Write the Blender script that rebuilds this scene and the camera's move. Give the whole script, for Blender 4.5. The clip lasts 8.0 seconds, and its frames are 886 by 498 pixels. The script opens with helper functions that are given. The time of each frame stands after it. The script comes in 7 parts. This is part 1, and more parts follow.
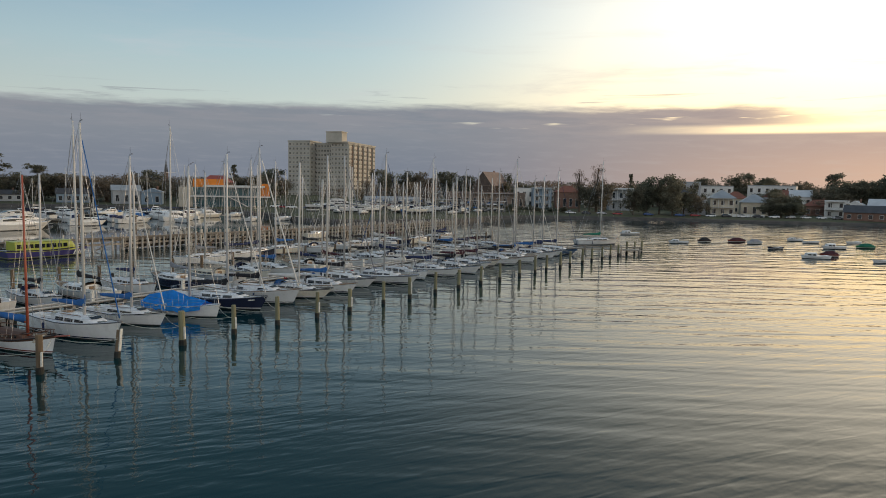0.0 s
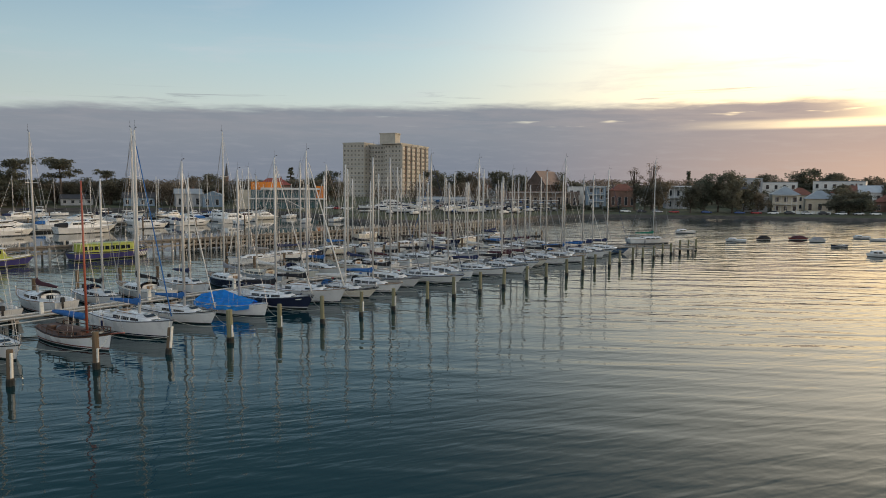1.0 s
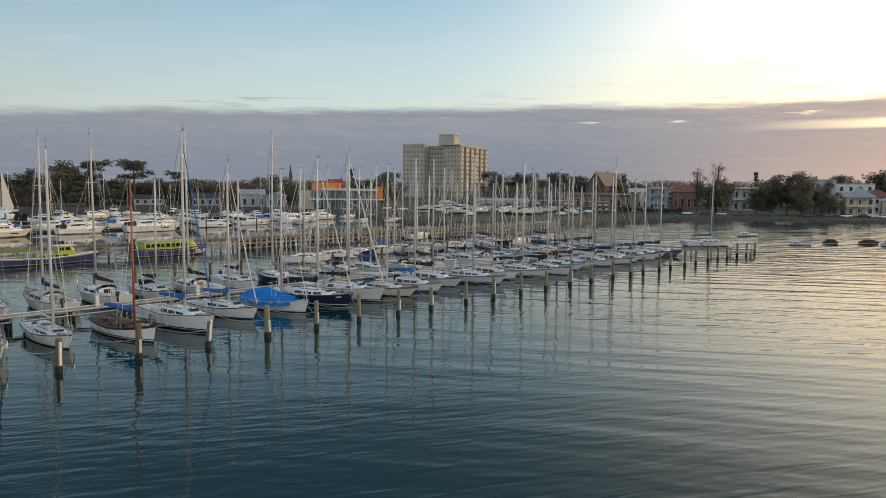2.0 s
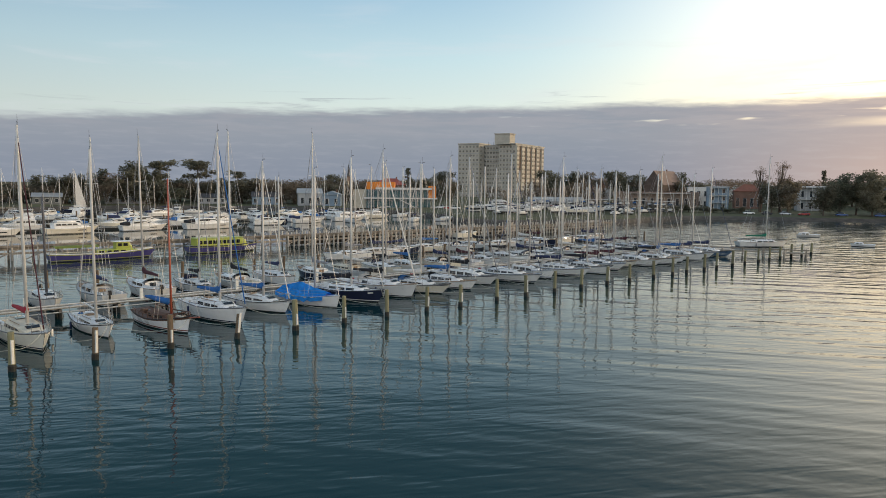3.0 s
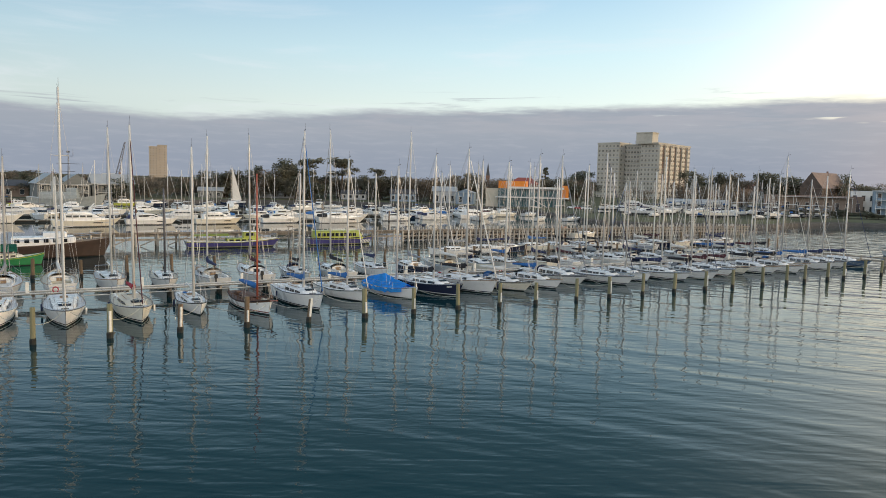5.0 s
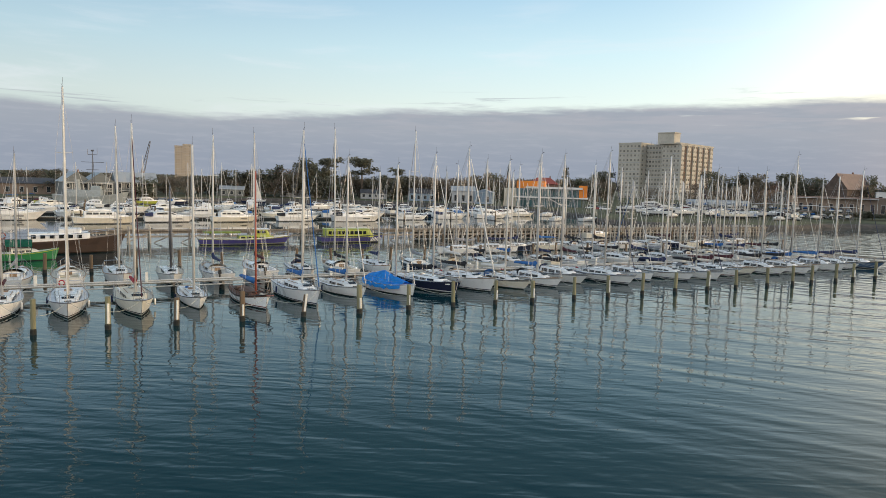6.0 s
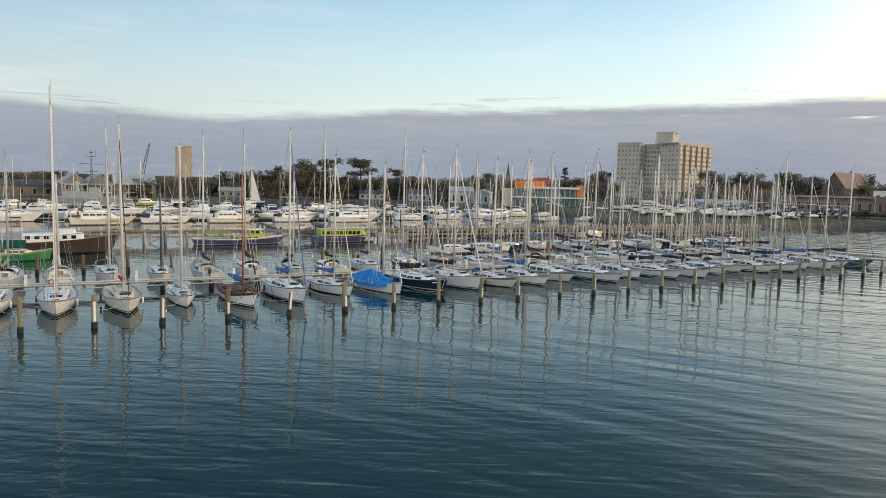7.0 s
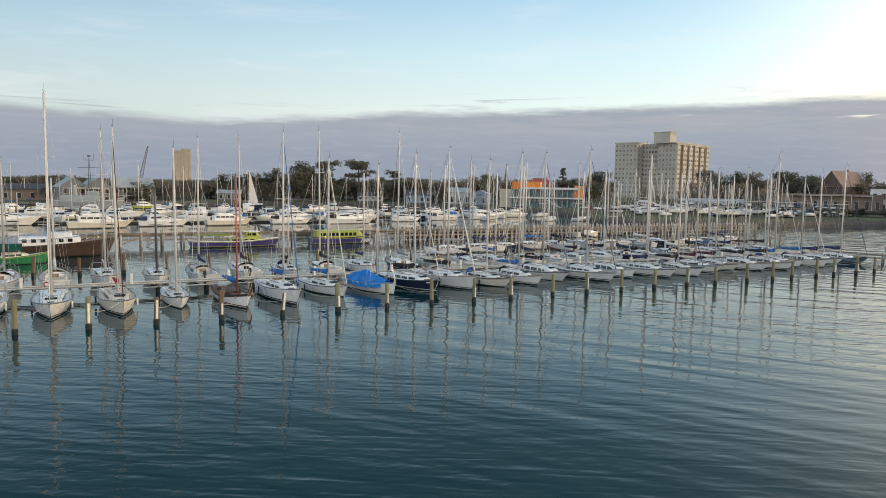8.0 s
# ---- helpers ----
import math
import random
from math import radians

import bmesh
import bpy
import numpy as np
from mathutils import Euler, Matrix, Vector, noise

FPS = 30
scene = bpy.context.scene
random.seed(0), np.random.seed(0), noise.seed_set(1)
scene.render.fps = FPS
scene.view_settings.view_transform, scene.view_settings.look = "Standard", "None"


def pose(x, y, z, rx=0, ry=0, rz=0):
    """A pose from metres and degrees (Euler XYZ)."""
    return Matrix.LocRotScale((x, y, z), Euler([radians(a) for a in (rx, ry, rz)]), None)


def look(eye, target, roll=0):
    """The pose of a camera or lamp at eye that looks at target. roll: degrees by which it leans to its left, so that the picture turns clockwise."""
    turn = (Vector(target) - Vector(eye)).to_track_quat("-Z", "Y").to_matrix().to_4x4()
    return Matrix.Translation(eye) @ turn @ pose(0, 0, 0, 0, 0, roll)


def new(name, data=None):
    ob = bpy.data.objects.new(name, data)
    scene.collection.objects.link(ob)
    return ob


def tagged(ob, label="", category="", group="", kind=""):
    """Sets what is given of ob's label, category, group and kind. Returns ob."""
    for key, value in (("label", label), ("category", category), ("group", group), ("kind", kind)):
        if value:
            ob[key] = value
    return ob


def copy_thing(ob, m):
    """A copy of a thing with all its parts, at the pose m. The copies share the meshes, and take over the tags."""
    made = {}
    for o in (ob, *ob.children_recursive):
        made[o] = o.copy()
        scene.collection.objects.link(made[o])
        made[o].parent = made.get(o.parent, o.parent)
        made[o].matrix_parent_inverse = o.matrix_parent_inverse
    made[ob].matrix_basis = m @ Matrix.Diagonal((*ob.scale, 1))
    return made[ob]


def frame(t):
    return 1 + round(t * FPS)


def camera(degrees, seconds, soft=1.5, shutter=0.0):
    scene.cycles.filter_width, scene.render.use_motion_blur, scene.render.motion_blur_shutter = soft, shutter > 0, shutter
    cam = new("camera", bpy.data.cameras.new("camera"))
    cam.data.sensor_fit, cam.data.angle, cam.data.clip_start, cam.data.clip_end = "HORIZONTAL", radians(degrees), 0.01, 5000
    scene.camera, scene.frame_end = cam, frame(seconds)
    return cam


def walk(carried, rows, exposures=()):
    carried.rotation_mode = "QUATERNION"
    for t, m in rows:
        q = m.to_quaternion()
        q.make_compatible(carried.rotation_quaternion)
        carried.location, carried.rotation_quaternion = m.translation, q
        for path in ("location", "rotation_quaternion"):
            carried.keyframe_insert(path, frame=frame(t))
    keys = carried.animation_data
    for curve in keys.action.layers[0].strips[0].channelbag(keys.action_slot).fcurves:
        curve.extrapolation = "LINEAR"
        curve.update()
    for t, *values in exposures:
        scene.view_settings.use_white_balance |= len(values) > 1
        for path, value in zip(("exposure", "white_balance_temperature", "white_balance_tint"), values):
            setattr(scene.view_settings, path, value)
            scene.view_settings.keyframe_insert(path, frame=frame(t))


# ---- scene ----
cam = camera(65.6, 8.0, 0.65, 0.2)
PATH = [
    (0, (6.19, -5.306, 11.878), (7.143, -3.556, 11.703), 1.2),
    (0.5, (6.493, -5.728, 11.888), (7.381, -3.945, 11.712), 0.9),
    (1, (7.094, -6.225, 11.9), (7.903, -4.405, 11.723), 0.5),
    (1.5, (7.986, -6.846, 11.887), (8.712, -4.99, 11.712), 0.6),
    (3, (11.637, -9.041, 11.762), (12.115, -7.107, 11.583), 0.6),
    (3.5, (13.085, -9.749, 11.741), (13.475, -7.795, 11.561), 0.9),
    (4, (14.672, -10.393, 11.722), (14.951, -8.422, 11.539), 1.0),
    (4.5, (16.348, -10.935, 11.687), (16.514, -8.951, 11.502), 1.1),
    (5, (17.998, -11.341, 11.686), (18.063, -9.351, 11.498), 1.4),
    (6.5, (21.459, -12.514, 11.51), (21.453, -10.523, 11.32), 1.6),
    (7, (22.119, -12.863, 11.469), (22.112, -10.872, 11.281), 1.4),
    (7.5, (22.506, -13.123, 11.436), (22.499, -11.132, 11.251), 1.1),
    (8, (22.786, -13.313, 11.401), (22.78, -11.321, 11.217), 1.0),
]
walk(cam, [(t, look(eye, target, roll)) for t, eye, target, roll in PATH], [(0.0, -0.08), (1.5, 0.08), (3.5, 0.38), (5.0, 0.56), (8.0, 0.58)])

# ---- light ----
SUN_AZ, SUN_EL = radians(-8), radians(9.5)
SUN_DIR = Vector((math.cos(SUN_AZ) * math.cos(SUN_EL), math.sin(SUN_AZ) * math.cos(SUN_EL), math.sin(SUN_EL)))


class Tree:
    """Short calls to make a node tree."""

    def __init__(self, tree):
        self.tree = tree
        tree.nodes.clear()

    def node(self, kind, values=None, op=None, clamp=False):
        n = self.tree.nodes.new(kind)
        if op:
            n.operation = op
        if clamp:
            n.use_clamp = True
        for key, value in (values or {}).items():
            if isinstance(value, bpy.types.NodeSocket):
                self.tree.links.new(value, n.inputs[key])
            else:
                n.inputs[key].default_value = value
        return n

    def math(self, op, a, b=0.0, c=0.0, clamp=False):
        return self.node("ShaderNodeMath", {0: a, 1: b, 2: c}, op, clamp).outputs[0]

    def smooth(self, value, low, high):
        n = self.node("ShaderNodeMapRange", {"Value": value, "From Min": low, "From Max": high})
        n.interpolation_type = "SMOOTHSTEP"
        return n.outputs[0]

    def mix(self, fac, a, b, blend="MIX"):
        n = self.node("ShaderNodeMix")
        n.data_type, n.blend_type = "RGBA", blend
        for i, value in ((0, fac), (6, a), (7, b)):
            if isinstance(value, bpy.types.NodeSocket):
                self.tree.links.new(value, n.inputs[i])
            else:
                n.inputs[i].default_value = value if i == 0 or len(value) == 4 else (*value, 1)
        return n.outputs[2]

    def ramp(self, fac, stops):
        n = self.node("ShaderNodeValToRGB", {"Fac": fac})
        e = n.color_ramp.elements
        while len(e) < len(stops):
            e.new(0.5)
        for el, (at, col) in zip(e, stops):
            el.position, el.color = at, (*col, 1)
        return n.outputs["Color"]

    def noise(self, vector, scale, detail=4.0, rough=0.55, distort=0.0):
        return self.node("ShaderNodeTexNoise", {"Vector": vector, "Scale": scale, "Detail": detail, "Roughness": rough, "Distortion": distort}).outputs["Fac"]


world = bpy.data.worlds.new("dusk_sky")
scene.world = world
world.use_nodes = True
w = Tree(world.node_tree)
sky = w.node("ShaderNodeTexSky")
sky.sky_type, sky.sun_disc, sky.sun_elevation, sky.sun_rotation = "NISHITA", False, SUN_EL, math.pi / 2 - SUN_AZ
sky.air_density, sky.dust_density, sky.ozone_density = 1.2, 1.5, 1.5
way = w.node("ShaderNodeTexCoord").outputs["Generated"]
split = w.node("ShaderNodeSeparateXYZ", {"Vector": way})
wx, wy, wz = split.outputs
azim = w.math("ARCTAN2", wy, wx)
sunward = w.node("ShaderNodeVectorMath", {0: way, 1: SUN_DIR}, op="DOT_PRODUCT").outputs["Value"]
# the clear air over the cloud bank, paler towards the horizon and golden towards the sun
clear = w.ramp(wz, [(0.0, (0.69, 0.73, 0.65)), (0.11, (0.67, 0.76, 0.72)), (0.18, (0.53, 0.70, 0.75)), (0.26, (0.36, 0.55, 0.69)), (0.36, (0.15, 0.25, 0.32)), (0.52, (0.12, 0.21, 0.30)), (1.0, (0.20, 0.32, 0.47))])
clear = w.mix(0.12, clear, w.mix(1.0, sky.outputs["Color"], (0.15, 0.15, 0.15), "MULTIPLY"))
clear = w.mix(w.smooth(azim, 1.1, 2.4), clear, w.mix(1.0, clear, (0.66, 0.68, 0.72), "MULTIPLY"))
# unseen sky behind the camera, brightened as added fill light on hulls and trees
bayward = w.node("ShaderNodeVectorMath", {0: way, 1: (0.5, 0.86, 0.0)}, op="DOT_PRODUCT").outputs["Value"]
rear_fill = w.smooth(w.math("ADD", bayward, w.math("MULTIPLY", w.math("SUBTRACT", w.noise(way, 2.2, 5.0, 0.6), 0.5), 0.5)), 0.15, -0.75)
clear = w.mix(rear_fill, clear, w.mix(0.5, w.mix(1.0, clear, (1.7, 1.7, 1.7), "MULTIPLY"), (1.0, 1.0, 1.02)))
gold = w.math("MULTIPLY", w.smooth(wz, 0.62, 0.20), w.math("POWER", w.smooth(sunward, -0.05, 1.02), 2.25))
clear = w.mix(gold, clear, w.mix(w.smooth(wz, 0.08, 0.24), (3.1, 2.15, 1.0), (2.7, 2.3, 1.72)))
# thin high cloud, drawn out along the horizon
high = w.node("ShaderNodeCombineXYZ", {0: w.math("MULTIPLY", azim, 3.0), 1: w.math("MULTIPLY", wz, 22.0)}).outputs[0]
wisps = w.smooth(w.noise(high, 1.3, 6.0, 0.6, 0.4), 0.50, 0.74)
wisps = w.math("MULTIPLY", wisps, w.smooth(wz, 0.34, 0.10))
clear = w.mix(w.math("MULTIPLY", wisps, w.math("ADD", 0.42, w.math("MULTIPLY", gold, 0.4))), clear, w.mix(gold, (0.62, 0.64, 0.68), (1.1, 0.80, 0.48)))
# the grey bank that lies over the land, with a slit of gold in it towards the sun
bank_way = w.node("ShaderNodeCombineXYZ", {0: w.math("MULTIPLY", azim, 4.2), 1: w.math("MULTIPLY", wz, 30.0)}).outputs[0]
rag = w.noise(bank_way, 1.7, 7.0, 0.6, 0.3)
fine = w.noise(bank_way, 5.0, 5.0, 0.6, 0.2)
# height of the bank's upper edge round the horizon: level to the north, lower to the west
edge = w.ramp(w.math("MULTIPLY", azim, 0.5 / math.pi), [(0.0, (0.084,) * 3), (0.085, (0.100,) * 3), (0.105, (0.113,) * 3), (0.17, (0.115,) * 3), (0.215, (0.108,) * 3), (0.262, (0.099,) * 3), (0.302, (0.080,) * 3), (0.36, (0.088,) * 3), (0.5, (0.10,) * 3)])
top = w.math("ADD", w.math("ADD", edge, 0.005), w.math("ADD", w.math("MULTIPLY", w.math("SUBTRACT", rag, 0.5), 0.016), w.math("MULTIPLY", w.math("SUBTRACT", fine, 0.5), 0.012)))
bank = w.smooth(w.math("SUBTRACT", top, wz), -0.004, 0.011)
ends = w.smooth(azim, 0.50, 0.68)
upper = w.smooth(w.math("ADD", wz, w.math("MULTIPLY", w.math("SUBTRACT", fine, 0.5), 0.012)), 0.080, 0.088)
gap = w.math("MULTIPLY", upper, w.math("SUBTRACT", 1.0, ends))
bank = w.math("MULTIPLY", bank, w.math("SUBTRACT", 1.0, w.math("MULTIPLY", gap, 0.92)))
slit = w.math("MULTIPLY", w.math("MULTIPLY", w.smooth(wz, 0.078, 0.083), w.smooth(wz, 0.094, 0.087)), w.smooth(azim, 0.86, 0.62))
bank = w.math("MULTIPLY", bank, w.math("SUBTRACT", 1.0, w.math("MULTIPLY", slit, 0.75)))
warm = w.smooth(azim, 1.15, 0.30)
low_col = w.mix(warm, (0.222, 0.252, 0.308), (0.86, 0.56, 0.39))
high_col = w.mix(warm, (0.262, 0.288, 0.330), (0.66, 0.47, 0.38))
bank_col = w.mix(w.smooth(wz, 0.02, 0.085), low_col, high_col)
bank_col = w.mix(w.math("MULTIPLY", w.smooth(fine, 0.45, 0.75), 0.35), bank_col, w.mix(warm, (0.33, 0.345, 0.39), (0.80, 0.60, 0.46)))
fold_way = w.node("ShaderNodeCombineXYZ", {0: w.math("MULTIPLY", azim, 7.0), 1: w.math("MULTIPLY", wz, 75.0), 2: 3.7}).outputs[0]
folds = w.noise(fold_way, 1.1, 5.0, 0.55, 0.5)
bank_col = w.mix(w.math("MULTIPLY", w.smooth(folds, 0.38, 0.62), w.math("MULTIPLY", w.smooth(wz, 0.055, 0.10), 0.55)), bank_col, w.mix(warm, (0.33, 0.33, 0.36), (0.92, 0.66, 0.47)))
breaks = w.math("MULTIPLY", w.smooth(w.noise(fold_way, 1.9, 3.0, 0.5, 0.3), 0.62, 0.78), w.math("MULTIPLY", w.smooth(wz, 0.080, 0.098), w.smooth(azim, 1.5, 1.05)))
bank = w.math("MULTIPLY", bank, w.math("SUBTRACT", 1.0, w.math("MULTIPLY", breaks, 0.7)))
# loose shreds of cloud that trail off over the bank
shred_way = w.node("ShaderNodeCombineXYZ", {0: w.math("MULTIPLY", azim, 5.5), 1: w.math("MULTIPLY", wz, 120.0), 2: 9.1}).outputs[0]
shreds = w.smooth(w.noise(shred_way, 1.0, 6.0, 0.62, 0.6), 0.56, 0.70)
over = w.math("SUBTRACT", wz, top)
shreds = w.math("MULTIPLY", shreds, w.math("MULTIPLY", w.smooth(over, -0.004, 0.003), w.smooth(over, 0.028, 0.012)))
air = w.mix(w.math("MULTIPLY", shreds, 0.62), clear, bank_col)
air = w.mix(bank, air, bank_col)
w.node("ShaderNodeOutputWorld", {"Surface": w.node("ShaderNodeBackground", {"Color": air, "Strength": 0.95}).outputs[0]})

sun_data = bpy.data.lights.new("sun", "SUN")
sun_data.energy, sun_data.angle, sun_data.color = 0.85, radians(3.0), (1.0, 0.73, 0.47)
sun = new("sun", sun_data)
sun.matrix_world = look(SUN_DIR * 100, (0, 0, 0))


# ---- materials ----
def material(name, col, rough=0.5, metal=0.0, vary=0.15, scale=1.2, fine_scale=14.0, bump=0.1, stain=None, stain_amount=0.0, per_object=0.0, per_island=0.0, stretch=(1, 1, 1), spec=0.5):
    m = bpy.data.materials.new(name)
    m.use_nodes = True
    t = Tree(m.node_tree)
    at = t.node("ShaderNodeMapping", {"Vector": t.node("ShaderNodeTexCoord").outputs["Object"], "Scale": stretch}).outputs[0]
    broad, grain = t.noise(at, scale, 5.0), t.noise(at, fine_scale, 4.0)
    dark, light = tuple(c * (1 - vary) for c in col), tuple(min(1.0, c * (1 + vary)) for c in col)
    shade = t.mix(t.smooth(broad, 0.3, 0.7), dark, light)
    shade = t.mix(t.math("MULTIPLY", t.smooth(grain, 0.35, 0.75), 0.4), shade, tuple(c * (1 - vary * 1.2) for c in col))
    if stain:
        shade = t.mix(t.math("MULTIPLY", t.smooth(t.noise(at, scale * 2.3, 6.0, 0.7), 0.48, 0.7), stain_amount), shade, stain)
    if per_object or per_island:
        pick = t.node("ShaderNodeObjectInfo").outputs["Random"] if per_object else t.node("ShaderNodeNewGeometry").outputs["Random Per Island"]
        spread = per_object or per_island
        shade = t.mix(1.0, shade, t.ramp(pick, [(0.0, (1 - spread,) * 3), (1.0, (1 + spread * 0.6,) * 3)]), "MULTIPLY")
    bump_node = t.node("ShaderNodeBump", {"Height": grain, "Strength": bump, "Distance": 0.02})
    gloss = t.math("ADD", t.math("MULTIPLY", t.math("SUBTRACT", broad, 0.5), 0.2), rough, clamp=True)
    bsdf = t.node("ShaderNodeBsdfPrincipled", {"Base Color": shade, "Roughness": gloss, "Metallic": metal, "Normal": bump_node.outputs[0], "Specular IOR Level": spec})
    t.node("ShaderNodeOutputMaterial", {"Surface": bsdf.outputs[0]})
    return m


def water_material():
    m = bpy.data.materials.new("harbour_water")
    m.use_nodes = True
    t = Tree(m.node_tree)
    at = t.node("ShaderNodeTexCoord").outputs["Object"]

    def train(heading, long, across, detail, rough, distort, shift):
        """Waves whose crests run along a heading, long by across metres."""
        c, n = math.cos(radians(heading)), math.sin(radians(heading))
        p = t.node("ShaderNodeVectorMath", {0: at, 1: (c / long, n / long, 0)}, op="DOT_PRODUCT").outputs["Value"]
        q = t.node("ShaderNodeVectorMath", {0: at, 1: (-n / across, c / across, 0)}, op="DOT_PRODUCT").outputs["Value"]
        return t.noise(t.node("ShaderNodeCombineXYZ", {0: p, 1: q, 2: shift}).outputs[0], 1.0, detail, rough, distort)

    roll = train(-31, 15.0, 2.7, 1.0, 0.3, 0.35, 0.0)
    swell = train(-30, 8.0, 1.6, 1.0, 0.4, 0.35, 4.3)
    chop = train(-4, 3.6, 0.78, 1.0, 0.45, 0.45, 8.1)
    ripple = train(8, 0.75, 0.40, 1.0, 0.5, 0.2, 2.7)
    calm = t.smooth(train(-20, 60.0, 26.0, 3.0, 0.5, 0.2, 6.0), 0.35, 0.68)
    # still behind the jetty, livelier off the park where the wind reaches it
    across = t.math("SUBTRACT", t.node("ShaderNodeVectorMath", {0: at, 1: (-0.4698, 0.8828, 0)}, op="DOT_PRODUCT").outputs["Value"], 35.8)
    along = t.math("SUBTRACT", t.node("ShaderNodeVectorMath", {0: at, 1: (0.8828, 0.4698, 0)}, op="DOT_PRODUCT").outputs["Value"], 34.1)
    inner = t.smooth(across, 52.0, 88.0)
    outer = t.math("MULTIPLY", t.smooth(along, 80.0, 150.0), t.math("SUBTRACT", 1.0, inner))
    lively = t.math("MULTIPLY", t.math("ADD", t.math("MULTIPLY", calm, 0.7), 0.5), t.math("MULTIPLY", t.math("SUBTRACT", 1.0, t.math("MULTIPLY", inner, 0.92)), t.math("ADD", 1.0, t.math("MULTIPLY", outer, 0.6))))
    breeze = t.smooth(along, -18.0, 22.0)
    small = t.math("ADD", t.math("MULTIPLY", chop, 0.040), t.math("MULTIPLY", ripple, 0.013))
    long_waves = t.math("ADD", t.math("MULTIPLY", roll, t.math("ADD", 0.03, t.math("ADD", t.math("MULTIPLY", breeze, 0.085), t.math("MULTIPLY", outer, 0.19)))), t.math("MULTIPLY", swell, t.math("ADD", 0.036, t.math("MULTIPLY", outer, 0.09))))
    height = t.math("ADD", t.math("MULTIPLY", long_waves, t.math("SUBTRACT", 1.0, t.math("MULTIPLY", inner, 0.93))), t.math("MULTIPLY", small, lively))
    bump_node = t.node("ShaderNodeBump", {"Height": height, "Strength": 1.0, "Distance": 1.0})
    depth = t.mix(t.smooth(t.noise(at, 0.03, 3.0), 0.3, 0.7), (0.0012, 0.023, 0.027), (0.0020, 0.031, 0.035))
    bsdf = t.node("ShaderNodeBsdfPrincipled", {"Base Color": depth, "Roughness": 0.04, "IOR": 1.333, "Normal": bump_node.outputs[0]})
    t.node("ShaderNodeOutputMaterial", {"Surface": bsdf.outputs[0]})
    return m


WATER = water_material()
GEL = {
    "white": material("white_gelcoat", (0.78, 0.78, 0.77), 0.28, per_object=0.16, vary=0.05, stain=(0.56, 0.54, 0.48), stain_amount=0.2, scale=0.7),
    "cream": material("cream_gelcoat", (0.75, 0.71, 0.61), 0.3, per_object=0.12, vary=0.06, stain=(0.5, 0.42, 0.3), stain_amount=0.25, scale=0.7),
    "grey": material("pale_grey_gelcoat", (0.55, 0.58, 0.60), 0.3, vary=0.06, stain=(0.4, 0.38, 0.34), stain_amount=0.25, scale=0.7),
    "navy": material("navy_gelcoat", (0.020, 0.026, 0.055), 0.22, vary=0.15, scale=0.7),
    "blue": material("mid_blue_gelcoat", (0.075, 0.13, 0.22), 0.28, vary=0.12, scale=0.7),
    "green": material("green_hull_paint", (0.03, 0.20, 0.075), 0.4, vary=0.12, scale=0.7),
    "brown": material("rusty_brown_hull_paint", (0.055, 0.036, 0.029), 0.6, vary=0.25, stain=(0.06, 0.032, 0.022), stain_amount=0.5, scale=0.5),
    "red": material("dull_red_paint", (0.20, 0.045, 0.03), 0.5, vary=0.15),
    "yellow": material("lime_yellow_paint", (0.36, 0.40, 0.06), 0.35, vary=0.08),
    "purple": material("violet_blue_paint", (0.06, 0.055, 0.20), 0.35, vary=0.1),
    "shipgrey": material("naval_grey_paint", (0.29, 0.32, 0.32), 0.5, vary=0.1, stain=(0.2, 0.14, 0.1), stain_amount=0.3),
}
DECK = {
    "white": material("non_slip_white_deck", (0.72, 0.73, 0.735), 0.6, vary=0.08, stain=(0.5, 0.47, 0.42), stain_amount=0.35),
    "grey": material("non_slip_grey_deck", (0.50, 0.51, 0.50), 0.65, vary=0.08, stain=(0.36, 0.34, 0.3), stain_amount=0.35),
    "cream": material("non_slip_cream_deck", (0.62, 0.57, 0.46), 0.65, vary=0.08, stain=(0.42, 0.38, 0.3), stain_amount=0.35),
    "teak": material("weathered_teak_deck", (0.26, 0.17, 0.10), 0.7, vary=0.25, stretch=(1, 8, 1), scale=2.0),
}
ANTIFOUL = material("dark_antifouling", (0.03, 0.032, 0.035), 0.7, vary=0.3, stain=(0.06, 0.08, 0.03), stain_amount=0.6)
CANVAS = {
    "blue": material("blue_canvas", (0.022, 0.12, 0.34), 0.85, vary=0.15, bump=0.4, scale=2.5),
    "bright": material("bright_blue_tarpaulin", (0.025, 0.37, 0.88), 0.6, vary=0.14, bump=0.4, scale=2.0),
    "navy": material("navy_canvas", (0.02, 0.03, 0.085), 0.85, vary=0.2, bump=0.4, scale=2.5),
    "black": material("black_canvas", (0.015, 0.016, 0.02), 0.85, vary=0.2, bump=0.4, scale=2.5),
    "maroon": material("maroon_canvas", (0.065, 0.018, 0.026), 0.85, vary=0.2, bump=0.4, scale=2.5),
    "red": material("faded_red_canvas", (0.30, 0.02, 0.035), 0.85, vary=0.15, bump=0.4, scale=2.5),
    "green": material("green_canvas", (0.01, 0.14, 0.09), 0.85, vary=0.2, bump=0.4, scale=2.5),
    "white": material("off_white_canvas", (0.66, 0.64, 0.60), 0.85, vary=0.1, bump=0.4, scale=2.5),
    "grey": material("grey_canvas", (0.24, 0.25, 0.27), 0.85, vary=0.15, bump=0.4, scale=2.5),
}
ALLOY = material("anodised_mast_alloy", (0.56, 0.555, 0.54), 0.42, 0.25, vary=0.08, per_object=0.3)
ALLOY_WHITE = material("white_painted_spar", (0.58, 0.575, 0.55), 0.35, vary=0.06)
ALLOY_DARK = material("dark_spar", (0.10, 0.10, 0.11), 0.4, 0.3, vary=0.1)
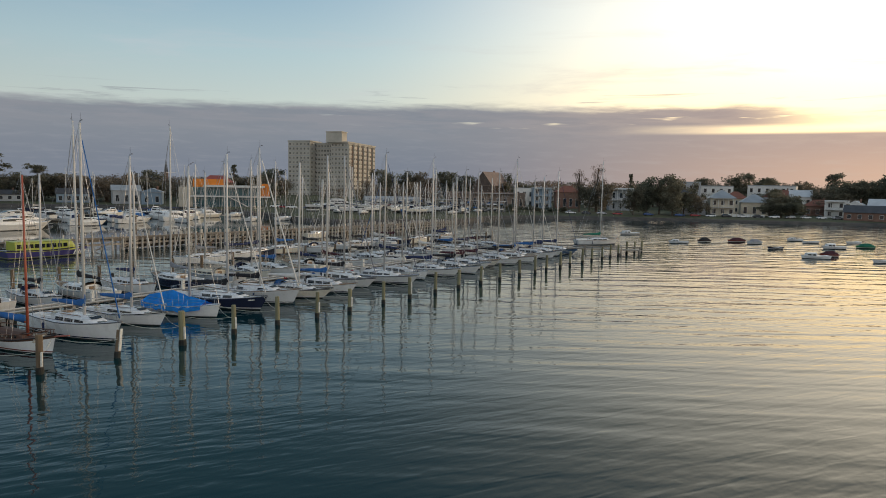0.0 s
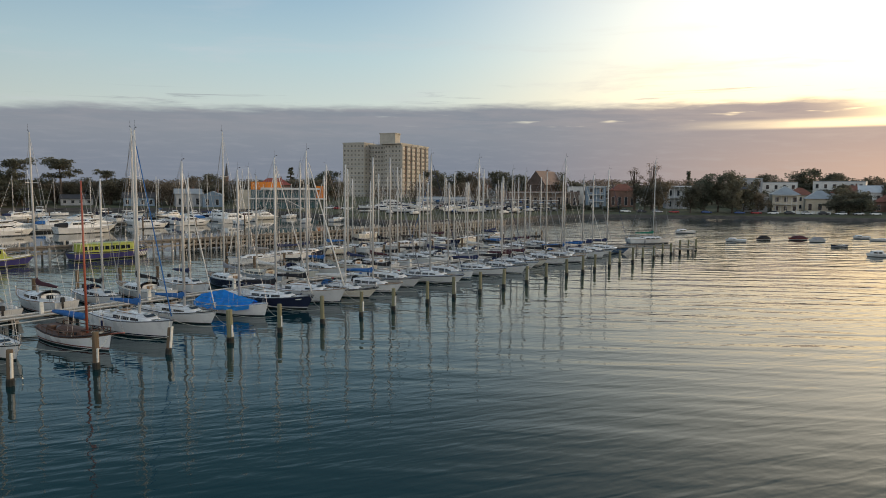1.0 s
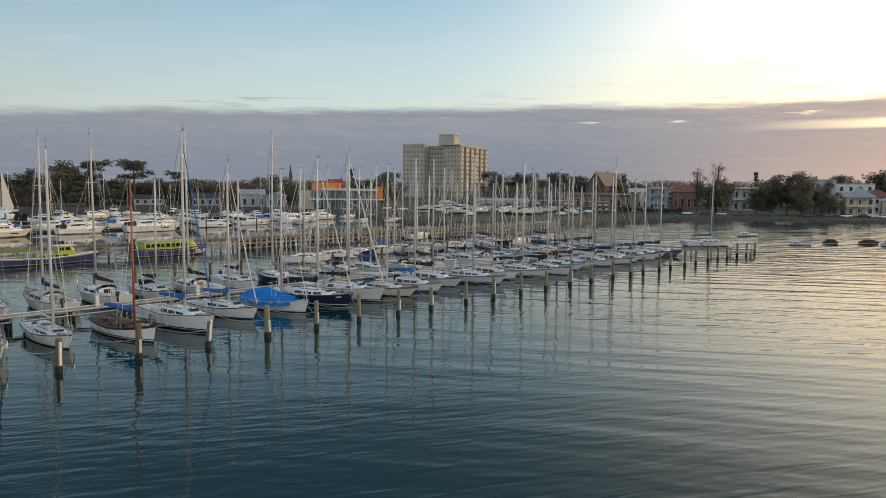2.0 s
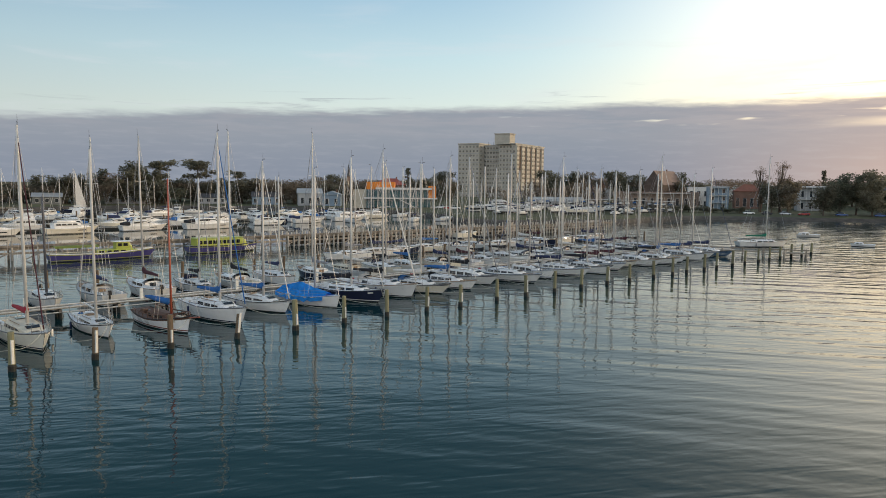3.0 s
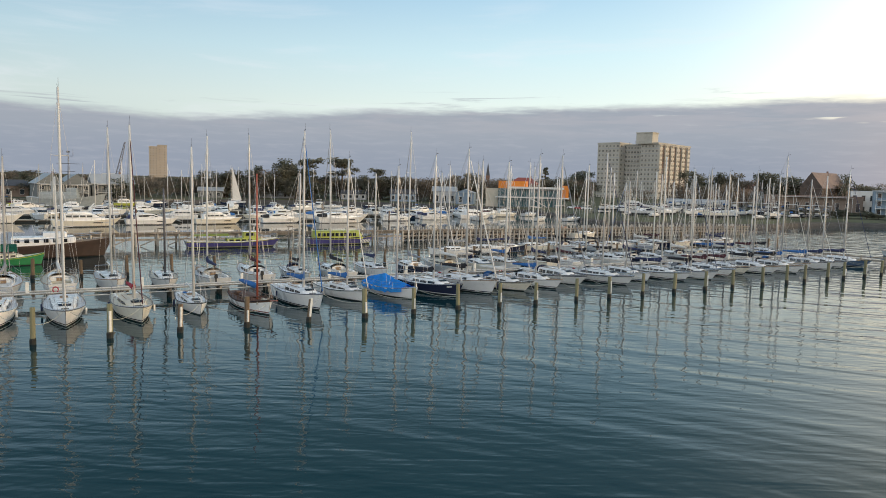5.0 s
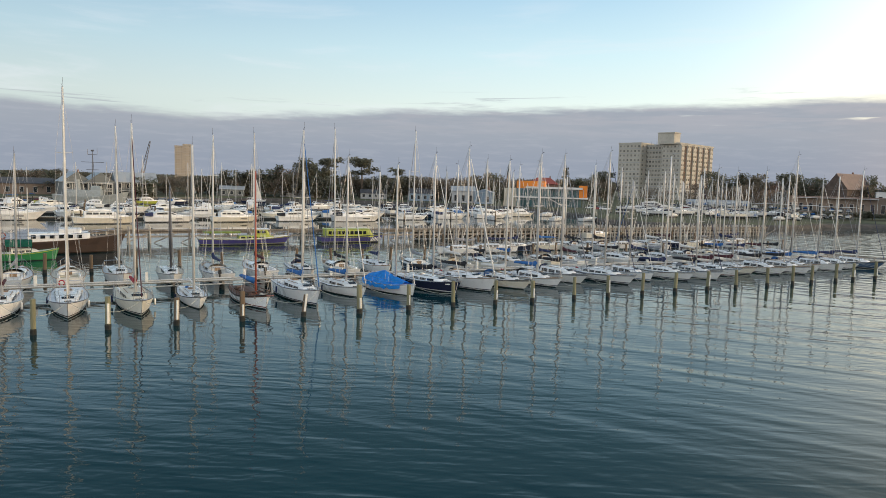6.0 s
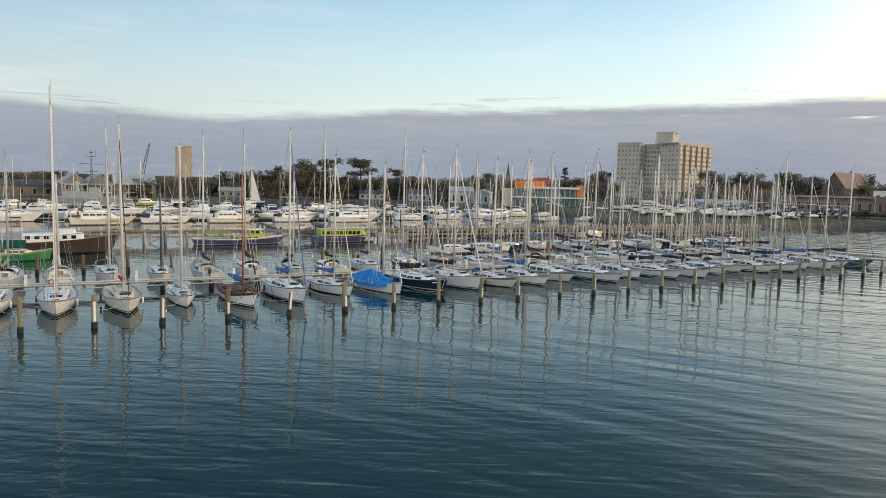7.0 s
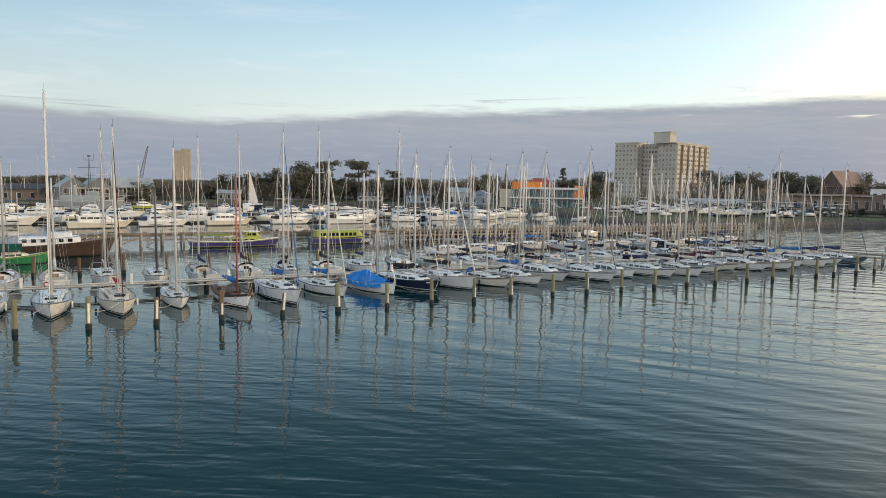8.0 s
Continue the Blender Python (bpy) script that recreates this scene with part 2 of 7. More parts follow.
SPAR_WOOD = material("varnished_red_spar", (0.36, 0.09, 0.05), 0.35, vary=0.2, stretch=(3, 3, 0.4))
STEEL = material("stainless_steel", (0.60, 0.60, 0.60), 0.25, 0.9, vary=0.05)
GALVANISED = material("dull_galvanised_iron", (0.20, 0.20, 0.20), 0.6, 0.4, vary=0.2)
WIRE = material("rigging_wire", (0.45, 0.45, 0.46), 0.4, 0.7, vary=0.05)
ROPE = material("pale_mooring_rope", (0.50, 0.48, 0.40), 0.9, vary=0.15)
GLASS = material("dark_cabin_glass", (0.012, 0.016, 0.02), 0.08, vary=0.2)
RUBBER = material("black_rubber", (0.02, 0.02, 0.022), 0.7, vary=0.2)
TIMBER = material("weathered_jetty_timber", (0.33, 0.285, 0.235), 0.85, vary=0.3, stretch=(1, 1, 0.2), bump=0.5, per_object=0.35)
TIMBER_PALE = material("pale_grey_timber", (0.27, 0.25, 0.21), 0.85, vary=0.25, bump=0.4, stretch=(0.3, 2, 2))
PILE_GREEN = material("treated_green_pile_timber", (0.22, 0.212, 0.125), 0.8, vary=0.22, stretch=(2, 2, 0.25), bump=0.5, per_object=0.22, stain=(0.18, 0.15, 0.08), stain_amount=0.5)
PILE_BROWN = material("brown_pile_timber", (0.17, 0.12, 0.075), 0.85, vary=0.3, stretch=(2, 2, 0.25), bump=0.6, per_object=0.2)
TIDE = material("black_tidal_growth", (0.016, 0.017, 0.014), 0.7, vary=0.4, bump=0.8, fine_scale=20)
SLEEVE = material("white_plastic_sleeve", (0.72, 0.71, 0.66), 0.5, vary=0.08, stain=(0.4, 0.36, 0.26), stain_amount=0.4)
PIPE = material("weathered_white_service_pipe", (0.50, 0.50, 0.485), 0.55, vary=0.14, stain=(0.25, 0.23, 0.19), stain_amount=0.5)


# ---- shaping helpers ----
def part(name, bm, mat, parent=None, label="", smooth=False):
    mesh = bpy.data.meshes.new(name)
    bm.to_mesh(mesh)
    bm.free()
    for m in mat if isinstance(mat, (list, tuple)) else [mat]:
        mesh.materials.append(m)
    if smooth:
        mesh.shade_smooth()
    ob = new(name, mesh)
    ob.parent = parent
    return tagged(ob, label)


def thing(name, m, label, category, group="", kind=""):
    ob = new(name)
    ob.empty_display_size = 0.2
    ob.matrix_world = m
    return tagged(ob, label, category, group, kind)


def box(bm, sx, sy, sz, x=0, y=0, z=0, m=None, taper=1.0, index=0):
    """A box that stands with its base at z; taper narrows its top."""
    vs = []
    for dz, k in ((0, 1.0), (1, taper)):
        for dx, dy in ((-0.5, -0.5), (0.5, -0.5), (0.5, 0.5), (-0.5, 0.5)):
            p = Vector((x + dx * sx * k, y + dy * sy * k, z + dz * sz))
            vs.append(bm.verts.new(m @ p if m else p))
    for f in ((3, 2, 1, 0), (4, 5, 6, 7), (0, 1, 5, 4), (1, 2, 6, 5), (2, 3, 7, 6), (3, 0, 4, 7)):
        bm.faces.new([vs[i] for i in f]).material_index = index
    return bm


def rings(bm, loops, closed=True, cap=True, index=0):
    """A skin through loops of points, each loop with as many points."""
    rows = [[bm.verts.new(p) for p in loop] for loop in loops]
    n = len(rows[0])
    for a, b in zip(rows, rows[1:]):
        for i in range(n if closed else n - 1):
            j = (i + 1) % n
            bm.faces.new((a[i], a[j], b[j], b[i])).material_index = index
    if cap:
        bm.faces.new(rows[0][::-1]).material_index = index
        bm.faces.new(rows[-1]).material_index = index
    return rows


def tube(bm, pts, r0, r1=None, segs=6, flat=1.0, index=0):
    """A round bar along points, its radius going from r0 to r1."""
    r1 = r0 if r1 is None else r1
    pts = [Vector(p) for p in pts]
    loops = []
    for i, p in enumerate(pts):
        d = (pts[min(i + 1, len(pts) - 1)] - pts[max(i - 1, 0)]).normalized()
        side = d.cross(Vector((0, 0, 1)) if abs(d.z) < 0.95 else Vector((0, 1, 0))).normalized()
        up = side.cross(d)
        r = r0 + (r1 - r0) * i / max(1, len(pts) - 1)
        loops.append([p + side * (r * flat * math.cos(a)) + up * (r * math.sin(a)) for a in (2 * math.pi * k / segs for k in range(segs))])
    rings(bm, loops, index=index)
    return bm


def sag(a, b, drop, n=6):
    a, b = Vector(a), Vector(b)
    return [a.lerp(b, i / n) - Vector((0, 0, drop * 4 * (i / n) * (1 - i / n))) for i in range(n + 1)]


# ---- plan of the marina: u runs along the berths, v away from the open water ----
ORIGIN, ALONG = Vector((13.27, 47.59, 0)), math.atan2(0.4698, 0.8828)
DOCK = Matrix.Translation(ORIGIN) @ Matrix.Rotation(ALONG, 4, "Z")


def dock(u, v, z=0.0):
    return DOCK @ Vector((u, v, z))


def dock_pose(u, v, z=0.0, turn=0.0):
    return DOCK @ pose(u, v, z, 0, 0, turn)


# ---- water ----
bm = bmesh.new()
rows = [[bm.verts.new((x, y, 0)) for x in (-4000, -600, -150, 0, 150, 600, 4000)] for y in (-4000, -600, -150, 0, 150, 600, 4000)]
for a, b in zip(rows, rows[1:]):
    for i in range(6):
        bm.faces.new((a[i], a[i + 1], b[i + 1], b[i]))
tagged(part("water", bm, WATER), "calm dark teal harbour water with low ripples", "water", kind="structure")


# ---- yachts ----
FRONT = "yachts moored along the walkway"


def hull_loops(L, B, F, rake=0.08, stern=0.72, rise=0.4, full=2.1, n=15):
    """Stations of a hull from the transom to the stem: for each, half widths by height."""
    out = []
    for i in range(n):
        s = i / (n - 1)
        s = 1 - (1 - s) ** 1.25
        half = B / 2 * (stern + (1 - stern) * math.sin(math.pi / 2 * s / 0.42)) if s < 0.42 else B / 2 * max(0.012, 1 - ((s - 0.42) / 0.58) ** full)
        top = F + rise * (s - 0.35) ** 2 / 0.42 + (0.05 if s < 0.35 else 0)
        levels = []
        for h, wide in ((-0.45, 0.5), (0.10, 0.82), (0.16, 0.84), (0.25, 0.865), (0.58 * top, 0.93), (0.86 * top, 0.985), (0.93 * top, 0.993), (top, 1.0)):
            k = h / top
            lean = (1 - k) * rake * L * max(0, (s - 0.35) / 0.65) ** 2 - (1 - k) * 0.03 * L * max(0, (0.3 - s) / 0.3)
            levels.append((-L / 2 + L * s - lean, half * wide ** (1 + 1.6 * s * s), h))
        out.append(levels)
    return out


def build_hull(yacht, L, B, F, hull, stripe, deck_mat, rake=0.08, stern=0.72, rise=0.4, full=2.1, cockpit=(0.06, 0.30), sheer=None, floor_mat=None, rail=True, panels=False, broad=False):
    st = hull_loops(L, B, F, rake, stern, rise, full)
    rail_mat = random.choice((STEEL, ALLOY_DARK, DECK["teak"], DECK["teak"], RUBBER))
    bm = bmesh.new()
    slots = (1, 0, 2, 0, 0, 3, 3) if broad else (1, 0, 2, 0, 0, 3 if sheer else 0, 0)
    for sgn in (1, -1):
        rows = [[bm.verts.new((x, sgn * y, z)) for x, y, z in lev] for lev in st]
        for a, b in zip(rows, rows[1:]):
            for j in range(7):
                f = (a[j], b[j], b[j + 1], a[j + 1])
                bm.faces.new(f[::-1] if sgn > 0 else f).material_index = slots[j]
    bmesh.ops.remove_doubles(bm, verts=bm.verts, dist=0.015)
    lev = st[0]
    for j in range(7):
        a, b = lev[j], lev[j + 1]
        bm.faces.new([bm.verts.new(p) for p in ((a[0], a[1], a[2]), (a[0], -a[1], a[2]), (b[0], -b[1], b[2]), (b[0], b[1], b[2]))]).material_index = slots[j]
    part("hull", bm, [hull, ANTIFOUL, stripe, sheer or stripe], yacht, smooth=False)
    # deck with a sunken cockpit
    bm = bmesh.new()
    prev = None
    n = len(st)
    well = [i for i in range(n) if cockpit and cockpit[0] <= (1 - (1 - i / (n - 1)) ** 1.25) <= cockpit[1]]
    for i, lev in enumerate(st):
        x, y, z = lev[-1]
        z -= 0.04
        c = min(y * 0.55, B * 0.26)
        row = [Vector((x, y, z)), Vector((x, c, z + 0.03)), Vector((x, -c, z + 0.03)), Vector((x, -y, z))]
        if prev:
            inside = i in well and i - 1 in well
            for k in range(3):
                low = Vector((0, 0, -0.42)) if k == 1 and inside else Vector()
                bm.faces.new([bm.verts.new(p + low) for p in (prev[k], prev[k + 1], row[k + 1], row[k])][::-1]).material_index = 1 if k == 1 and inside else 0
            if inside:
                for k in (1, 2):
                    d = Vector((0, 0, -0.42))
                    bm.faces.new([bm.verts.new(p) for p in (prev[k], row[k], row[k] + d, prev[k] + d)])
                for p, q, on in ((prev, i - 1, i - 2 not in well), (row, i, i + 1 not in well)):
                    if on:
                        bm.faces.new([bm.verts.new(v) for v in (p[1], p[2], p[2] + Vector((0, 0, -0.42)), p[1] + Vector((0, 0, -0.42)))])
        prev = row
    part("deck", bm, [deck_mat, floor_mat or DECK["grey"]], yacht)
    if panels:
        grip = random.choice((DECK["grey"], DECK["cream"], DECK["grey"], DECK["teak"]))
        for sgn in (1, -1):
            bm = bmesh.new()
            keep = st[9:13]
            lo = [Vector((l[-1][0], sgn * 0.06, l[-1][2] + 0.012)) for l in keep]
            hi = [Vector((l[-1][0], sgn * max(0.1, l[-1][1] * 0.80), l[-1][2] - 0.012)) for l in keep]
            for k in range(len(keep) - 1):
                bm.faces.new([bm.verts.new(p) for p in (lo[k], lo[k + 1], hi[k + 1], hi[k])])
            part("non_slip_panel", bm, grip, yacht)
    for sgn in (1, -1) if rail else ():
        bm = bmesh.new()
        tube(bm, [(lev[-1][0], sgn * lev[-1][1], lev[-1][2]) for lev in st], 0.038, segs=4)
        part("toe_rail", bm, rail_mat, yacht)
    return st


def deck_at(st, x):
    """Half width and height of the deck at x."""
    for a, b in zip(st, st[1:]):
        if a[-1][0] <= x <= b[-1][0]:
            k = (x - a[-1][0]) / (b[-1][0] - a[-1][0])
            return a[-1][1] + k * (b[-1][1] - a[-1][1]), a[-1][2] + k * (b[-1][2] - a[-1][2])
    return st[-1][-1][1:] if x > 0 else st[0][-1][1:]


def cabin_trunk(parent, st, x0, x1, wide, high, mat, windows=3, name="coachroof", glass=True, front=0.9, crown=0.10, low_edge=0.22, wedge=0.0):
    """A coachroof from x0 to x1 with sloping sides and dark windows set on them."""
    loops = []
    stops = [(x0, 0.85, 1.0), (x0 + 0.05, 1.0, 1.0), (x0 + (x1 - x0) * 0.45, 0.96, 0.95), (x1 - front, 0.80, 0.80), (x1 - 0.12, 0.62, 0.22), (x1, 0.56, 0.02)]
    for x, kw, kh in stops:
        w, z = deck_at(st, x)
        w = min(wide / 2 * kw, w * 0.85)
        z -= 0.05
        h = high * kh
        loops.append([Vector((x, yy, zz)) for yy, zz in ((w, z), (w * 0.93, z + h * 0.75), (w * 0.80, z + h), (w * 0.35, z + h + crown * kh), (-w * 0.35, z + h + crown * kh), (-w * 0.80, z + h), (-w * 0.93, z + h * 0.75), (-w, z))])
    bm = bmesh.new()
    rings(bm, loops, closed=True)
    roof = part(name, bm, mat, parent)
    if glass:
        def section(x):
            for p, q in zip(loops, loops[1:]):
                if p[0].x <= x <= q[0].x:
                    k = (x - p[0].x) / (q[0].x - p[0].x)
                    return p[0].lerp(q[0], k), p[1].lerp(q[1], k)
        span = x1 - front - x0 - 0.2
        for sgn in (1, -1):
            for i in range(windows):
                pts = []
                for end, x in enumerate((x0 + 0.2 + span * (i + 0.08) / windows, x0 + 0.2 + span * (i + 0.90) / windows)):
                    low, high_side = section(x)
                    for q in (low_edge, 0.96 - (wedge if end and i == windows - 1 else 0.0)):
                        p = low.lerp(high_side, q)
                        pts.append(Vector((p.x, sgn * (p.y + 0.008), p.z)))
                bm = bmesh.new()
                d = Vector((0, sgn * 0.014, 0.004))
                rings(bm, [[pts[0], pts[2], pts[3], pts[1]], [p + d for p in (pts[0], pts[2], pts[3], pts[1])]])
                part("window", bm, GLASS, roof)
        low, high_side = loops[3][2], loops[4][2]
        bm = bmesh.new()
        wd = loops[3][2].y * 0.72
        p0, p1 = loops[3][2], loops[4][2]
        quad = [Vector((p0.x + 0.10, s * wd * k, p0.z + 0.02 - (p0.z - p1.z) * 0.10 / max(0.1, p1.x - p0.x) + (crown * 0.75 if k else 0))) for s, k in ((1, 1), (-1, 1))]
        quad2 = [Vector((p0.x + (p1.x - p0.x) * 0.6, s * wd * 0.9, p0.z + (p1.z - p0.z) * 0.6 + 0.07)) for s in (-1, 1)]
        up = Vector((0.01, 0, 0.02))
        rings(bm, [quad + quad2, [p + up for p in quad + quad2]])
        part("front_window", bm, GLASS, roof)
    return roof


def rig(yacht, st, xm, z0, top, boom_len, cover=None, spar=ALLOY, spreaders=1, furled=None, jib_r=0.055, lean=0.0, L=9.0, backstay=True, trim=True, light=False):
    """Mast, boom, sail cover, stays and shrouds."""
    mast_top = Vector((xm - lean * (top - z0), 0, top))
    foot = Vector((xm, 0, z0))
    bm = bmesh.new()
    tube(bm, [foot, foot.lerp(mast_top, 0.5), foot.lerp(mast_top, 0.85), mast_top], 0.12, 0.085, 8, 1.0)
    mast = part("mast", bm, spar, yacht, smooth=True)
    if trim:
        bm = bmesh.new()
        tube(bm, [mast_top + Vector((0.04, 0.05, 0)), mast_top + Vector((0.04, 0.05, 0.75))], 0.012, segs=4)
        part("aerial", bm, ALLOY_DARK, mast)
        bm = bmesh.new()
        tube(bm, [mast_top + Vector((0, 0, 0.02)), mast_top + Vector((0.08, -0.03, 0.16)), mast_top + Vector((0.34, -0.06, 0.18))], 0.012, segs=4)
        box(bm, 0.16, 0.012, 0.08, mast_top.x + 0.34, -0.06, top + 0.15)
        part("wind_vane", bm, ALLOY_DARK, mast)
    w, zd = deck_at(st, xm - 0.2)
    stay_top = foot.lerp(mast_top, 0.97)
    for sgn in (1, -1):
        last = Vector((xm - 0.25, sgn * w * 0.93, zd))
        for i in range(spreaders):
            k = (i + 1) / (spreaders + 1) + (0.06 if spreaders == 1 else 0.02)
            p = foot.lerp(mast_top, k)
            tip = p + Vector((-0.12, sgn * (0.62 if i else 0.78), 0.06))
            bm = bmesh.new()
            tube(bm, [p, tip], 0.034, 0.022, 5)
            part("spreader", bm, spar, mast)
            bm = bmesh.new()
            tube(bm, [last, tip], 0.011, segs=3)
            part("shroud", bm, WIRE, yacht)
            last = tip
        bm = bmesh.new()
        tube(bm, [last, stay_top], 0.011, segs=3)
        part("shroud", bm, WIRE, yacht)
        if not trim or light:
            continue
        bm = bmesh.new()
        tube(bm, [Vector((xm + 0.2, sgn * w * 0.9, zd)), foot.lerp(mast_top, 0.52)], 0.011, segs=3)
        part("lower_shroud", bm, WIRE, yacht)
    stem = Vector((st[-1][-1][0] - 0.12, 0, st[-1][-1][2]))
    bm = bmesh.new()
    if furled:
        pts = [stem.lerp(stay_top, k) for k in (0.02, 0.06, 0.5, 0.9, 0.94)]
        tube(bm, [stem, stem.lerp(stay_top, 0.99)], 0.014, segs=4)
        tube(bm, pts, jib_r, jib_r * 0.55, 6, index=1)
        part("furled_jib", bm, [WIRE, furled], yacht, smooth=True)
    else:
        tube(bm, [stem, stay_top], 0.014, segs=3)
        part("forestay", bm, WIRE, yacht)
    if backstay:
        bm = bmesh.new()
        tube(bm, [Vector((st[0][-1][0] + 0.1, 0, st[0][-1][2])), mast_top], 0.017, segs=3)
        part("backstay", bm, WIRE, yacht)
    if boom_len:
        zb = z0 + 0.75
        bm = bmesh.new()
        tube(bm, [(xm - 0.08, 0, zb), (xm - boom_len, 0, zb + 0.08)], 0.07, 0.06, 6)
        boom = part("boom", bm, spar, mast)
        if trim:
            bm = bmesh.new()
            tube(bm, [(xm - boom_len, 0.01, zb + 0.1), foot.lerp(mast_top, 0.985)], 0.010, segs=3)
            part("topping_lift", bm, WIRE, mast)
            bm = bmesh.new()
            tube(bm, [(xm - boom_len * 0.72, 0, zb), (xm - boom_len * 0.74, 0.1, z0 - 0.35)], 0.02, segs=3)
            part("mainsheet", bm, ROPE, mast)
        if cover:
            bm = bmesh.new()
            loops = []
            for k, hgt, wid in ((0.0, 1.05, 0.10), (0.025, 1.0, 0.17), (0.07, 0.66, 0.19), (0.25, 0.44, 0.17), (0.6, 0.36, 0.15), (0.95, 0.24, 0.11), (1.0, 0.20, 0.08)):
                x = xm + 0.10 - k * (boom_len + 0.1)
                z = zb - 0.10 + 0.06 * k + random.uniform(-0.015, 0.015)
                loops.append([Vector((x, yy * wid, z + zz * hgt)) for yy, zz in ((0.5, 0.08), (0.85, 0.35), (0.55, 0.75), (0.0, 1.0), (-0.55, 0.75), (-0.85, 0.35), (-0.5, 0.08), (0, 0.0))])
            rings(bm, loops)
            part("sail_cover", bm, cover, boom, smooth=True)
    return mast


def rails(yacht, st, L, pushpit=True):
    """Pulpit, pushpit, stanchions and lifelines."""
    bow = st[-1][-1]
    x1 = bow[0] - 1.1
    w1, z1 = deck_at(st, x1)
    bm = bmesh.new()
    tube(bm, [(x1, w1, z1), (x1 + 0.05, w1 * 0.98, z1 + 0.62), (bow[0] - 0.3, 0.22, bow[2] + 0.66), (bow[0] + 0.05, 0, bow[2] + 0.66), (bow[0] - 0.3, -0.22, bow[2] + 0.66), (x1 + 0.05, -w1 * 0.98, z1 + 0.62), (x1, -w1, z1)], 0.024, segs=4)
    for sgn in (1, -1):
        tube(bm, [(bow[0] - 0.35, sgn * 0.22, bow[2] + 0.64), (bow[0] - 0.28, sgn * 0.10, bow[2])], 0.016, segs=4)
    part("pulpit", bm, STEEL, yacht)
    x0 = st[0][-1][0]
    w0, z0 = deck_at(st, x0 + 0.02)
    if pushpit:
        bm = bmesh.new()
        tube(bm, [(x0 + 0.9, w0 * 1.02, z0), (x0 + 0.9, w0 * 1.02, z0 + 0.62), (x0 + 0.1, w0 * 0.9, z0 + 0.64), (x0 + 0.06, -w0 * 0.9, z0 + 0.64), (x0 + 0.9, -w0 * 1.02, z0 + 0.62), (x0 + 0.9, -w0 * 1.02, z0)], 0.024, segs=4)
        for sgn in (1, -1):
            tube(bm, [(x0 + 0.12, sgn * w0 * 0.85, z0), (x0 + 0.1, sgn * w0 * 0.88, z0 + 0.63)], 0.016, segs=4)
        part("pushpit", bm, STEEL, yacht)
    for sgn in (1, -1):
        xs = [x0 + 0.9] + [x0 + 0.9 + (x1 - x0 - 0.9) * k / 4 for k in (1, 2, 3)] + [x1]
        tops = []
        for x in xs:
            w, z = deck_at(st, x)
            tops.append(Vector((x, sgn * w * 0.97, z + 0.60)))
        for p in tops[1:-1]:
            bm = bmesh.new()
            tube(bm, [p - Vector((0, 0, 0.60)), p], 0.014, segs=4)
            part("stanchion", bm, STEEL, yacht)
        bm = bmesh.new()
        tube(bm, tops, 0.011, segs=3)
        tube(bm, [p - Vector((0, 0, 0.28)) for p in tops], 0.008, segs=3)
        part("lifeline", bm, WIRE, yacht)


def spray_hood(yacht, st, x, wide, mat, z):
    bm = bmesh.new()
    loops = []
    for dx, k in ((0.0, 1.0), (0.35, 0.96), (0.8, 0.72), (1.05, 0.25)):
        loops.append([Vector((x + dx, wide / 2 * math.cos(a) * (1.0 if k > 0.5 else 0.9), z + 0.02 + 0.78 * k * math.sin(a) ** 0.6)) for a in (math.pi * j / 8 for j in range(9))])
    rings(bm, loops, closed=False, cap=False)
    bmesh.ops.solidify(bm, geom=bm.faces[:], thickness=0.02)
    hood = part("spray_hood", bm, mat, yacht, smooth=True)
    bm = bmesh.new()
    loops = []
    for dx, k in ((0.62, 0.83), (0.92, 0.50)):
        loops.append([Vector((x + dx + 0.03, wide / 2 * math.cos(a) * 0.95, z + 0.05 + 0.78 * k * math.sin(a) ** 0.6)) for a in (math.pi * j / 8 for j in range(2, 7))])
    rings(bm, loops, closed=False, cap=False)
    bmesh.ops.solidify(bm, geom=bm.faces[:], thickness=0.012)
    part("hood_window", bm, GLASS, hood)


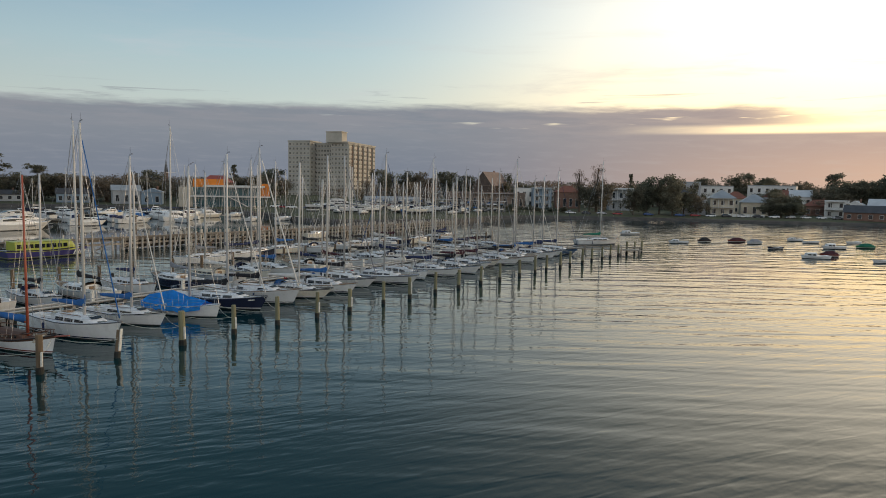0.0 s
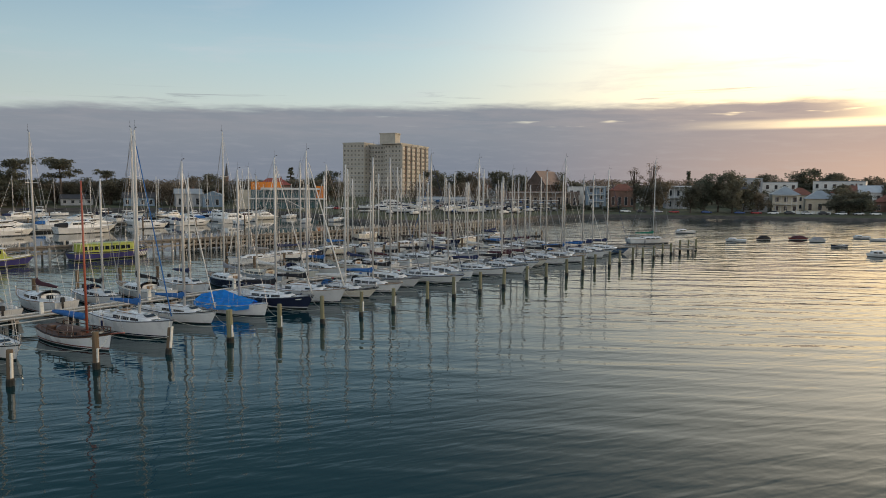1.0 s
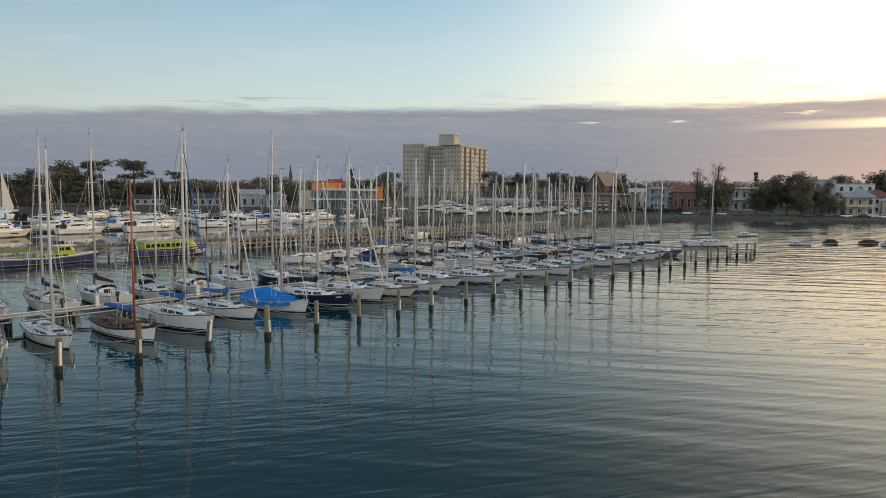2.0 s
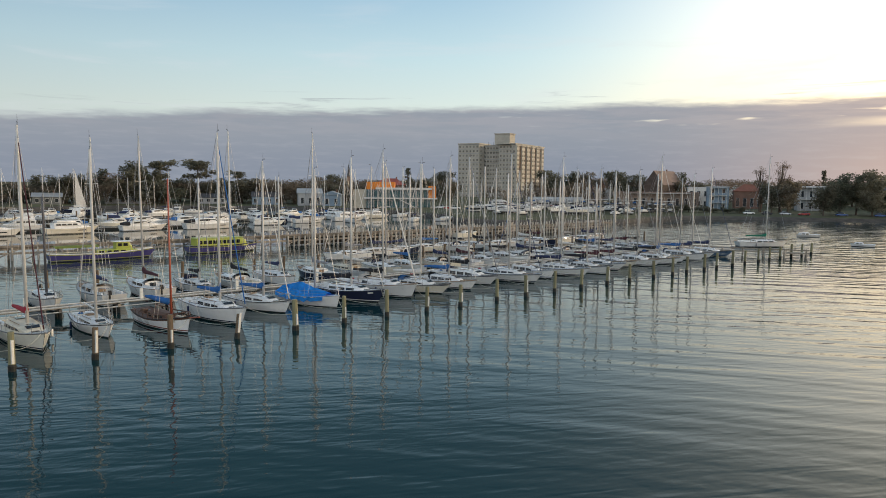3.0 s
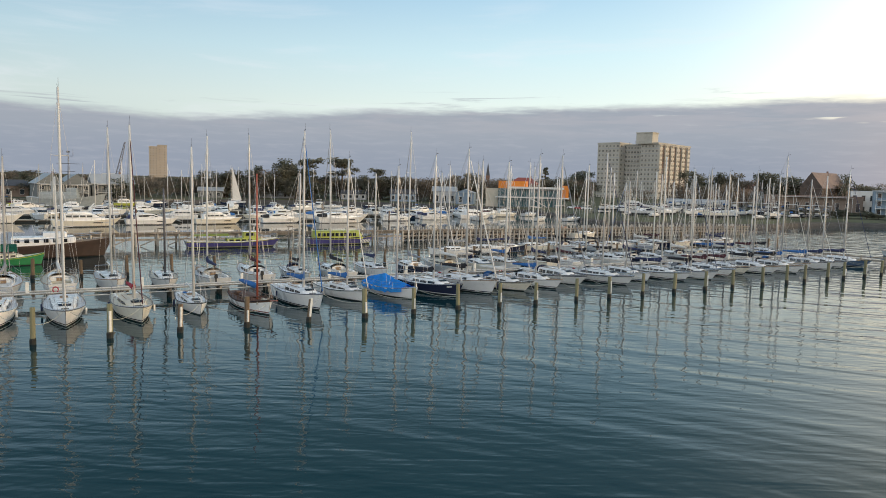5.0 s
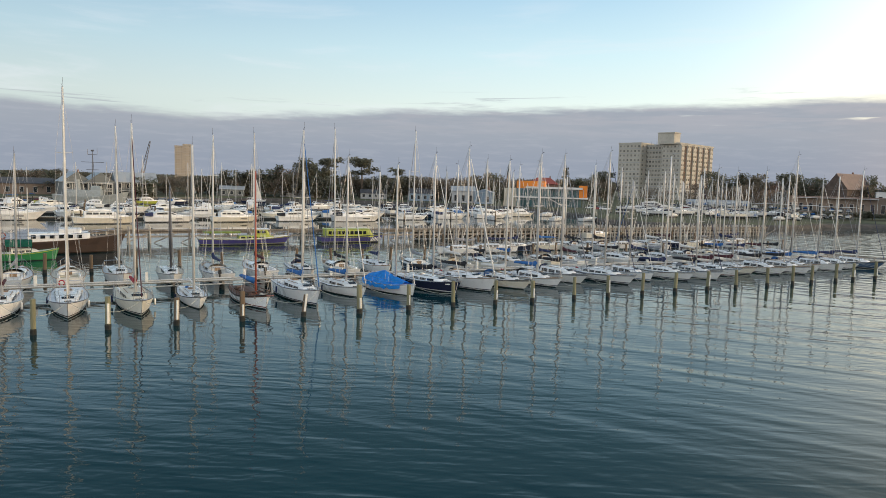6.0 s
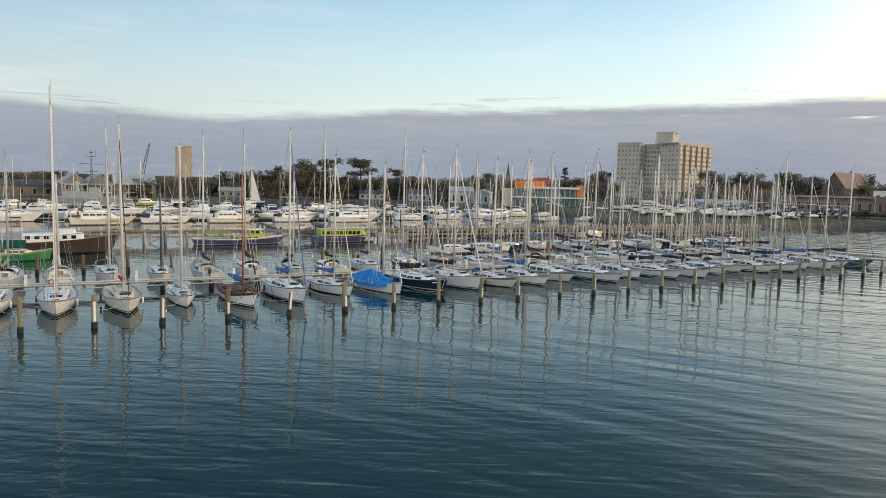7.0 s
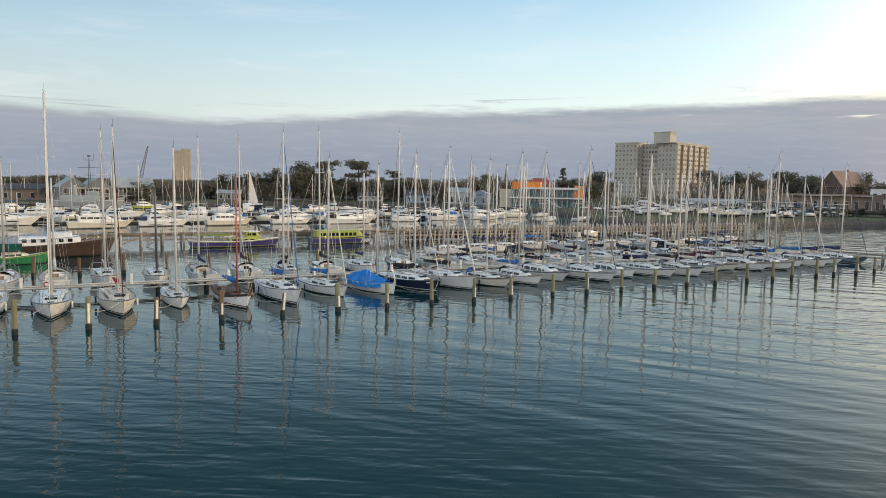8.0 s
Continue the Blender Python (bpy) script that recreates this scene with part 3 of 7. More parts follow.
def fittings(yacht, st, L, B, z_roof, x_mast, outboard=False, fenders=2, horse=None, hatch=True):
    if hatch:
        w, z = deck_at(st, L * 0.30)
        bm = bmesh.new()
        box(bm, 0.55, 0.55, 0.06, L * 0.27, 0, z - 0.02, taper=0.92)
        part("fore_hatch", bm, GLASS, yacht)
    bm = bmesh.new()
    box(bm, 0.5, 0.5, 0.05, x_mast + 0.75, 0, z_roof - 0.02, taper=0.92)
    part("roof_hatch", bm, GLASS, yacht)
    for sgn in (1, -1) if fenders else ():
        bm = bmesh.new()
        w, z = deck_at(st, -L * 0.30)
        tube(bm, [(-L * 0.28, sgn * w * 0.72, z), (-L * 0.28, sgn * w * 0.72, z + 0.16)], 0.07, 0.055, 8)
        part("winch", bm, STEEL, yacht)
    for i in range(fenders):
        x = -L * 0.2 + L * 0.3 * i / max(1, fenders - 1)
        w, z = deck_at(st, x)
        sgn = 1 if i % 2 else -1
        bm = bmesh.new()
        tube(bm, [(x, sgn * (w + 0.10), z - 0.75), (x, sgn * (w + 0.11), z - 0.68), (x, sgn * (w + 0.11), z - 0.25), (x, sgn * (w + 0.10), z - 0.18)], 0.085, 0.085, 7)
        tube(bm, [(x, sgn * (w + 0.10), z - 0.2), (x, sgn * w, z + 0.05)], 0.012, segs=3)
        part("fender", bm, GEL["white"] if i % 2 else CANVAS["navy"], yacht, smooth=True)
    x0 = st[0][-1][0]
    w0, z0 = deck_at(st, x0 + 0.02)
    if outboard:
        bm = bmesh.new()
        box(bm, 0.3, 0.32, 0.42, x0 - 0.16, w0 * 0.45, z0 + 0.02, taper=0.8)
        box(bm, 0.14, 0.14, 0.9, x0 - 0.14, w0 * 0.45, z0 - 0.88)
        part("outboard_motor", bm, RUBBER, yacht)
    if horse:
        bm = bmesh.new()
        tube(bm, [(x0 + 0.08, -w0 * 0.5 + 0.22 * math.cos(a), z0 + 0.45 + 0.24 * math.sin(a)) for a in (radians(-60 + 30 * k) for k in range(11))], 0.06, segs=6)
        part("lifebuoy", bm, horse, yacht)


def yacht(u, v, L=9.2, top=13.5, hull="white", stripe="navy", cover="blue", deck="white", turn=-90, spar=ALLOY, spreaders=1, hood=None, B=None, F=1.0, furled="white", lean=0.0, windows=3, outboard=False, horse=None, cabin=0.48, sheer=None, boom=True, label="", rake=0.08, jib_r=0.055, lines=(), name="yacht", group=""):
    """A moored sloop; turn: the heading of the bow in the dock's plan."""
    B = B or 0.30 * L + 0.1
    y = thing(name, dock_pose(u, v, random.uniform(-0.03, 0.03), turn) @ pose(0, 0, 0, random.uniform(-0.6, 0.6), 0, 0), label, "sailing yacht", group)
    st = build_hull(y, L, B, F, GEL[hull], GEL[stripe], DECK[deck], rake=rake, sheer=GEL[sheer] if sheer else None, panels=True, floor_mat=random.choice((DECK["grey"], DECK["teak"], DECK["cream"])))
    x0, x1 = -L * 0.17, L * 0.27
    cabin_trunk(y, st, x0, x1, B * 0.66, cabin, DECK[deck] if random.random() < 0.4 else GEL["white"], windows, low_edge=random.choice((0.12, 0.2, 0.34)), wedge=random.choice((0.0, 0.3, 0.5)))
    xm = L * 0.07
    zr = deck_at(st, xm)[1] + cabin * 0.97
    for sgn in (1, -1):
        bm = bmesh.new()
        w, z = deck_at(st, -L * 0.3)
        box(bm, L * 0.27, 0.16, 0.26, -L * 0.305, sgn * B * 0.29, z - 0.06, taper=0.9)
        part("coaming", bm, GEL["white"], y)
    rig(y, st, xm, zr - 0.02, top, L * 0.40 if boom else 0, CANVAS[cover] if cover else None, spar, spreaders, CANVAS[furled] if furled else None, jib_r, lean, L, light=group != FRONT)
    bm = bmesh.new()
    zc = deck_at(st, x0)[1]
    box(bm, 0.06, 0.62, 0.62, x0 - 0.03, 0, zc - 0.25)
    box(bm, 0.75, 0.62, 0.05, x0 + 0.42, 0, zc + cabin + 0.06)
    part("companionway", bm, random.choice((GLASS, DECK["teak"], DECK["teak"])), y)
    for sgn in (1, -1) if group == FRONT else ():
        bm = bmesh.new()
        ra, rb = deck_at(st, x0 + 0.4), deck_at(st, L * 0.12)
        tube(bm, [(x0 + 0.4, sgn * B * 0.235, ra[1] + cabin + 0.05), (L * 0.12, sgn * B * 0.21, rb[1] + cabin * 0.9 + 0.05)], 0.03, segs=4)
        part("grab_rail", bm, random.choice((DECK["teak"], STEEL)), y)
    rails(y, st, L)
    if hood:
        spray_hood(y, st, x0 - 0.25, B * 0.62, CANVAS[hood], deck_at(st, x0)[1] + 0.05)
    fittings(y, st, L, B, zr, xm, outboard, random.choice((1, 2, 2, 3)) if group == FRONT else 0, horse, True)
    if lines:
        bow = st[-1][-1]
        bm = bmesh.new()
        tube(bm, [(bow[0] - 0.75, 0.05, bow[2] + 0.06), (bow[0] - 0.02, 0.05, bow[2] + 0.06)], 0.025, segs=4)
        box(bm, 0.08, 0.26, 0.08, bow[0] - 0.06, 0.05, bow[2] - 0.02, taper=0.6)
        part("anchor", bm, GALVANISED, y)
        bm = bmesh.new()
        xa, ya = -L * random.uniform(0.36, 0.42), B * random.uniform(-0.25, 0.25)
        for k in range(3):
            tube(bm, [(xa + (0.2 - 0.04 * k) * math.cos(q), ya + (0.2 - 0.04 * k) * math.sin(q), deck_at(st, xa)[1] + 0.03 + 0.04 * k) for q in (2 * math.pi * i / 9 for i in range(10))], 0.025, segs=4)
        part("rope_coil", bm, random.choice((ROPE, CANVAS["blue"], CANVAS["red"])), y)
        bm = bmesh.new()
        tube(bm, [(-L * 0.45, 0, deck_at(st, -L * 0.45)[1] + 0.1), (-L * 0.33, 0.05, deck_at(st, -L * 0.33)[1] + 0.28)], 0.03, segs=4)
        part("tiller", bm, DECK["teak"], y)
        bm = bmesh.new()
        for sgn in (1, -1):
            tube(bm, [(L * 0.05, sgn * B * 0.30, deck_at(st, L * 0.05)[1] + 0.03), (-L * 0.30, sgn * B * 0.36, deck_at(st, -L * 0.3)[1] + 0.04)], 0.02, segs=3)
        part("jib_sheet", bm, random.choice((ROPE, CANVAS["navy"])), y)
    for du, dv, dz in lines:
        bow = st[-1][-1]
        end = y.matrix_world.inverted() @ dock(du, dv, dz)
        bm = bmesh.new()
        tube(bm, sag((bow[0] - 0.35, 0.1 if end.y > 0 else -0.1, bow[2]), end, 0.35), 0.018, segs=4)
        part("mooring_line", bm, ROPE, y)
    return y


# ---- mooring piles ----
ROW_PILES = [-39.4, -34.5, -29.6, -24.7, -19.9, -15.1, -10.1, -5.0, 0.0, 4.8, 9.5, 14.1, 18.4, 23.8, 28.4, 33.3, 38.4, 43.5, 48.2, 54.0, 58.8, 62.6, 67.8, 71.7, 76.6, 81.4, 86.0, 90.6, 95.0, 99.6, 104.0, 108.2]


def pile(u, v, high, r=0.21, mat=PILE_GREEN, sleeve=0.0, lean=(0, 0), group="mooring piles", cap=False):
    label = ("weathered brown" if mat is PILE_BROWN else "pale green treated") + " timber mooring pile with dark tidal growth"
    p = thing("mooring_pile", dock_pose(u, v, 0, random.uniform(0, 90)) @ pose(0, 0, 0, lean[0], lean[1], 0), label, "mooring pile", group)
    bm = bmesh.new()
    loops = []
    for z, k in ((0.42, 1.0), (high * 0.55, 0.98), (high - 0.05, 0.96), (high, 0.88)):
        loops.append([Vector((r * k * math.cos(a) * random.uniform(0.97, 1.03), r * k * math.sin(a) * random.uniform(0.97, 1.03), z)) for a in (2 * math.pi * i / 10 for i in range(10))])
    rings(bm, loops)
    part("shaft", bm, mat, p)
    bm = bmesh.new()
    loops = []
    for z, k in ((-1.5, 1.06), (0.1, 1.16), (0.34, 1.18), (0.44, 1.04)):
        loops.append([Vector((r * k * math.cos(a) * random.uniform(0.94, 1.08), r * k * math.sin(a) * random.uniform(0.94, 1.08), z)) for a in (2 * math.pi * i / 10 for i in range(10))])
    rings(bm, loops)
    part("tidal_growth", bm, TIDE, p)
    if sleeve:
        bm = bmesh.new()
        a0 = radians(-60) - p.matrix_world.to_euler().z
        box(bm, 0.16, 0.10, sleeve, (r + 0.03) * math.cos(a0), (r + 0.03) * math.sin(a0), 0.5)
        part("rubbing_strip", bm, SLEEVE, p, "white plastic rubbing strip")
    if cap:
        bm = bmesh.new()
        tube(bm, [(0, 0, high), (0, 0, high + 0.05), (0, 0, high + 0.12)], r * 1.02, r * 0.4, 10)
        part("cap", bm, SLEEVE, p)
    return p


for i, u in enumerate(ROW_PILES):
    brown = u in (-10.1, -5.0, -15.1)
    pile(u, random.uniform(-0.15, 0.15), {-24.7: 2.6, -19.9: 2.5, -5.0: 1.9, 0.0: 2.55}.get(u, random.uniform(2.1, 2.5)), 0.24 if u == 0.0 else random.uniform(0.17, 0.21), PILE_BROWN if brown else PILE_GREEN, random.choice((0, 0, 0.9, 1.3)) if u not in (-19.9, -15.1, -5.0) else 1.5, (random.uniform(-1.5, 1.5), random.uniform(-1.5, 1.5)) if u != -5.0 else (0, 6))
for u in ROW_PILES:
    pile(u - 0.6, 34.2 + random.uniform(-0.5, 0.5), random.uniform(2.0, 2.5), 0.2, PILE_BROWN, 0, (random.uniform(-1.5, 1.5), random.uniform(-1.5, 1.5)))

# ---- the walkway between the two rows of berths ----
pier = thing("marina_walkway", dock_pose(0, 17.4), "narrow grey timber walkway on dark piles with pale edge pipes", "pier")
PIER_U0, PIER_U1 = -48.0, 94.0
for y, z, r in ((-0.72, 1.02, 0.08), (0.72, 1.02, 0.08), (-0.78, 0.62, 0.06)):
    bm = bmesh.new()
    tube(bm, [(PIER_U0, y, z), (PIER_U1, y, z)], r, segs=6)
    part("edge_pipe", bm, PIPE, pier)
for u in np.arange(PIER_U0 + 1, PIER_U1, 4.8):
    for y in (-0.62, 0.62):
        bm = bmesh.new()
        tube(bm, [(u, y, -1.5), (u, y, 0.9)], 0.15, segs=8)
        part("support_post", bm, TIDE, pier)
    bm = bmesh.new()
    box(bm, 0.25, 1.7, 0.24, u, 0, 0.62)
    part("crossbeam", bm, TIMBER, pier)
bm = bmesh.new()
for u in np.arange(PIER_U0, PIER_U1, 0.36):
    box(bm, 0.33, 1.36, 0.06, u, random.uniform(-0.015, 0.015), 0.88 + random.uniform(0, 0.012))
tagged(part("decking", bm, TIMBER_PALE, pier), kind="stuff")
for u in np.arange(PIER_U0 + 3.4, PIER_U1, 9.6):
    bm = bmesh.new()
    box(bm, 0.28, 0.28, 1.0, u, 0.5, 0.94, taper=0.9)
    part("power_pedestal", bm, SLEEVE, pier)

# cross walkway at the far end of the berths, out to the row of piles
head = thing("walkway_head", dock_pose(95.5, 7.2, 0, -66), "short timber cross walkway with a low rail on dark piles", "pier")
for k in range(7):
    for y in (-0.8, 0.8):
        bm = bmesh.new()
        tube(bm, [(-10 + 3.4 * k, y, -1.5), (-10 + 3.4 * k, y, 1.6 if y < 0 else 0.95)], 0.15, segs=8)
        part("support_post", bm, TIMBER, head)
    bm = bmesh.new()
    box(bm, 0.25, 1.9, 0.22, -10 + 3.4 * k, 0, 0.66)
    part("crossbeam", bm, TIMBER, head)
for y, z in ((-0.86, 1.3), (-0.86, 0.72), (0.86, 0.72)):
    bm = bmesh.new()
    box(bm, 21.4, 0.10, 0.2, 0.2, y, z)
    part("rail", bm, TIMBER, head)
bm = bmesh.new()
for x in np.arange(-10.4, 10.8, 0.36):
    box(bm, 0.33, 1.6, 0.06, x, random.uniform(-0.015, 0.015), 0.88 + random.uniform(0, 0.012))
tagged(part("decking", bm, TIMBER_PALE, head), kind="stuff")

# ---- front row of yachts, bows to the open water ----
def berth_lines(u, v=0.0):
    left = max((p for p in ROW_PILES if p < u), default=u - 2.4)
    right = min((p for p in ROW_PILES if p > u), default=u + 2.4)
    return ((left, v, 1.4), (right, v, 1.4))


def front(u, bow_v, **kw):
    L = kw.get("L", 9.2)
    if u > 20:
        kw.setdefault("cabin", random.choice((0.5, 0.58, 0.66)))
        bow_v += random.uniform(-1.0, 1.0) if u > 30 else 0
        kw["skew"] = kw.get("skew", 0) + random.uniform(1, 8)
        kw["F"] = kw.get("F", 1.0) * random.uniform(0.80, 0.92)
        kw.setdefault("sheer", random.choice((None, "navy", "navy", "grey", "brown", "blue")))
        kw.setdefault("rake", random.choice((0.06, 0.10, 0.13)))
        kw.setdefault("furled", random.choice(("white", None, "grey", "navy", None)))
        kw.setdefault("jib_r", 0.042)
        kw.setdefault("hood", random.choice((None, None, "white", "navy", "grey", "black")))
    return yacht(u, bow_v + L / 2, turn=-90 + kw.pop("skew", 0), lines=berth_lines(u), group=FRONT, **kw)


front(-37.0, 5.0, L=9.0, top=13.2, cover="navy", label="white sloop with navy sail cover moored at the walkway")
front(-32.0, 5.0, L=9.4, top=14.0, cover="white", stripe="blue", label="white sloop with pale sail cover moored at the walkway")
front(-27.3, 5.5, L=8.8, top=13.0, cover="maroon", label="white sloop with maroon sail cover and grey deck")
front(-22.6, 4.6, L=10.2, top=18.6, cover=None, stripe="brown", cabin=0.40, spar=ALLOY_WHITE, spreaders=2, horse=CANVAS["red"], label="white sloop with a very tall mast and red lifebuoy")
front(-17.5, 3.9, L=10.0, top=15.9, cover="red", hull="cream", stripe="navy", spar=ALLOY_WHITE, furled="maroon", windows=4, deck="cream", label="cream sloop with a red sail bag on its mast", skew=3)
front(-12.5, 5.6, L=8.6, top=14.4, cover=None, stripe="white", spar=ALLOY_WHITE, B=2.5, F=0.75, cabin=0.3, windows=2, label="slim white sloop with a low coachroof and bare boom", furled=None)
front(-2.9, 3.8, L=9.8, top=16.2, cover="blue", stripe="navy", F=1.15, furled="blue", label="high-sided white sloop with blue sail cover", spar=ALLOY_WHITE, lean=0.01, skew=6)
front(2.3, 6.4, L=8.8, top=14.0, cover="blue", F=0.82, stripe="white", windows=2, label="low white sloop with blue sail cover and dark antifouling", skew=12, sheer="grey")
named = front(12.2, 5.6, L=10.4, top=14.7, hull="navy", stripe="white", cover="black", windows=3, hood=None, label="navy hulled sloop with white deck and black sail cover", skew=14)
front(16.6, 5.8, L=10.8, top=15.6, cover="black", stripe="navy", F=1.2, hood="white", windows=1, label="large white sloop with pale spray hood and slim dark windows", skew=14, jib_r=0.09)
front(21.3, 5.6, L=9.6, top=14.3, cover="white", hull="cream", stripe="white", hood="blue", label="cream sloop with blue spray hood and pale sail cover", skew=8, spar=ALLOY_WHITE)
front(26.0, 6.2, L=9.0, top=15.3, cover="blue", stripe="navy", label="white sloop with blue sail cover and red lifebuoy at the stern", skew=8, horse=CANVAS["red"])
front(30.9, 6.6, L=10.6, top=15.5, cover="black", F=1.15, stripe="white", label="tall-sided white sloop with black sail cover", skew=8, jib_r=0.08)
front(36.2, 5.2, L=11.4, top=16.0, cover=None, stripe="navy", sheer="navy", windows=4, cabin=0.55, label="long white sloop with dark sheer line and four cabin windows", skew=8, boom=True)
front(41.2, 6.0, L=9.0, top=12.6, cover="white", stripe="blue", label="white sloop with pale sail cover beside a mooring pile", skew=6)
front(46.4, 5.6, L=10.2, top=15.9, cover="navy", hood="white", windows=4, cabin=0.55, label="white sloop with enclosed pale hood and four windows", skew=6)
front(51.3, 5.8, L=9.4, top=13.6, cover="black", stripe="grey", label="white sloop with black sail cover", skew=4)
front(56.5, 6.0, L=10.4, top=14.6, cover="maroon", stripe="red", windows=2, label="white sloop with maroon sail cover", skew=4)
front(60.8, 6.2, L=9.0, top=14.4, cover="maroon", hull="cream", label="cream sloop with maroon sail cover", skew=4)
front(65.4, 6.2, L=9.4, top=14.6, cover="black", label="white sloop with black furled sails", skew=4)
front(69.9, 6.2, L=9.6, top=14.2, cover="black", label="white sloop with black boom tent", skew=4, hood="black")
front(74.4, 6.2, L=10.4, top=17.2, cover="blue", label="white sloop with bright blue sail cover", skew=4, hood="blue")
front(79.2, 6.2, L=9.8, top=13.8, cover="blue", hull="white", label="white sloop with blue sail cover", skew=4)
front(84.0, 6.2, L=9.4, top=14.4, cover="navy", label="white sloop with navy sail cover beside a pile", skew=4)
front(89.2, 6.0, L=9.8, top=15.6, cover="navy", hull="blue", label="blue hulled sloop with navy sail cover at the last berth", skew=4)

yacht(117.5, 13.0, L=11.0, top=18.6, cover="green", stripe="navy", turn=-38, F=1.0, furled=None, spar=ALLOY_WHITE, spreaders=2, group=FRONT, label="white yacht under a long green boom cover beyond the walkway head")

# unreadable pale name on the navy bow
st = hull_loops(10.4, 0.30 * 10.4 + 0.1, 1.0)
for k, wide in enumerate((0.26, 0.14, 0.18, 0.10)):
    s0, s1 = st[11], st[12]
    q = 0.1 + 0.22 * k
    p = Vector(s0[5]).lerp(Vector(s1[5]), q)
    a = math.atan2(s1[5][1] - s0[5][1], s1[5][0] - s0[5][0])
    bm = bmesh.new()
    box(bm, wide * 0.8, 0.012, 0.10, 0, 0, 0, Matrix.Translation((p.x, -p.y - 0.008, p.z - 0.12)) @ Matrix.Rotation(-a, 4, "Z"))
    part("name_bar", bm, SLEEVE, named)

# an old wooden cruiser with a red mast
wood = thing("wooden_sailboat", dock_pose(-7.6, 8.2, 0, -84), "old wooden gaff sailboat with red mast and cluttered brown deck", "sailing yacht", FRONT)
VARNISH = material("worn_varnished_wood", (0.115, 0.058, 0.036), 0.55, vary=0.3, stretch=(0.5, 4, 4), bump=0.3)
st = build_hull(wood, 8.8, 2.75, 0.78, GEL["white"], GEL["red"], VARNISH, rake=0.05, stern=0.62, rise=0.62, full=2.6, sheer=VARNISH, floor_mat=VARNISH, broad=True)
cabin_trunk(wood, st, -1.6, 1.5, 1.5, 0.42, VARNISH, 3, front=0.5)
bm = bmesh.new()
tube(bm, [(1.3, 0, 1.0), (1.25, 0, 6.0), (1.2, 0, 12.2)], 0.10, 0.06, 8)
mast = part("mast", bm, SPAR_WOOD, wood, "red painted wooden mast", True)
bm = bmesh.new()
tube(bm, [(1.2, 0, 1.95), (-3.4, 0, 2.1)], 0.07, 0.06, 6)
boom = part("boom", bm, SPAR_WOOD, mast)
bm = bmesh.new()
rings(bm, [[Vector((x, y * w, 1.92 + 0.04 * k + z * h)) for y, z in ((0.5, 0), (0.9, 0.4), (0.3, 0.9), (-0.3, 1.0), (-0.9, 0.4), (-0.5, 0))] for k, (x, w, h) in enumerate(((1.0, 0.2, 0.55), (0.2, 0.3, 0.5), (-1.2, 0.34, 0.42), (-2.4, 0.26, 0.34), (-3.2, 0.15, 0.2)))])
part("sail_cover", bm, CANVAS["blue"], boom, smooth=True)
bm = bmesh.new()
tube(bm, [(4.0, 0, 1.25), (5.9, 0, 1.55)], 0.07, 0.05, 7)
part("bowsprit", bm, SPAR_WOOD, wood)
for sgn in (1, -1):
    bm = bmesh.new()
    tube(bm, [(0.9, sgn * 1.3, 0.95), (1.2, 0, 10.8)], 0.014, segs=3)
    tube(bm, [(1.5, sgn * 1.28, 0.95), (1.22, 0, 9.0)], 0.014, segs=3)
    part("shroud", bm, WIRE, wood)
bm = bmesh.new()
tube(bm, [(5.8, 0, 1.55), (1.2, 0, 11.6)], 0.014, segs=3)
part("forestay", bm, WIRE, wood)
for i in range(16):
    bm = bmesh.new()
    box(bm, random.uniform(0.2, 0.7), random.uniform(0.15, 0.5), random.uniform(0.12, 0.34), random.uniform(-3.4, 3.2), random.uniform(-0.75, 0.75), 0.85, pose(0, 0, 0), 0.85)
    part("deck_gear", bm, random.choice((VARNISH, ROPE, CANVAS["grey"], TIMBER)), wood)
for i in range(9):
    x = -3.6 + 0.85 * i
    w0, z0 = deck_at(st, x)
    for sgn in (1, -1):
        bm = bmesh.new()
        tube(bm, [(x, sgn * w0 * 0.95, z0), (x, sgn * w0 * 0.95, z0 + 0.36)], 0.03, segs=4)
        part("bulwark_post", bm, VARNISH, wood)
bm = bmesh.new()
for sgn in (1, -1):
    tube(bm, [(lev[-1][0] * 0.97, sgn * lev[-1][1] * 0.95, lev[-1][2] + 0.36) for lev in st[1:-1]], 0.045, segs=5)
part("bulwark_rail", bm, VARNISH, wood)
for du in (-10.1, -5.0):
    bm = bmesh.new()
    tube(bm, sag((4.0, 0, 1.2), wood.matrix_world.inverted() @ dock(du, 0, 1.3), 0.3), 0.02, segs=4)
    part("mooring_line", bm, ROPE, wood)

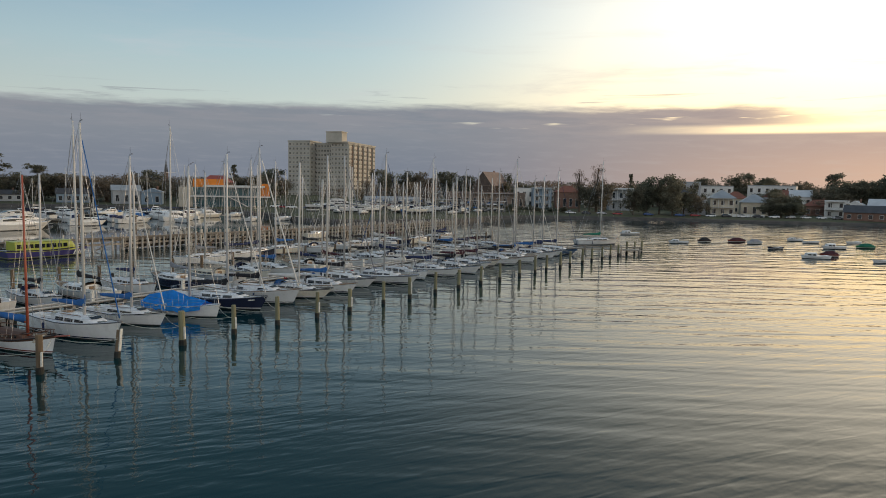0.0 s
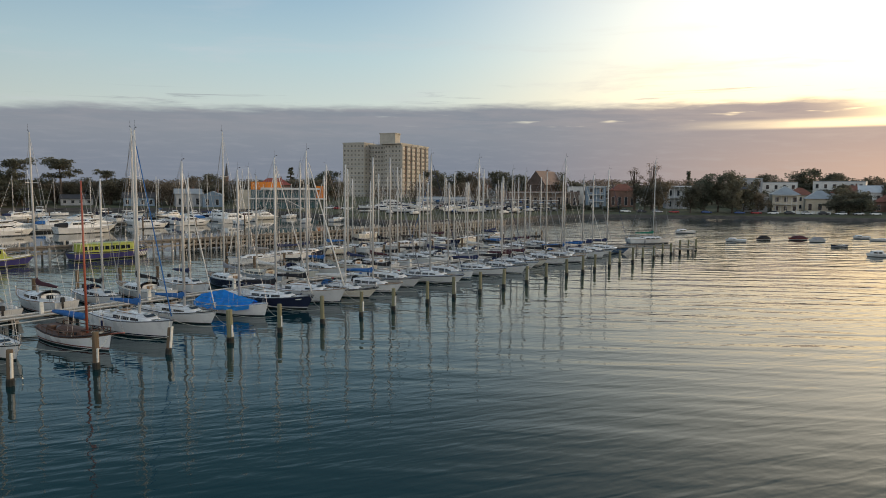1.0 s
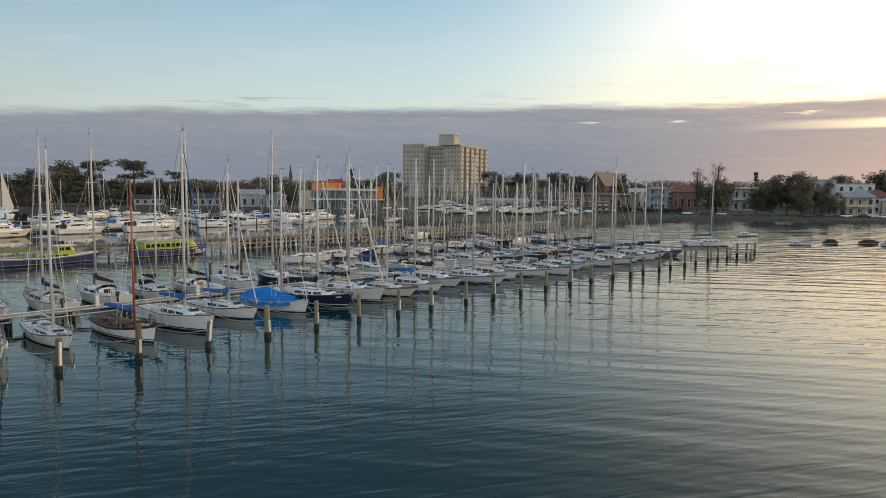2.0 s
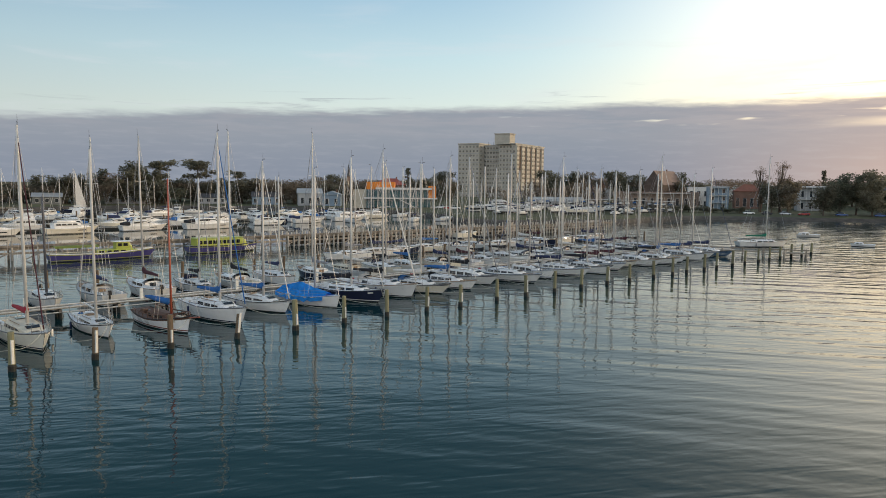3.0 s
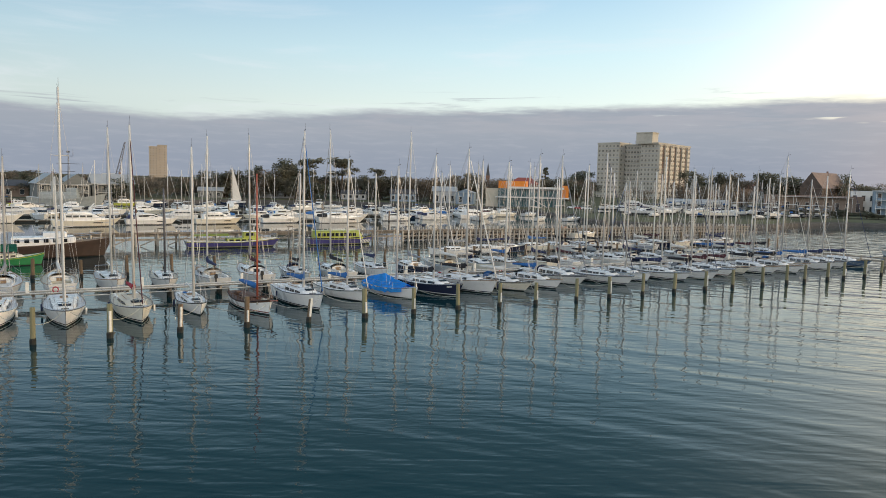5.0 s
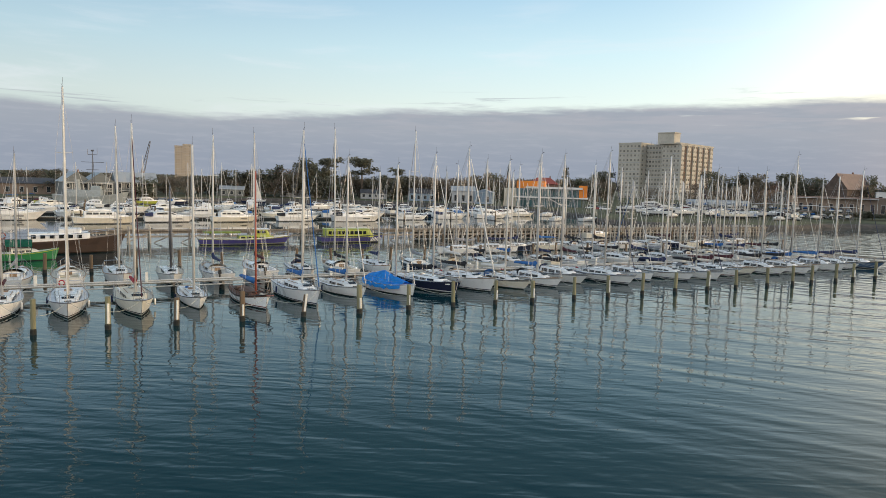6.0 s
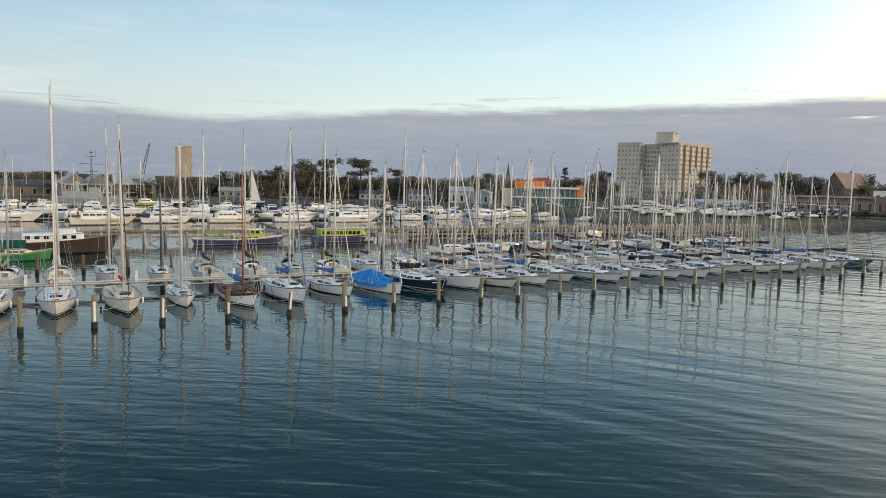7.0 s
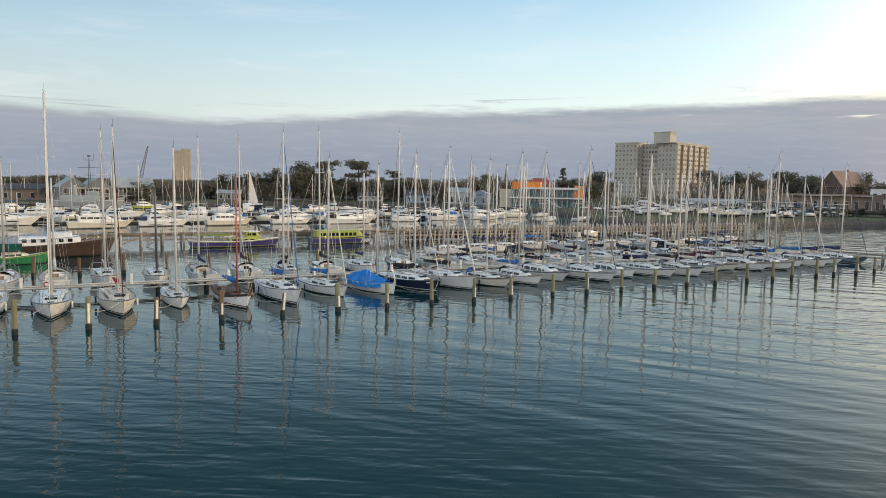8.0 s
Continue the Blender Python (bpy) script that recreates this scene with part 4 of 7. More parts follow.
# a small yacht under a bright blue tarpaulin
tarp = thing("covered_yacht", dock_pose(7.5, 10.2, 0, -76), "white sloop under a bright blue peaked tarpaulin", "sailing yacht", FRONT)
st = build_hull(tarp, 8.0, 2.7, 0.9, GEL["white"], GEL["white"], DECK["white"], rake=0.05, rise=0.35, full=2.4)
rig(tarp, st, 0.7, 1.0, 13.4, 3.8, None, ALLOY, 1, None)
bm = bmesh.new()
loops = []
for i in range(17):
    x = -3.9 + 6.4 * i / 16
    w0, z0 = deck_at(st, x)
    # a ridge over the boom, falling to the bow
    k = 0.35 + 0.65 * (x + 3.9) / 2.7 if x < -1.2 else 1.0 - 0.80 * (x + 1.2) / 3.7
    peak = z0 + 0.12 + 1.12 * k
    fold = 0.05 * (i % 2) + 0.03 * (i % 3)
    loops.append([Vector((x, y * w0, z)) for y, z in ((1.07, z0 - 0.30 - fold * 2), (1.03 - fold, z0 + 0.05), (0.60 - fold, z0 + (peak - z0) * 0.42 - fold), (0.28, z0 + (peak - z0) * 0.74), (0.03, peak), (-0.03, peak), (-0.28, z0 + (peak - z0) * 0.74), (-0.60 + fold, z0 + (peak - z0) * 0.42 - fold), (-1.03 + fold, z0 + 0.05), (-1.07, z0 - 0.30 - fold * 2))])
rings(bm, loops, closed=False, cap=False)
bmesh.ops.solidify(bm, geom=bm.faces[:], thickness=0.02)
part("tarpaulin", bm, CANVAS["bright"], tarp, "bright blue tarpaulin over the boom")
rails(tarp, st, 8.0, False)
for du in (4.8, 9.5):
    bm = bmesh.new()
    tube(bm, sag((3.7, 0, 1.1), tarp.matrix_world.inverted() @ dock(du, 0, 1.3), 0.3), 0.018, segs=4)
    part("mooring_line", bm, ROPE, tarp)

# ---- second row, beyond the walkway ----
SECOND = "yachts moored beyond the walkway"
berths = [(-38.0, 13), (-32.5, 12.6), (-27.5, 13.4), (-22.8, 11.5), (-18.0, 16.6), (-12.8, 10.5), (-8.0, 16.4), (-3.1, 16.8), (2.0, 12.5), (6.8, 17.9), (12.0, 12.8), (17.5, 18.3), (22.6, 13.2), (27.6, 15.0), (32.2, 13.4), (37.4, 14.4), (42.0, 12.8), (46.8, 15.0), (52.0, 14.0), (56.4, 12.6), (61.0, 14.5), (66.0, 13.0), (70.6, 15.2), (75.2, 13.0), (80.0, 14.0), (85.0, 12.6), (90.0, 14.2)]
COVERS = ("black", "navy", "grey", "white", "black", "blue", "navy", "maroon", "black")
for i, (u, top) in enumerate(berths):
    L = random.uniform(8.4, 10.6)
    cov = COVERS[i % 9] if u not in (-18.0, -12.8) else None
    hull = "navy" if i in (11, 19) else random.choice(("white", "white", "white", "cream", "grey"))
    yacht(u, 20.2 + L / 2 + random.uniform(0, 0.8), L=L, top=top, hull=hull, cover=cov, turn=random.choice((90, 90, -90)) + random.uniform(-4, 4), hood=random.choice((None, None, "navy", "black", "white", "grey")), spar=random.choice((ALLOY, ALLOY, ALLOY_WHITE)) if u != -12.8 else ALLOY_DARK, spreaders=2 if top > 15 else 1, stripe=random.choice(("navy", "blue", "red", "grey")), windows=random.choice((2, 3, 4)), F=random.uniform(0.85, 1.15), deck=random.choice(("white", "white", "grey", "cream")), furled=random.choice(("white", "grey", None, "blue", None, "grey")), jib_r=0.042, outboard=random.random() < 0.3, group=SECOND, label=f"{hull} sloop with {cov + ' sail cover' if cov else 'bare boom'} moored behind the walkway")

# ---- third row of yachts, nearer the timber jetty ----
for i, u in enumerate((34.0, 40.5, 46.0, 52.5, 58.0, 64.5, 70.5, 77.0, 83.5, 90.0, 97.0, 104.0)):
    L = random.uniform(8.4, 11.0)
    cov = COVERS[(i * 4 + 2) % 9]
    hull = ("white", "white", "navy", "cream", "white", "grey")[i % 6]
    yacht(u, 44.0 + random.uniform(-1.5, 2.5), L=L, top=random.uniform(12.5, 16.5), hull=hull, cover=cov, turn=random.choice((0, 180, 90, -90)) + random.uniform(-8, 8), hood=random.choice((None, "navy", "white", "grey")), stripe=random.choice(("navy", "blue", "red")), group="yachts in the inner berths", label=f"{hull} sloop with {cov} sail cover in an inner berth")
for u in np.arange(36.0, 108.0, 7.0):
    pile(float(u), 52.5 + random.uniform(-0.5, 0.5), random.uniform(2.2, 3.0), 0.2, PILE_BROWN)


# ---- timber jetty ----
TIMBER_DARK = material("wet_dark_timber", (0.055, 0.046, 0.038), 0.8, vary=0.3, per_island=0.3)
jetty = thing("timber_jetty", dock_pose(0, 72.0, 0, -1.6), "long brown timber jetty with close-set upright posts", "jetty")
J0, J1 = -21.0, 142.0
bm = bmesh.new()
for u in np.arange(J0, J1, 0.42):
    box(bm, 0.38, 2.6, 0.09, u, random.uniform(-0.03, 0.03), 2.02 + random.uniform(0, 0.02))
tagged(part("deck_boards", bm, TIMBER_PALE, jetty), kind="stuff")
for y, z in ((-1.28, 1.62), (1.28, 1.62), (-1.36, 0.95), (-1.62, 2.05)):
    bm = bmesh.new()
    box(bm, J1 - J0, 0.16, 0.32, (J0 + J1) / 2, y, z)
    part("beam", bm, TIMBER, jetty)
POST = material("bleached_jetty_post", (0.52, 0.48, 0.42), 0.85, vary=0.3, stretch=(1, 1, 0.2), bump=0.5, per_object=0.3)
post_meshes = []
for k in range(4):
    bm = bmesh.new()
    rings(bm, [[Vector((0.16 * q * math.cos(a) * random.uniform(0.92, 1.08), 0.16 * q * math.sin(a), z)) for a in (2 * math.pi * i / 7 for i in range(7))] for z, q in ((-1.2, 1.1), (0.5, 1.05), (2.55 + 0.15 * k, 0.95))])
    mesh = bpy.data.meshes.new("jetty_post")
    bm.to_mesh(mesh)
    bm.free()
    mesh.materials.append(POST)
    post_meshes.append(mesh)
for k, u in enumerate(np.arange(J0, J1, 1.12)):
    if u < 38 and k % 3:
        continue
    for y in (-1.5, 1.5):
        if y > 0 and random.random() < 0.15:
            continue
        o = new("jetty_post", random.choice(post_meshes))
        o.parent = jetty
        o.matrix_basis = pose(u + random.uniform(-0.15, 0.15), y, 0, random.uniform(-1.5, 1.5), random.uniform(-1.5, 1.5), random.uniform(0, 360))
for u in np.arange(J0 + 2.0, J1, 4.35):
    bm = bmesh.new()
    tube(bm, [(u, -1.4, 0.1), (u + 3.6, -1.4, 1.7)], 0.09, segs=5)
    part("brace", bm, TIMBER, jetty)


# dark wave screen of upright boards along the back of the jetty
for i, u in enumerate(np.arange(J0 + 62.0, J1, 3.2)):
    bm = bmesh.new()
    box(bm, 3.12, 0.07, 1.55 + random.uniform(-0.06, 0.06), u, 1.05 + random.uniform(-0.015, 0.015), 0.12)
    part("screen_panel", bm, TIMBER_DARK, jetty)


# ---- motor boats ----
def hull_only(parent, L, B, F, hull, stripe, deck, **kw):
    return build_hull(parent, L, B, F, hull, stripe, deck, cockpit=None, rail=False, **kw)


def block(bm, loops_x, index=0):
    """A cabin whose cross sections are given as (x, half width, base, top)."""
    rings(bm, [[Vector((x, y * w, z)) for y, z in ((1, z0), (0.97, z0 + (z1 - z0) * 0.6), (0.88, z1 - 0.04), (0.6, z1), (-0.6, z1), (-0.88, z1 - 0.04), (-0.97, z0 + (z1 - z0) * 0.6), (-1, z0))] for x, w, z0, z1 in loops_x], index=index)
    return bm


def side_windows(parent, xs, w, z0, z1, tilt=0.05, name="window"):
    for sgn in (1, -1):
        for a, b in xs:
            bm = bmesh.new()
            box(bm, b - a, 0.05, z1 - z0, (a + b) / 2, sgn * (w + 0.005), z0, taper=0.94)
            part(name, bm, GLASS, parent)


def band(parent, rows, name="window"):
    """A dark pane on each side that follows a cabin: rows of (x, half width, low, high)."""
    for sgn in (1, -1):
        bm = bmesh.new()
        inner = [[Vector((x, sgn * (w + 0.004), z0)), Vector((x, sgn * (w * 0.955 + 0.004), z1))] for x, w, z0, z1 in rows]
        loop = [p[0] for p in inner] + [p[1] for p in reversed(inner)]
        push = Vector((0, sgn * 0.03, 0.006))
        rings(bm, [loop, [p + push for p in loop]])
        part(name, bm, GLASS, parent)


def cruiser(u, v, L=12.0, turn=0.0, style="sport", hull="white", stripe="navy", canvas="navy", label="", group="motor cruisers in the inner marina", m=None, name="motor_cruiser", near=True):
    c = thing(name, m if m else dock_pose(u, v, 0, turn), label, "motor boat", group)
    B = 0.24 * L + 0.7
    F = 0.06 * L + 0.55
    st = hull_only(c, L, B, F, GEL[hull], GEL[stripe], DECK["white"], rake=0.15, stern=0.9, rise=0.045 * L, full=2.4)
    z = F - 0.06
    k = 0.55 + 0.036 * L
    if style == "sport":
        bm = bmesh.new()
        block(bm, [(-L * 0.34, B * 0.36, z, z + 0.9 * k), (-L * 0.28, B * 0.39, z, z + 1.30 * k), (-L * 0.12, B * 0.40, z, z + 1.50 * k), (L * 0.02, B * 0.39, z, z + 1.38 * k), (L * 0.13, B * 0.34, z, z + 0.92 * k), (L * 0.26, B * 0.25, z + 0.05, z + 0.52 * k), (L * 0.40, B * 0.10, z + 0.15, z + 0.34 * k)])
        cabin = part("deckhouse", bm, GEL["white"], c, smooth=False)
        band(cabin, [(-L * 0.26, B * 0.385, z + 0.72 * k, z + 1.10 * k), (-L * 0.10, B * 0.395, z + 0.74 * k, z + 1.24 * k), (L * 0.01, B * 0.388, z + 0.74 * k, z + 1.16 * k), (L * 0.085, B * 0.355, z + 0.74 * k, z + 0.86 * k)])
        bm = bmesh.new()
        rings(bm, [[Vector((L * 0.035, s * B * 0.33, z + 1.28 * k)), Vector((L * 0.125, s * B * 0.29, z + 0.94 * k)), Vector((L * 0.135, s * B * 0.29, z + 0.98 * k)), Vector((L * 0.045, s * B * 0.33, z + 1.34 * k))] for s in (1, 0.4, -0.4, -1)])
        part("windscreen", bm, GLASS, cabin)
        bm = bmesh.new()
        tube(bm, [(-L * 0.30, B * 0.38, z + 0.8 * k), (-L * 0.235, B * 0.35, z + 1.9 * k), (-L * 0.235, -B * 0.35, z + 1.9 * k), (-L * 0.30, -B * 0.38, z + 0.8 * k)], 0.11, segs=5)
        part("radar_arch", bm, GEL["white"], c)
        bm = bmesh.new()
        block(bm, [(-L * 0.46, B * 0.38, z + 0.35, z + 0.95 * k), (-L * 0.33, B * 0.38, z + 0.3, z + 1.22 * k)])
        part("cockpit_canopy", bm, CANVAS[canvas], c)
    else:
        bm = bmesh.new()
        block(bm, [(-L * 0.33, B * 0.39, z, z + 1.45 * k), (-L * 0.05, B * 0.40, z, z + 1.52 * k), (L * 0.10, B * 0.38, z, z + 1.46 * k), (L * 0.19, B * 0.33, z, z + 0.72 * k), (L * 0.32, B * 0.2, z + 0.1, z + 0.52 * k)])
        cabin = part("deckhouse", bm, GEL["white"], c)
        n = 4
        for i in range(n):
            x0, x1 = -L * 0.30 + L * 0.38 * i / n, -L * 0.30 + L * 0.38 * (i + 0.84) / n
            band(cabin, [(x0, B * 0.396, z + 0.80 * k, z + 1.22 * k), (x1, B * 0.396, z + 0.80 * k, z + 1.22 * k)])
        bm = bmesh.new()
        rings(bm, [[Vector((L * 0.115, s * B * 0.32, z + 1.36 * k)), Vector((L * 0.180, s * B * 0.29, z + 0.86 * k)), Vector((L * 0.19, s * B * 0.29, z + 0.90 * k)), Vector((L * 0.125, s * B * 0.32, z + 1.40 * k))] for s in (1, 0.4, -0.4, -1)])
        part("windscreen", bm, GLASS, cabin)
        bm = bmesh.new()
        block(bm, [(-L * 0.28, B * 0.37, z + 1.53 * k, z + 1.95 * k), (-L * 0.04, B * 0.36, z + 1.53 * k, z + 2.0 * k), (L * 0.06, B * 0.26, z + 1.53 * k, z + 1.72 * k)])
        part("flybridge", bm, GEL["white"], c)
        bm = bmesh.new()
        box(bm, L * 0.22, B * 0.66, 0.07, -L * 0.14, 0, z + 2.9 * k)
        for x in (-L * 0.24, -L * 0.05):
            for s in (1, -1):
                tube(bm, [(x, s * B * 0.30, z + 1.9 * k), (x, s * B * 0.30, z + 2.92 * k)], 0.028, segs=4)
        part("bimini", bm, random.choice((GEL["white"], CANVAS[canvas])), c)
    bm = bmesh.new()
    for s in (1, -1):
        pts = []
        for x in (L * 0.05, L * 0.2, L * 0.33, L * 0.42, L * 0.485):
            wd, zd = deck_at(st, x)
            pts.append(Vector((x, s * wd * 0.93, zd + 0.6)))
            tube(bm, [pts[-1] - Vector((0, 0, 0.6)), pts[-1]], 0.02, segs=3)
        tube(bm, pts, 0.022, segs=4)
    part("bow_rail", bm, STEEL, c)
    if near:
        for s in (1, -1):
            bm = bmesh.new()
            box(bm, L * 0.15, 0.05, 0.20, L * 0.14, 0, 0, Matrix.Translation((0, s * (deck_at(st, L * 0.14)[0] * 0.965), F * 0.62)), 0.9)
            part("hull_window", bm, GLASS, c)
    return c


for u, v, L, turn, style, hull, canvas, label in (
    (-37.0, 137.0, 17.0, 2, "sport", "white", "white", "large white motor cruiser lit by low sun"),
    (-16.0, 122.5, 14.5, 4, "fly", "cream", "white", "cream timber-style motor cruiser with high bow"),
    (-1.5, 128.0, 12.5, 2, "sport", "white", "navy", "white sports cruiser with a dark waterline stripe"),
    (14.5, 128.5, 12.5, 6, "fly", "cream", "white", "cream flybridge cruiser with square cabin windows"),
    (32.0, 131.5, 12.0, 3, "sport", "white", "black", "white sports cruiser with black canopy"),
    (49.0, 130.0, 15.0, -2, "sport", "white", "black", "long white flush sports cruiser"),
    (70.0, 137.5, 9.5, -14, "sport", "white", "white", "small white cabin cruiser in the inner marina"),
    (86.5, 142.5, 10.5, -8, "sport", "white", "navy", "white cabin cruiser with navy canopy"),
    (104.5, 146.5, 12.5, -6, "fly", "white", "navy", "white flybridge cruiser in the inner marina"),
    (127.0, 160.5, 7.5, -4, "sport", "white", "white", "small white runabout cruiser"),
):
    cruiser(u, v, L, turn, style, hull, random.choice(("navy", "white", "blue")), canvas, label)
for i in range(36):
    row = i % 2
    u = -62 + 5.4 * i + random.uniform(-1.5, 1.5)
    v = (151.0 if row else 176.0) + random.uniform(-3, 3) + max(0, u - 60) * 0.12
    cruiser(u, v, random.uniform(9.0, 13.5), random.choice((0, 180, 90, -90)) + random.uniform(-10, 10), random.choice(("sport", "sport", "fly")), random.choice(("white", "white", "cream")), random.choice(("navy", "blue")), random.choice(("navy", "white", "blue", "black")), "white motor cruiser in a crowded inner marina berth", near=False)
for i in range(14):
    u = -75 + 11.5 * i + random.uniform(-2, 2)
    cruiser(u, 208 + random.uniform(-6, 14), random.uniform(8.5, 12.5), random.uniform(0, 360), random.choice(("sport", "fly")), "white", "navy", random.choice(("navy", "white", "blue")), "white motor cruiser in the far marina", near=False)

# floating pontoons and their piles between the cruisers
def pontoon(u0, u1, v):
    p = thing("pontoon", dock_pose((u0 + u1) / 2, v, 0, random.uniform(-1, 1)), "long low grey floating pontoon with dark edges", "pontoon", "floating pontoons")
    half = (u1 - u0) / 2
    bm = bmesh.new()
    box(bm, 2 * half, 1.9, 0.10, 0, 0, 0.48)
    part("deck", bm, TIMBER_PALE, p)
    bm = bmesh.new()
    box(bm, 2 * half - 0.1, 1.8, 0.62, 0, 0, -0.14)
    part("float", bm, TIDE, p)
    for k in range(int(half / 4)):
        bm = bmesh.new()
        box(bm, 0.55, 6.0, 0.12, -half + 4 + 8 * k, -3.9, 0.42)
        part("finger", bm, TIMBER_PALE, p)
    for k in range(int(half / 7)):
        bm = bmesh.new()
        box(bm, 0.3, 0.3, 1.1, -half + 5 + 14 * k, 0.6, 0.58, taper=0.9)
        part("power_pedestal", bm, SLEEVE, p)


for u0, u1, v in ((-70, 60, 140.0), (-75, 110, 164.0), (-80, 120, 190.0)):
    pontoon(u0, u1, v)
for v in (133.0, 158.0, 184.0):
    for u in np.arange(-72.0, 100.0, 17.0):
        pile(float(u) + random.uniform(-1.5, 1.5), v + random.uniform(-1, 1), random.uniform(2.6, 3.6), 0.2, PILE_BROWN, group="berth piles of the inner marina")

# white launch lying at the jetty
launch = thing("motor_launch", dock_pose(84.0, 67.6, 0, 0), "small white launch moored in front of the jetty posts", "motor boat")
st = hull_only(launch, 7.2, 2.5, 1.1, GEL["cream"], GEL["white"], DECK["white"], rake=0.06, stern=0.9, rise=0.35, full=2.8)
cabin_trunk(launch, st, -1.0, 2.4, 1.7, 0.45, GEL["white"], 3)


# ---- passenger ferries, lime and violet ----
def ferry(u, v, L, turn, label):
    f = thing("passenger_ferry", dock_pose(u, v, 0, turn), label, "ferry", "small passenger ferries")
    B = 3.6
    st = hull_only(f, L, B, 1.15, GEL["purple"], GEL["yellow"], DECK["grey"], rake=0.07, stern=0.92, rise=0.5, full=3.2, sheer=GEL["yellow"])
    for sgn in (1, -1):
        for k in range(6):
            x = L * (0.26 + 0.028 * k)
            bm = bmesh.new()
            wd = deck_at(st, x)[0] * 0.95
            box(bm, 0.16, 0.04, 0.75, 0, 0, 0, Matrix.Translation((x, sgn * (wd + 0.02), 0.30)) @ Matrix.Rotation(radians(28), 4, "Y"))
            part("hull_stripe", bm, SLEEVE, f)
    bm = bmesh.new()
    block(bm, [(-L * 0.40, B * 0.43, 1.05, 2.5), (L * 0.22, B * 0.43, 1.05, 2.5), (L * 0.25, B * 0.42, 1.05, 2.4), (L * 0.30, B * 0.38, 1.05, 1.5)])
    house = part("saloon", bm, GEL["yellow"], f, "lime yellow saloon with a row of windows")
    n = 9
    side_windows(house, [(-L * 0.38 + L * 0.58 * i / n, -L * 0.38 + L * 0.58 * (i + 0.74) / n) for i in range(n)], B * 0.43, 1.6, 2.2)
    bm = bmesh.new()
    box(bm, L * 0.66, B * 0.80, 0.10, -L * 0.08, 0, 2.51, taper=0.97)
    part("roof", bm, GEL["yellow"], f)
    bm = bmesh.new()
    for s in (1, -1):
        tube(bm, [(lev[-1][0] * 0.985, s * lev[-1][1] * 0.97, lev[-1][2] + 0.02) for lev in st[:-1]], 0.10, segs=5)
    part("rubbing_strake", bm, RUBBER, f)
    bm = bmesh.new()
    for s in (1, -1):
        pts = [(L * 0.30, s * B * 0.42, 2.0), (L * 0.40, s * B * 0.30, 2.1), (L * 0.47, s * B * 0.12, 2.2)]
        tube(bm, pts, 0.03, segs=4)
        for p in pts:
            tube(bm, [p, (p[0], p[1], 1.2)], 0.025, segs=4)
    part("bow_rail", bm, STEEL, f)
    return f


def open_ferry(u, v, L, turn):
    """A low ferry with an awning aft and a small wheelhouse forward."""
    f = thing("passenger_ferry", dock_pose(u, v, 0, turn), "low violet and lime ferry with an open awning and small wheelhouse", "ferry", "small passenger ferries")
    B = 3.5
    st = hull_only(f, L, B, 1.0, GEL["purple"], GEL["yellow"], DECK["grey"], rake=0.08, stern=0.85, rise=0.55, full=2.8, sheer=GEL["yellow"])
    bm = bmesh.new()
    block(bm, [(-L * 0.08, B * 0.36, 0.95, 1.55), (L * 0.22, B * 0.34, 1.0, 1.6), (L * 0.30, B * 0.24, 1.05, 1.45)])
    trunk = part("cabin_trunk", bm, GEL["yellow"], f)
    side_windows(trunk, [(-L * 0.06 + L * 0.065 * i, -L * 0.06 + L * 0.065 * (i + 0.7)) for i in range(4)], B * 0.36, 1.12, 1.42)
    bm = bmesh.new()
    block(bm, [(L * 0.10, B * 0.28, 1.5, 2.65), (L * 0.22, B * 0.27, 1.5, 2.65), (L * 0.25, B * 0.24, 1.5, 2.0)])
    wheel = part("wheelhouse", bm, GEL["yellow"], f, "lime yellow wheelhouse")
    side_windows(wheel, [(L * 0.115, L * 0.15), (L * 0.165, L * 0.205)], B * 0.28, 2.0, 2.45)
    bm = bmesh.new()
    box(bm, L * 0.17, B * 0.62, 0.08, L * 0.165, 0, 2.66)
    part("wheelhouse_roof", bm, GEL["white"], wheel)
    bm = bmesh.new()
    rings(bm, [[Vector((x, y * B * 0.42, z)) for y, z in ((1, 2.05), (0.6, 2.28), (0, 2.36), (-0.6, 2.28), (-1, 2.05))] for x in (-L * 0.44, -L * 0.25, -L * 0.06)], closed=False, cap=False)
    bmesh.ops.solidify(bm, geom=bm.faces[:], thickness=0.05)
    part("awning", bm, GEL["yellow"], f, "faded lime awning")
    for i in range(5):
        for sg in (1, -1):
            bm = bmesh.new()
            tube(bm, [(-L * 0.43 + L * 0.09 * i, sg * B * 0.40, 0.95), (-L * 0.43 + L * 0.09 * i, sg * B * 0.40, 2.1)], 0.035, segs=5)
            part("awning_post", bm, STEEL, f)
    for sg in (1, -1):
        bm = bmesh.new()
        tube(bm, [(lev[-1][0] * 0.985, sg * lev[-1][1] * 0.97, lev[-1][2] + 0.02) for lev in st[:-1]], 0.09, segs=5)
        part("rubbing_strake", bm, SLEEVE, f)
        bm = bmesh.new()
        pts = [(x, sg * deck_at(st, x)[0] * 0.94, deck_at(st, x)[1] + 0.75) for x in (L * 0.26, L * 0.36, L * 0.46)]
        tube(bm, pts, 0.025, segs=4)
        for p in pts:
            tube(bm, [p, (p[0], p[1], p[2] - 0.75)], 0.022, segs=4)
        part("bow_rail", bm, STEEL, f)
    return f


open_ferry(4.0, 66.0, 16.0, -2)
ferry(24.0, 67.0, 13.0, -2, "violet passenger ferry with lime yellow saloon at the jetty")

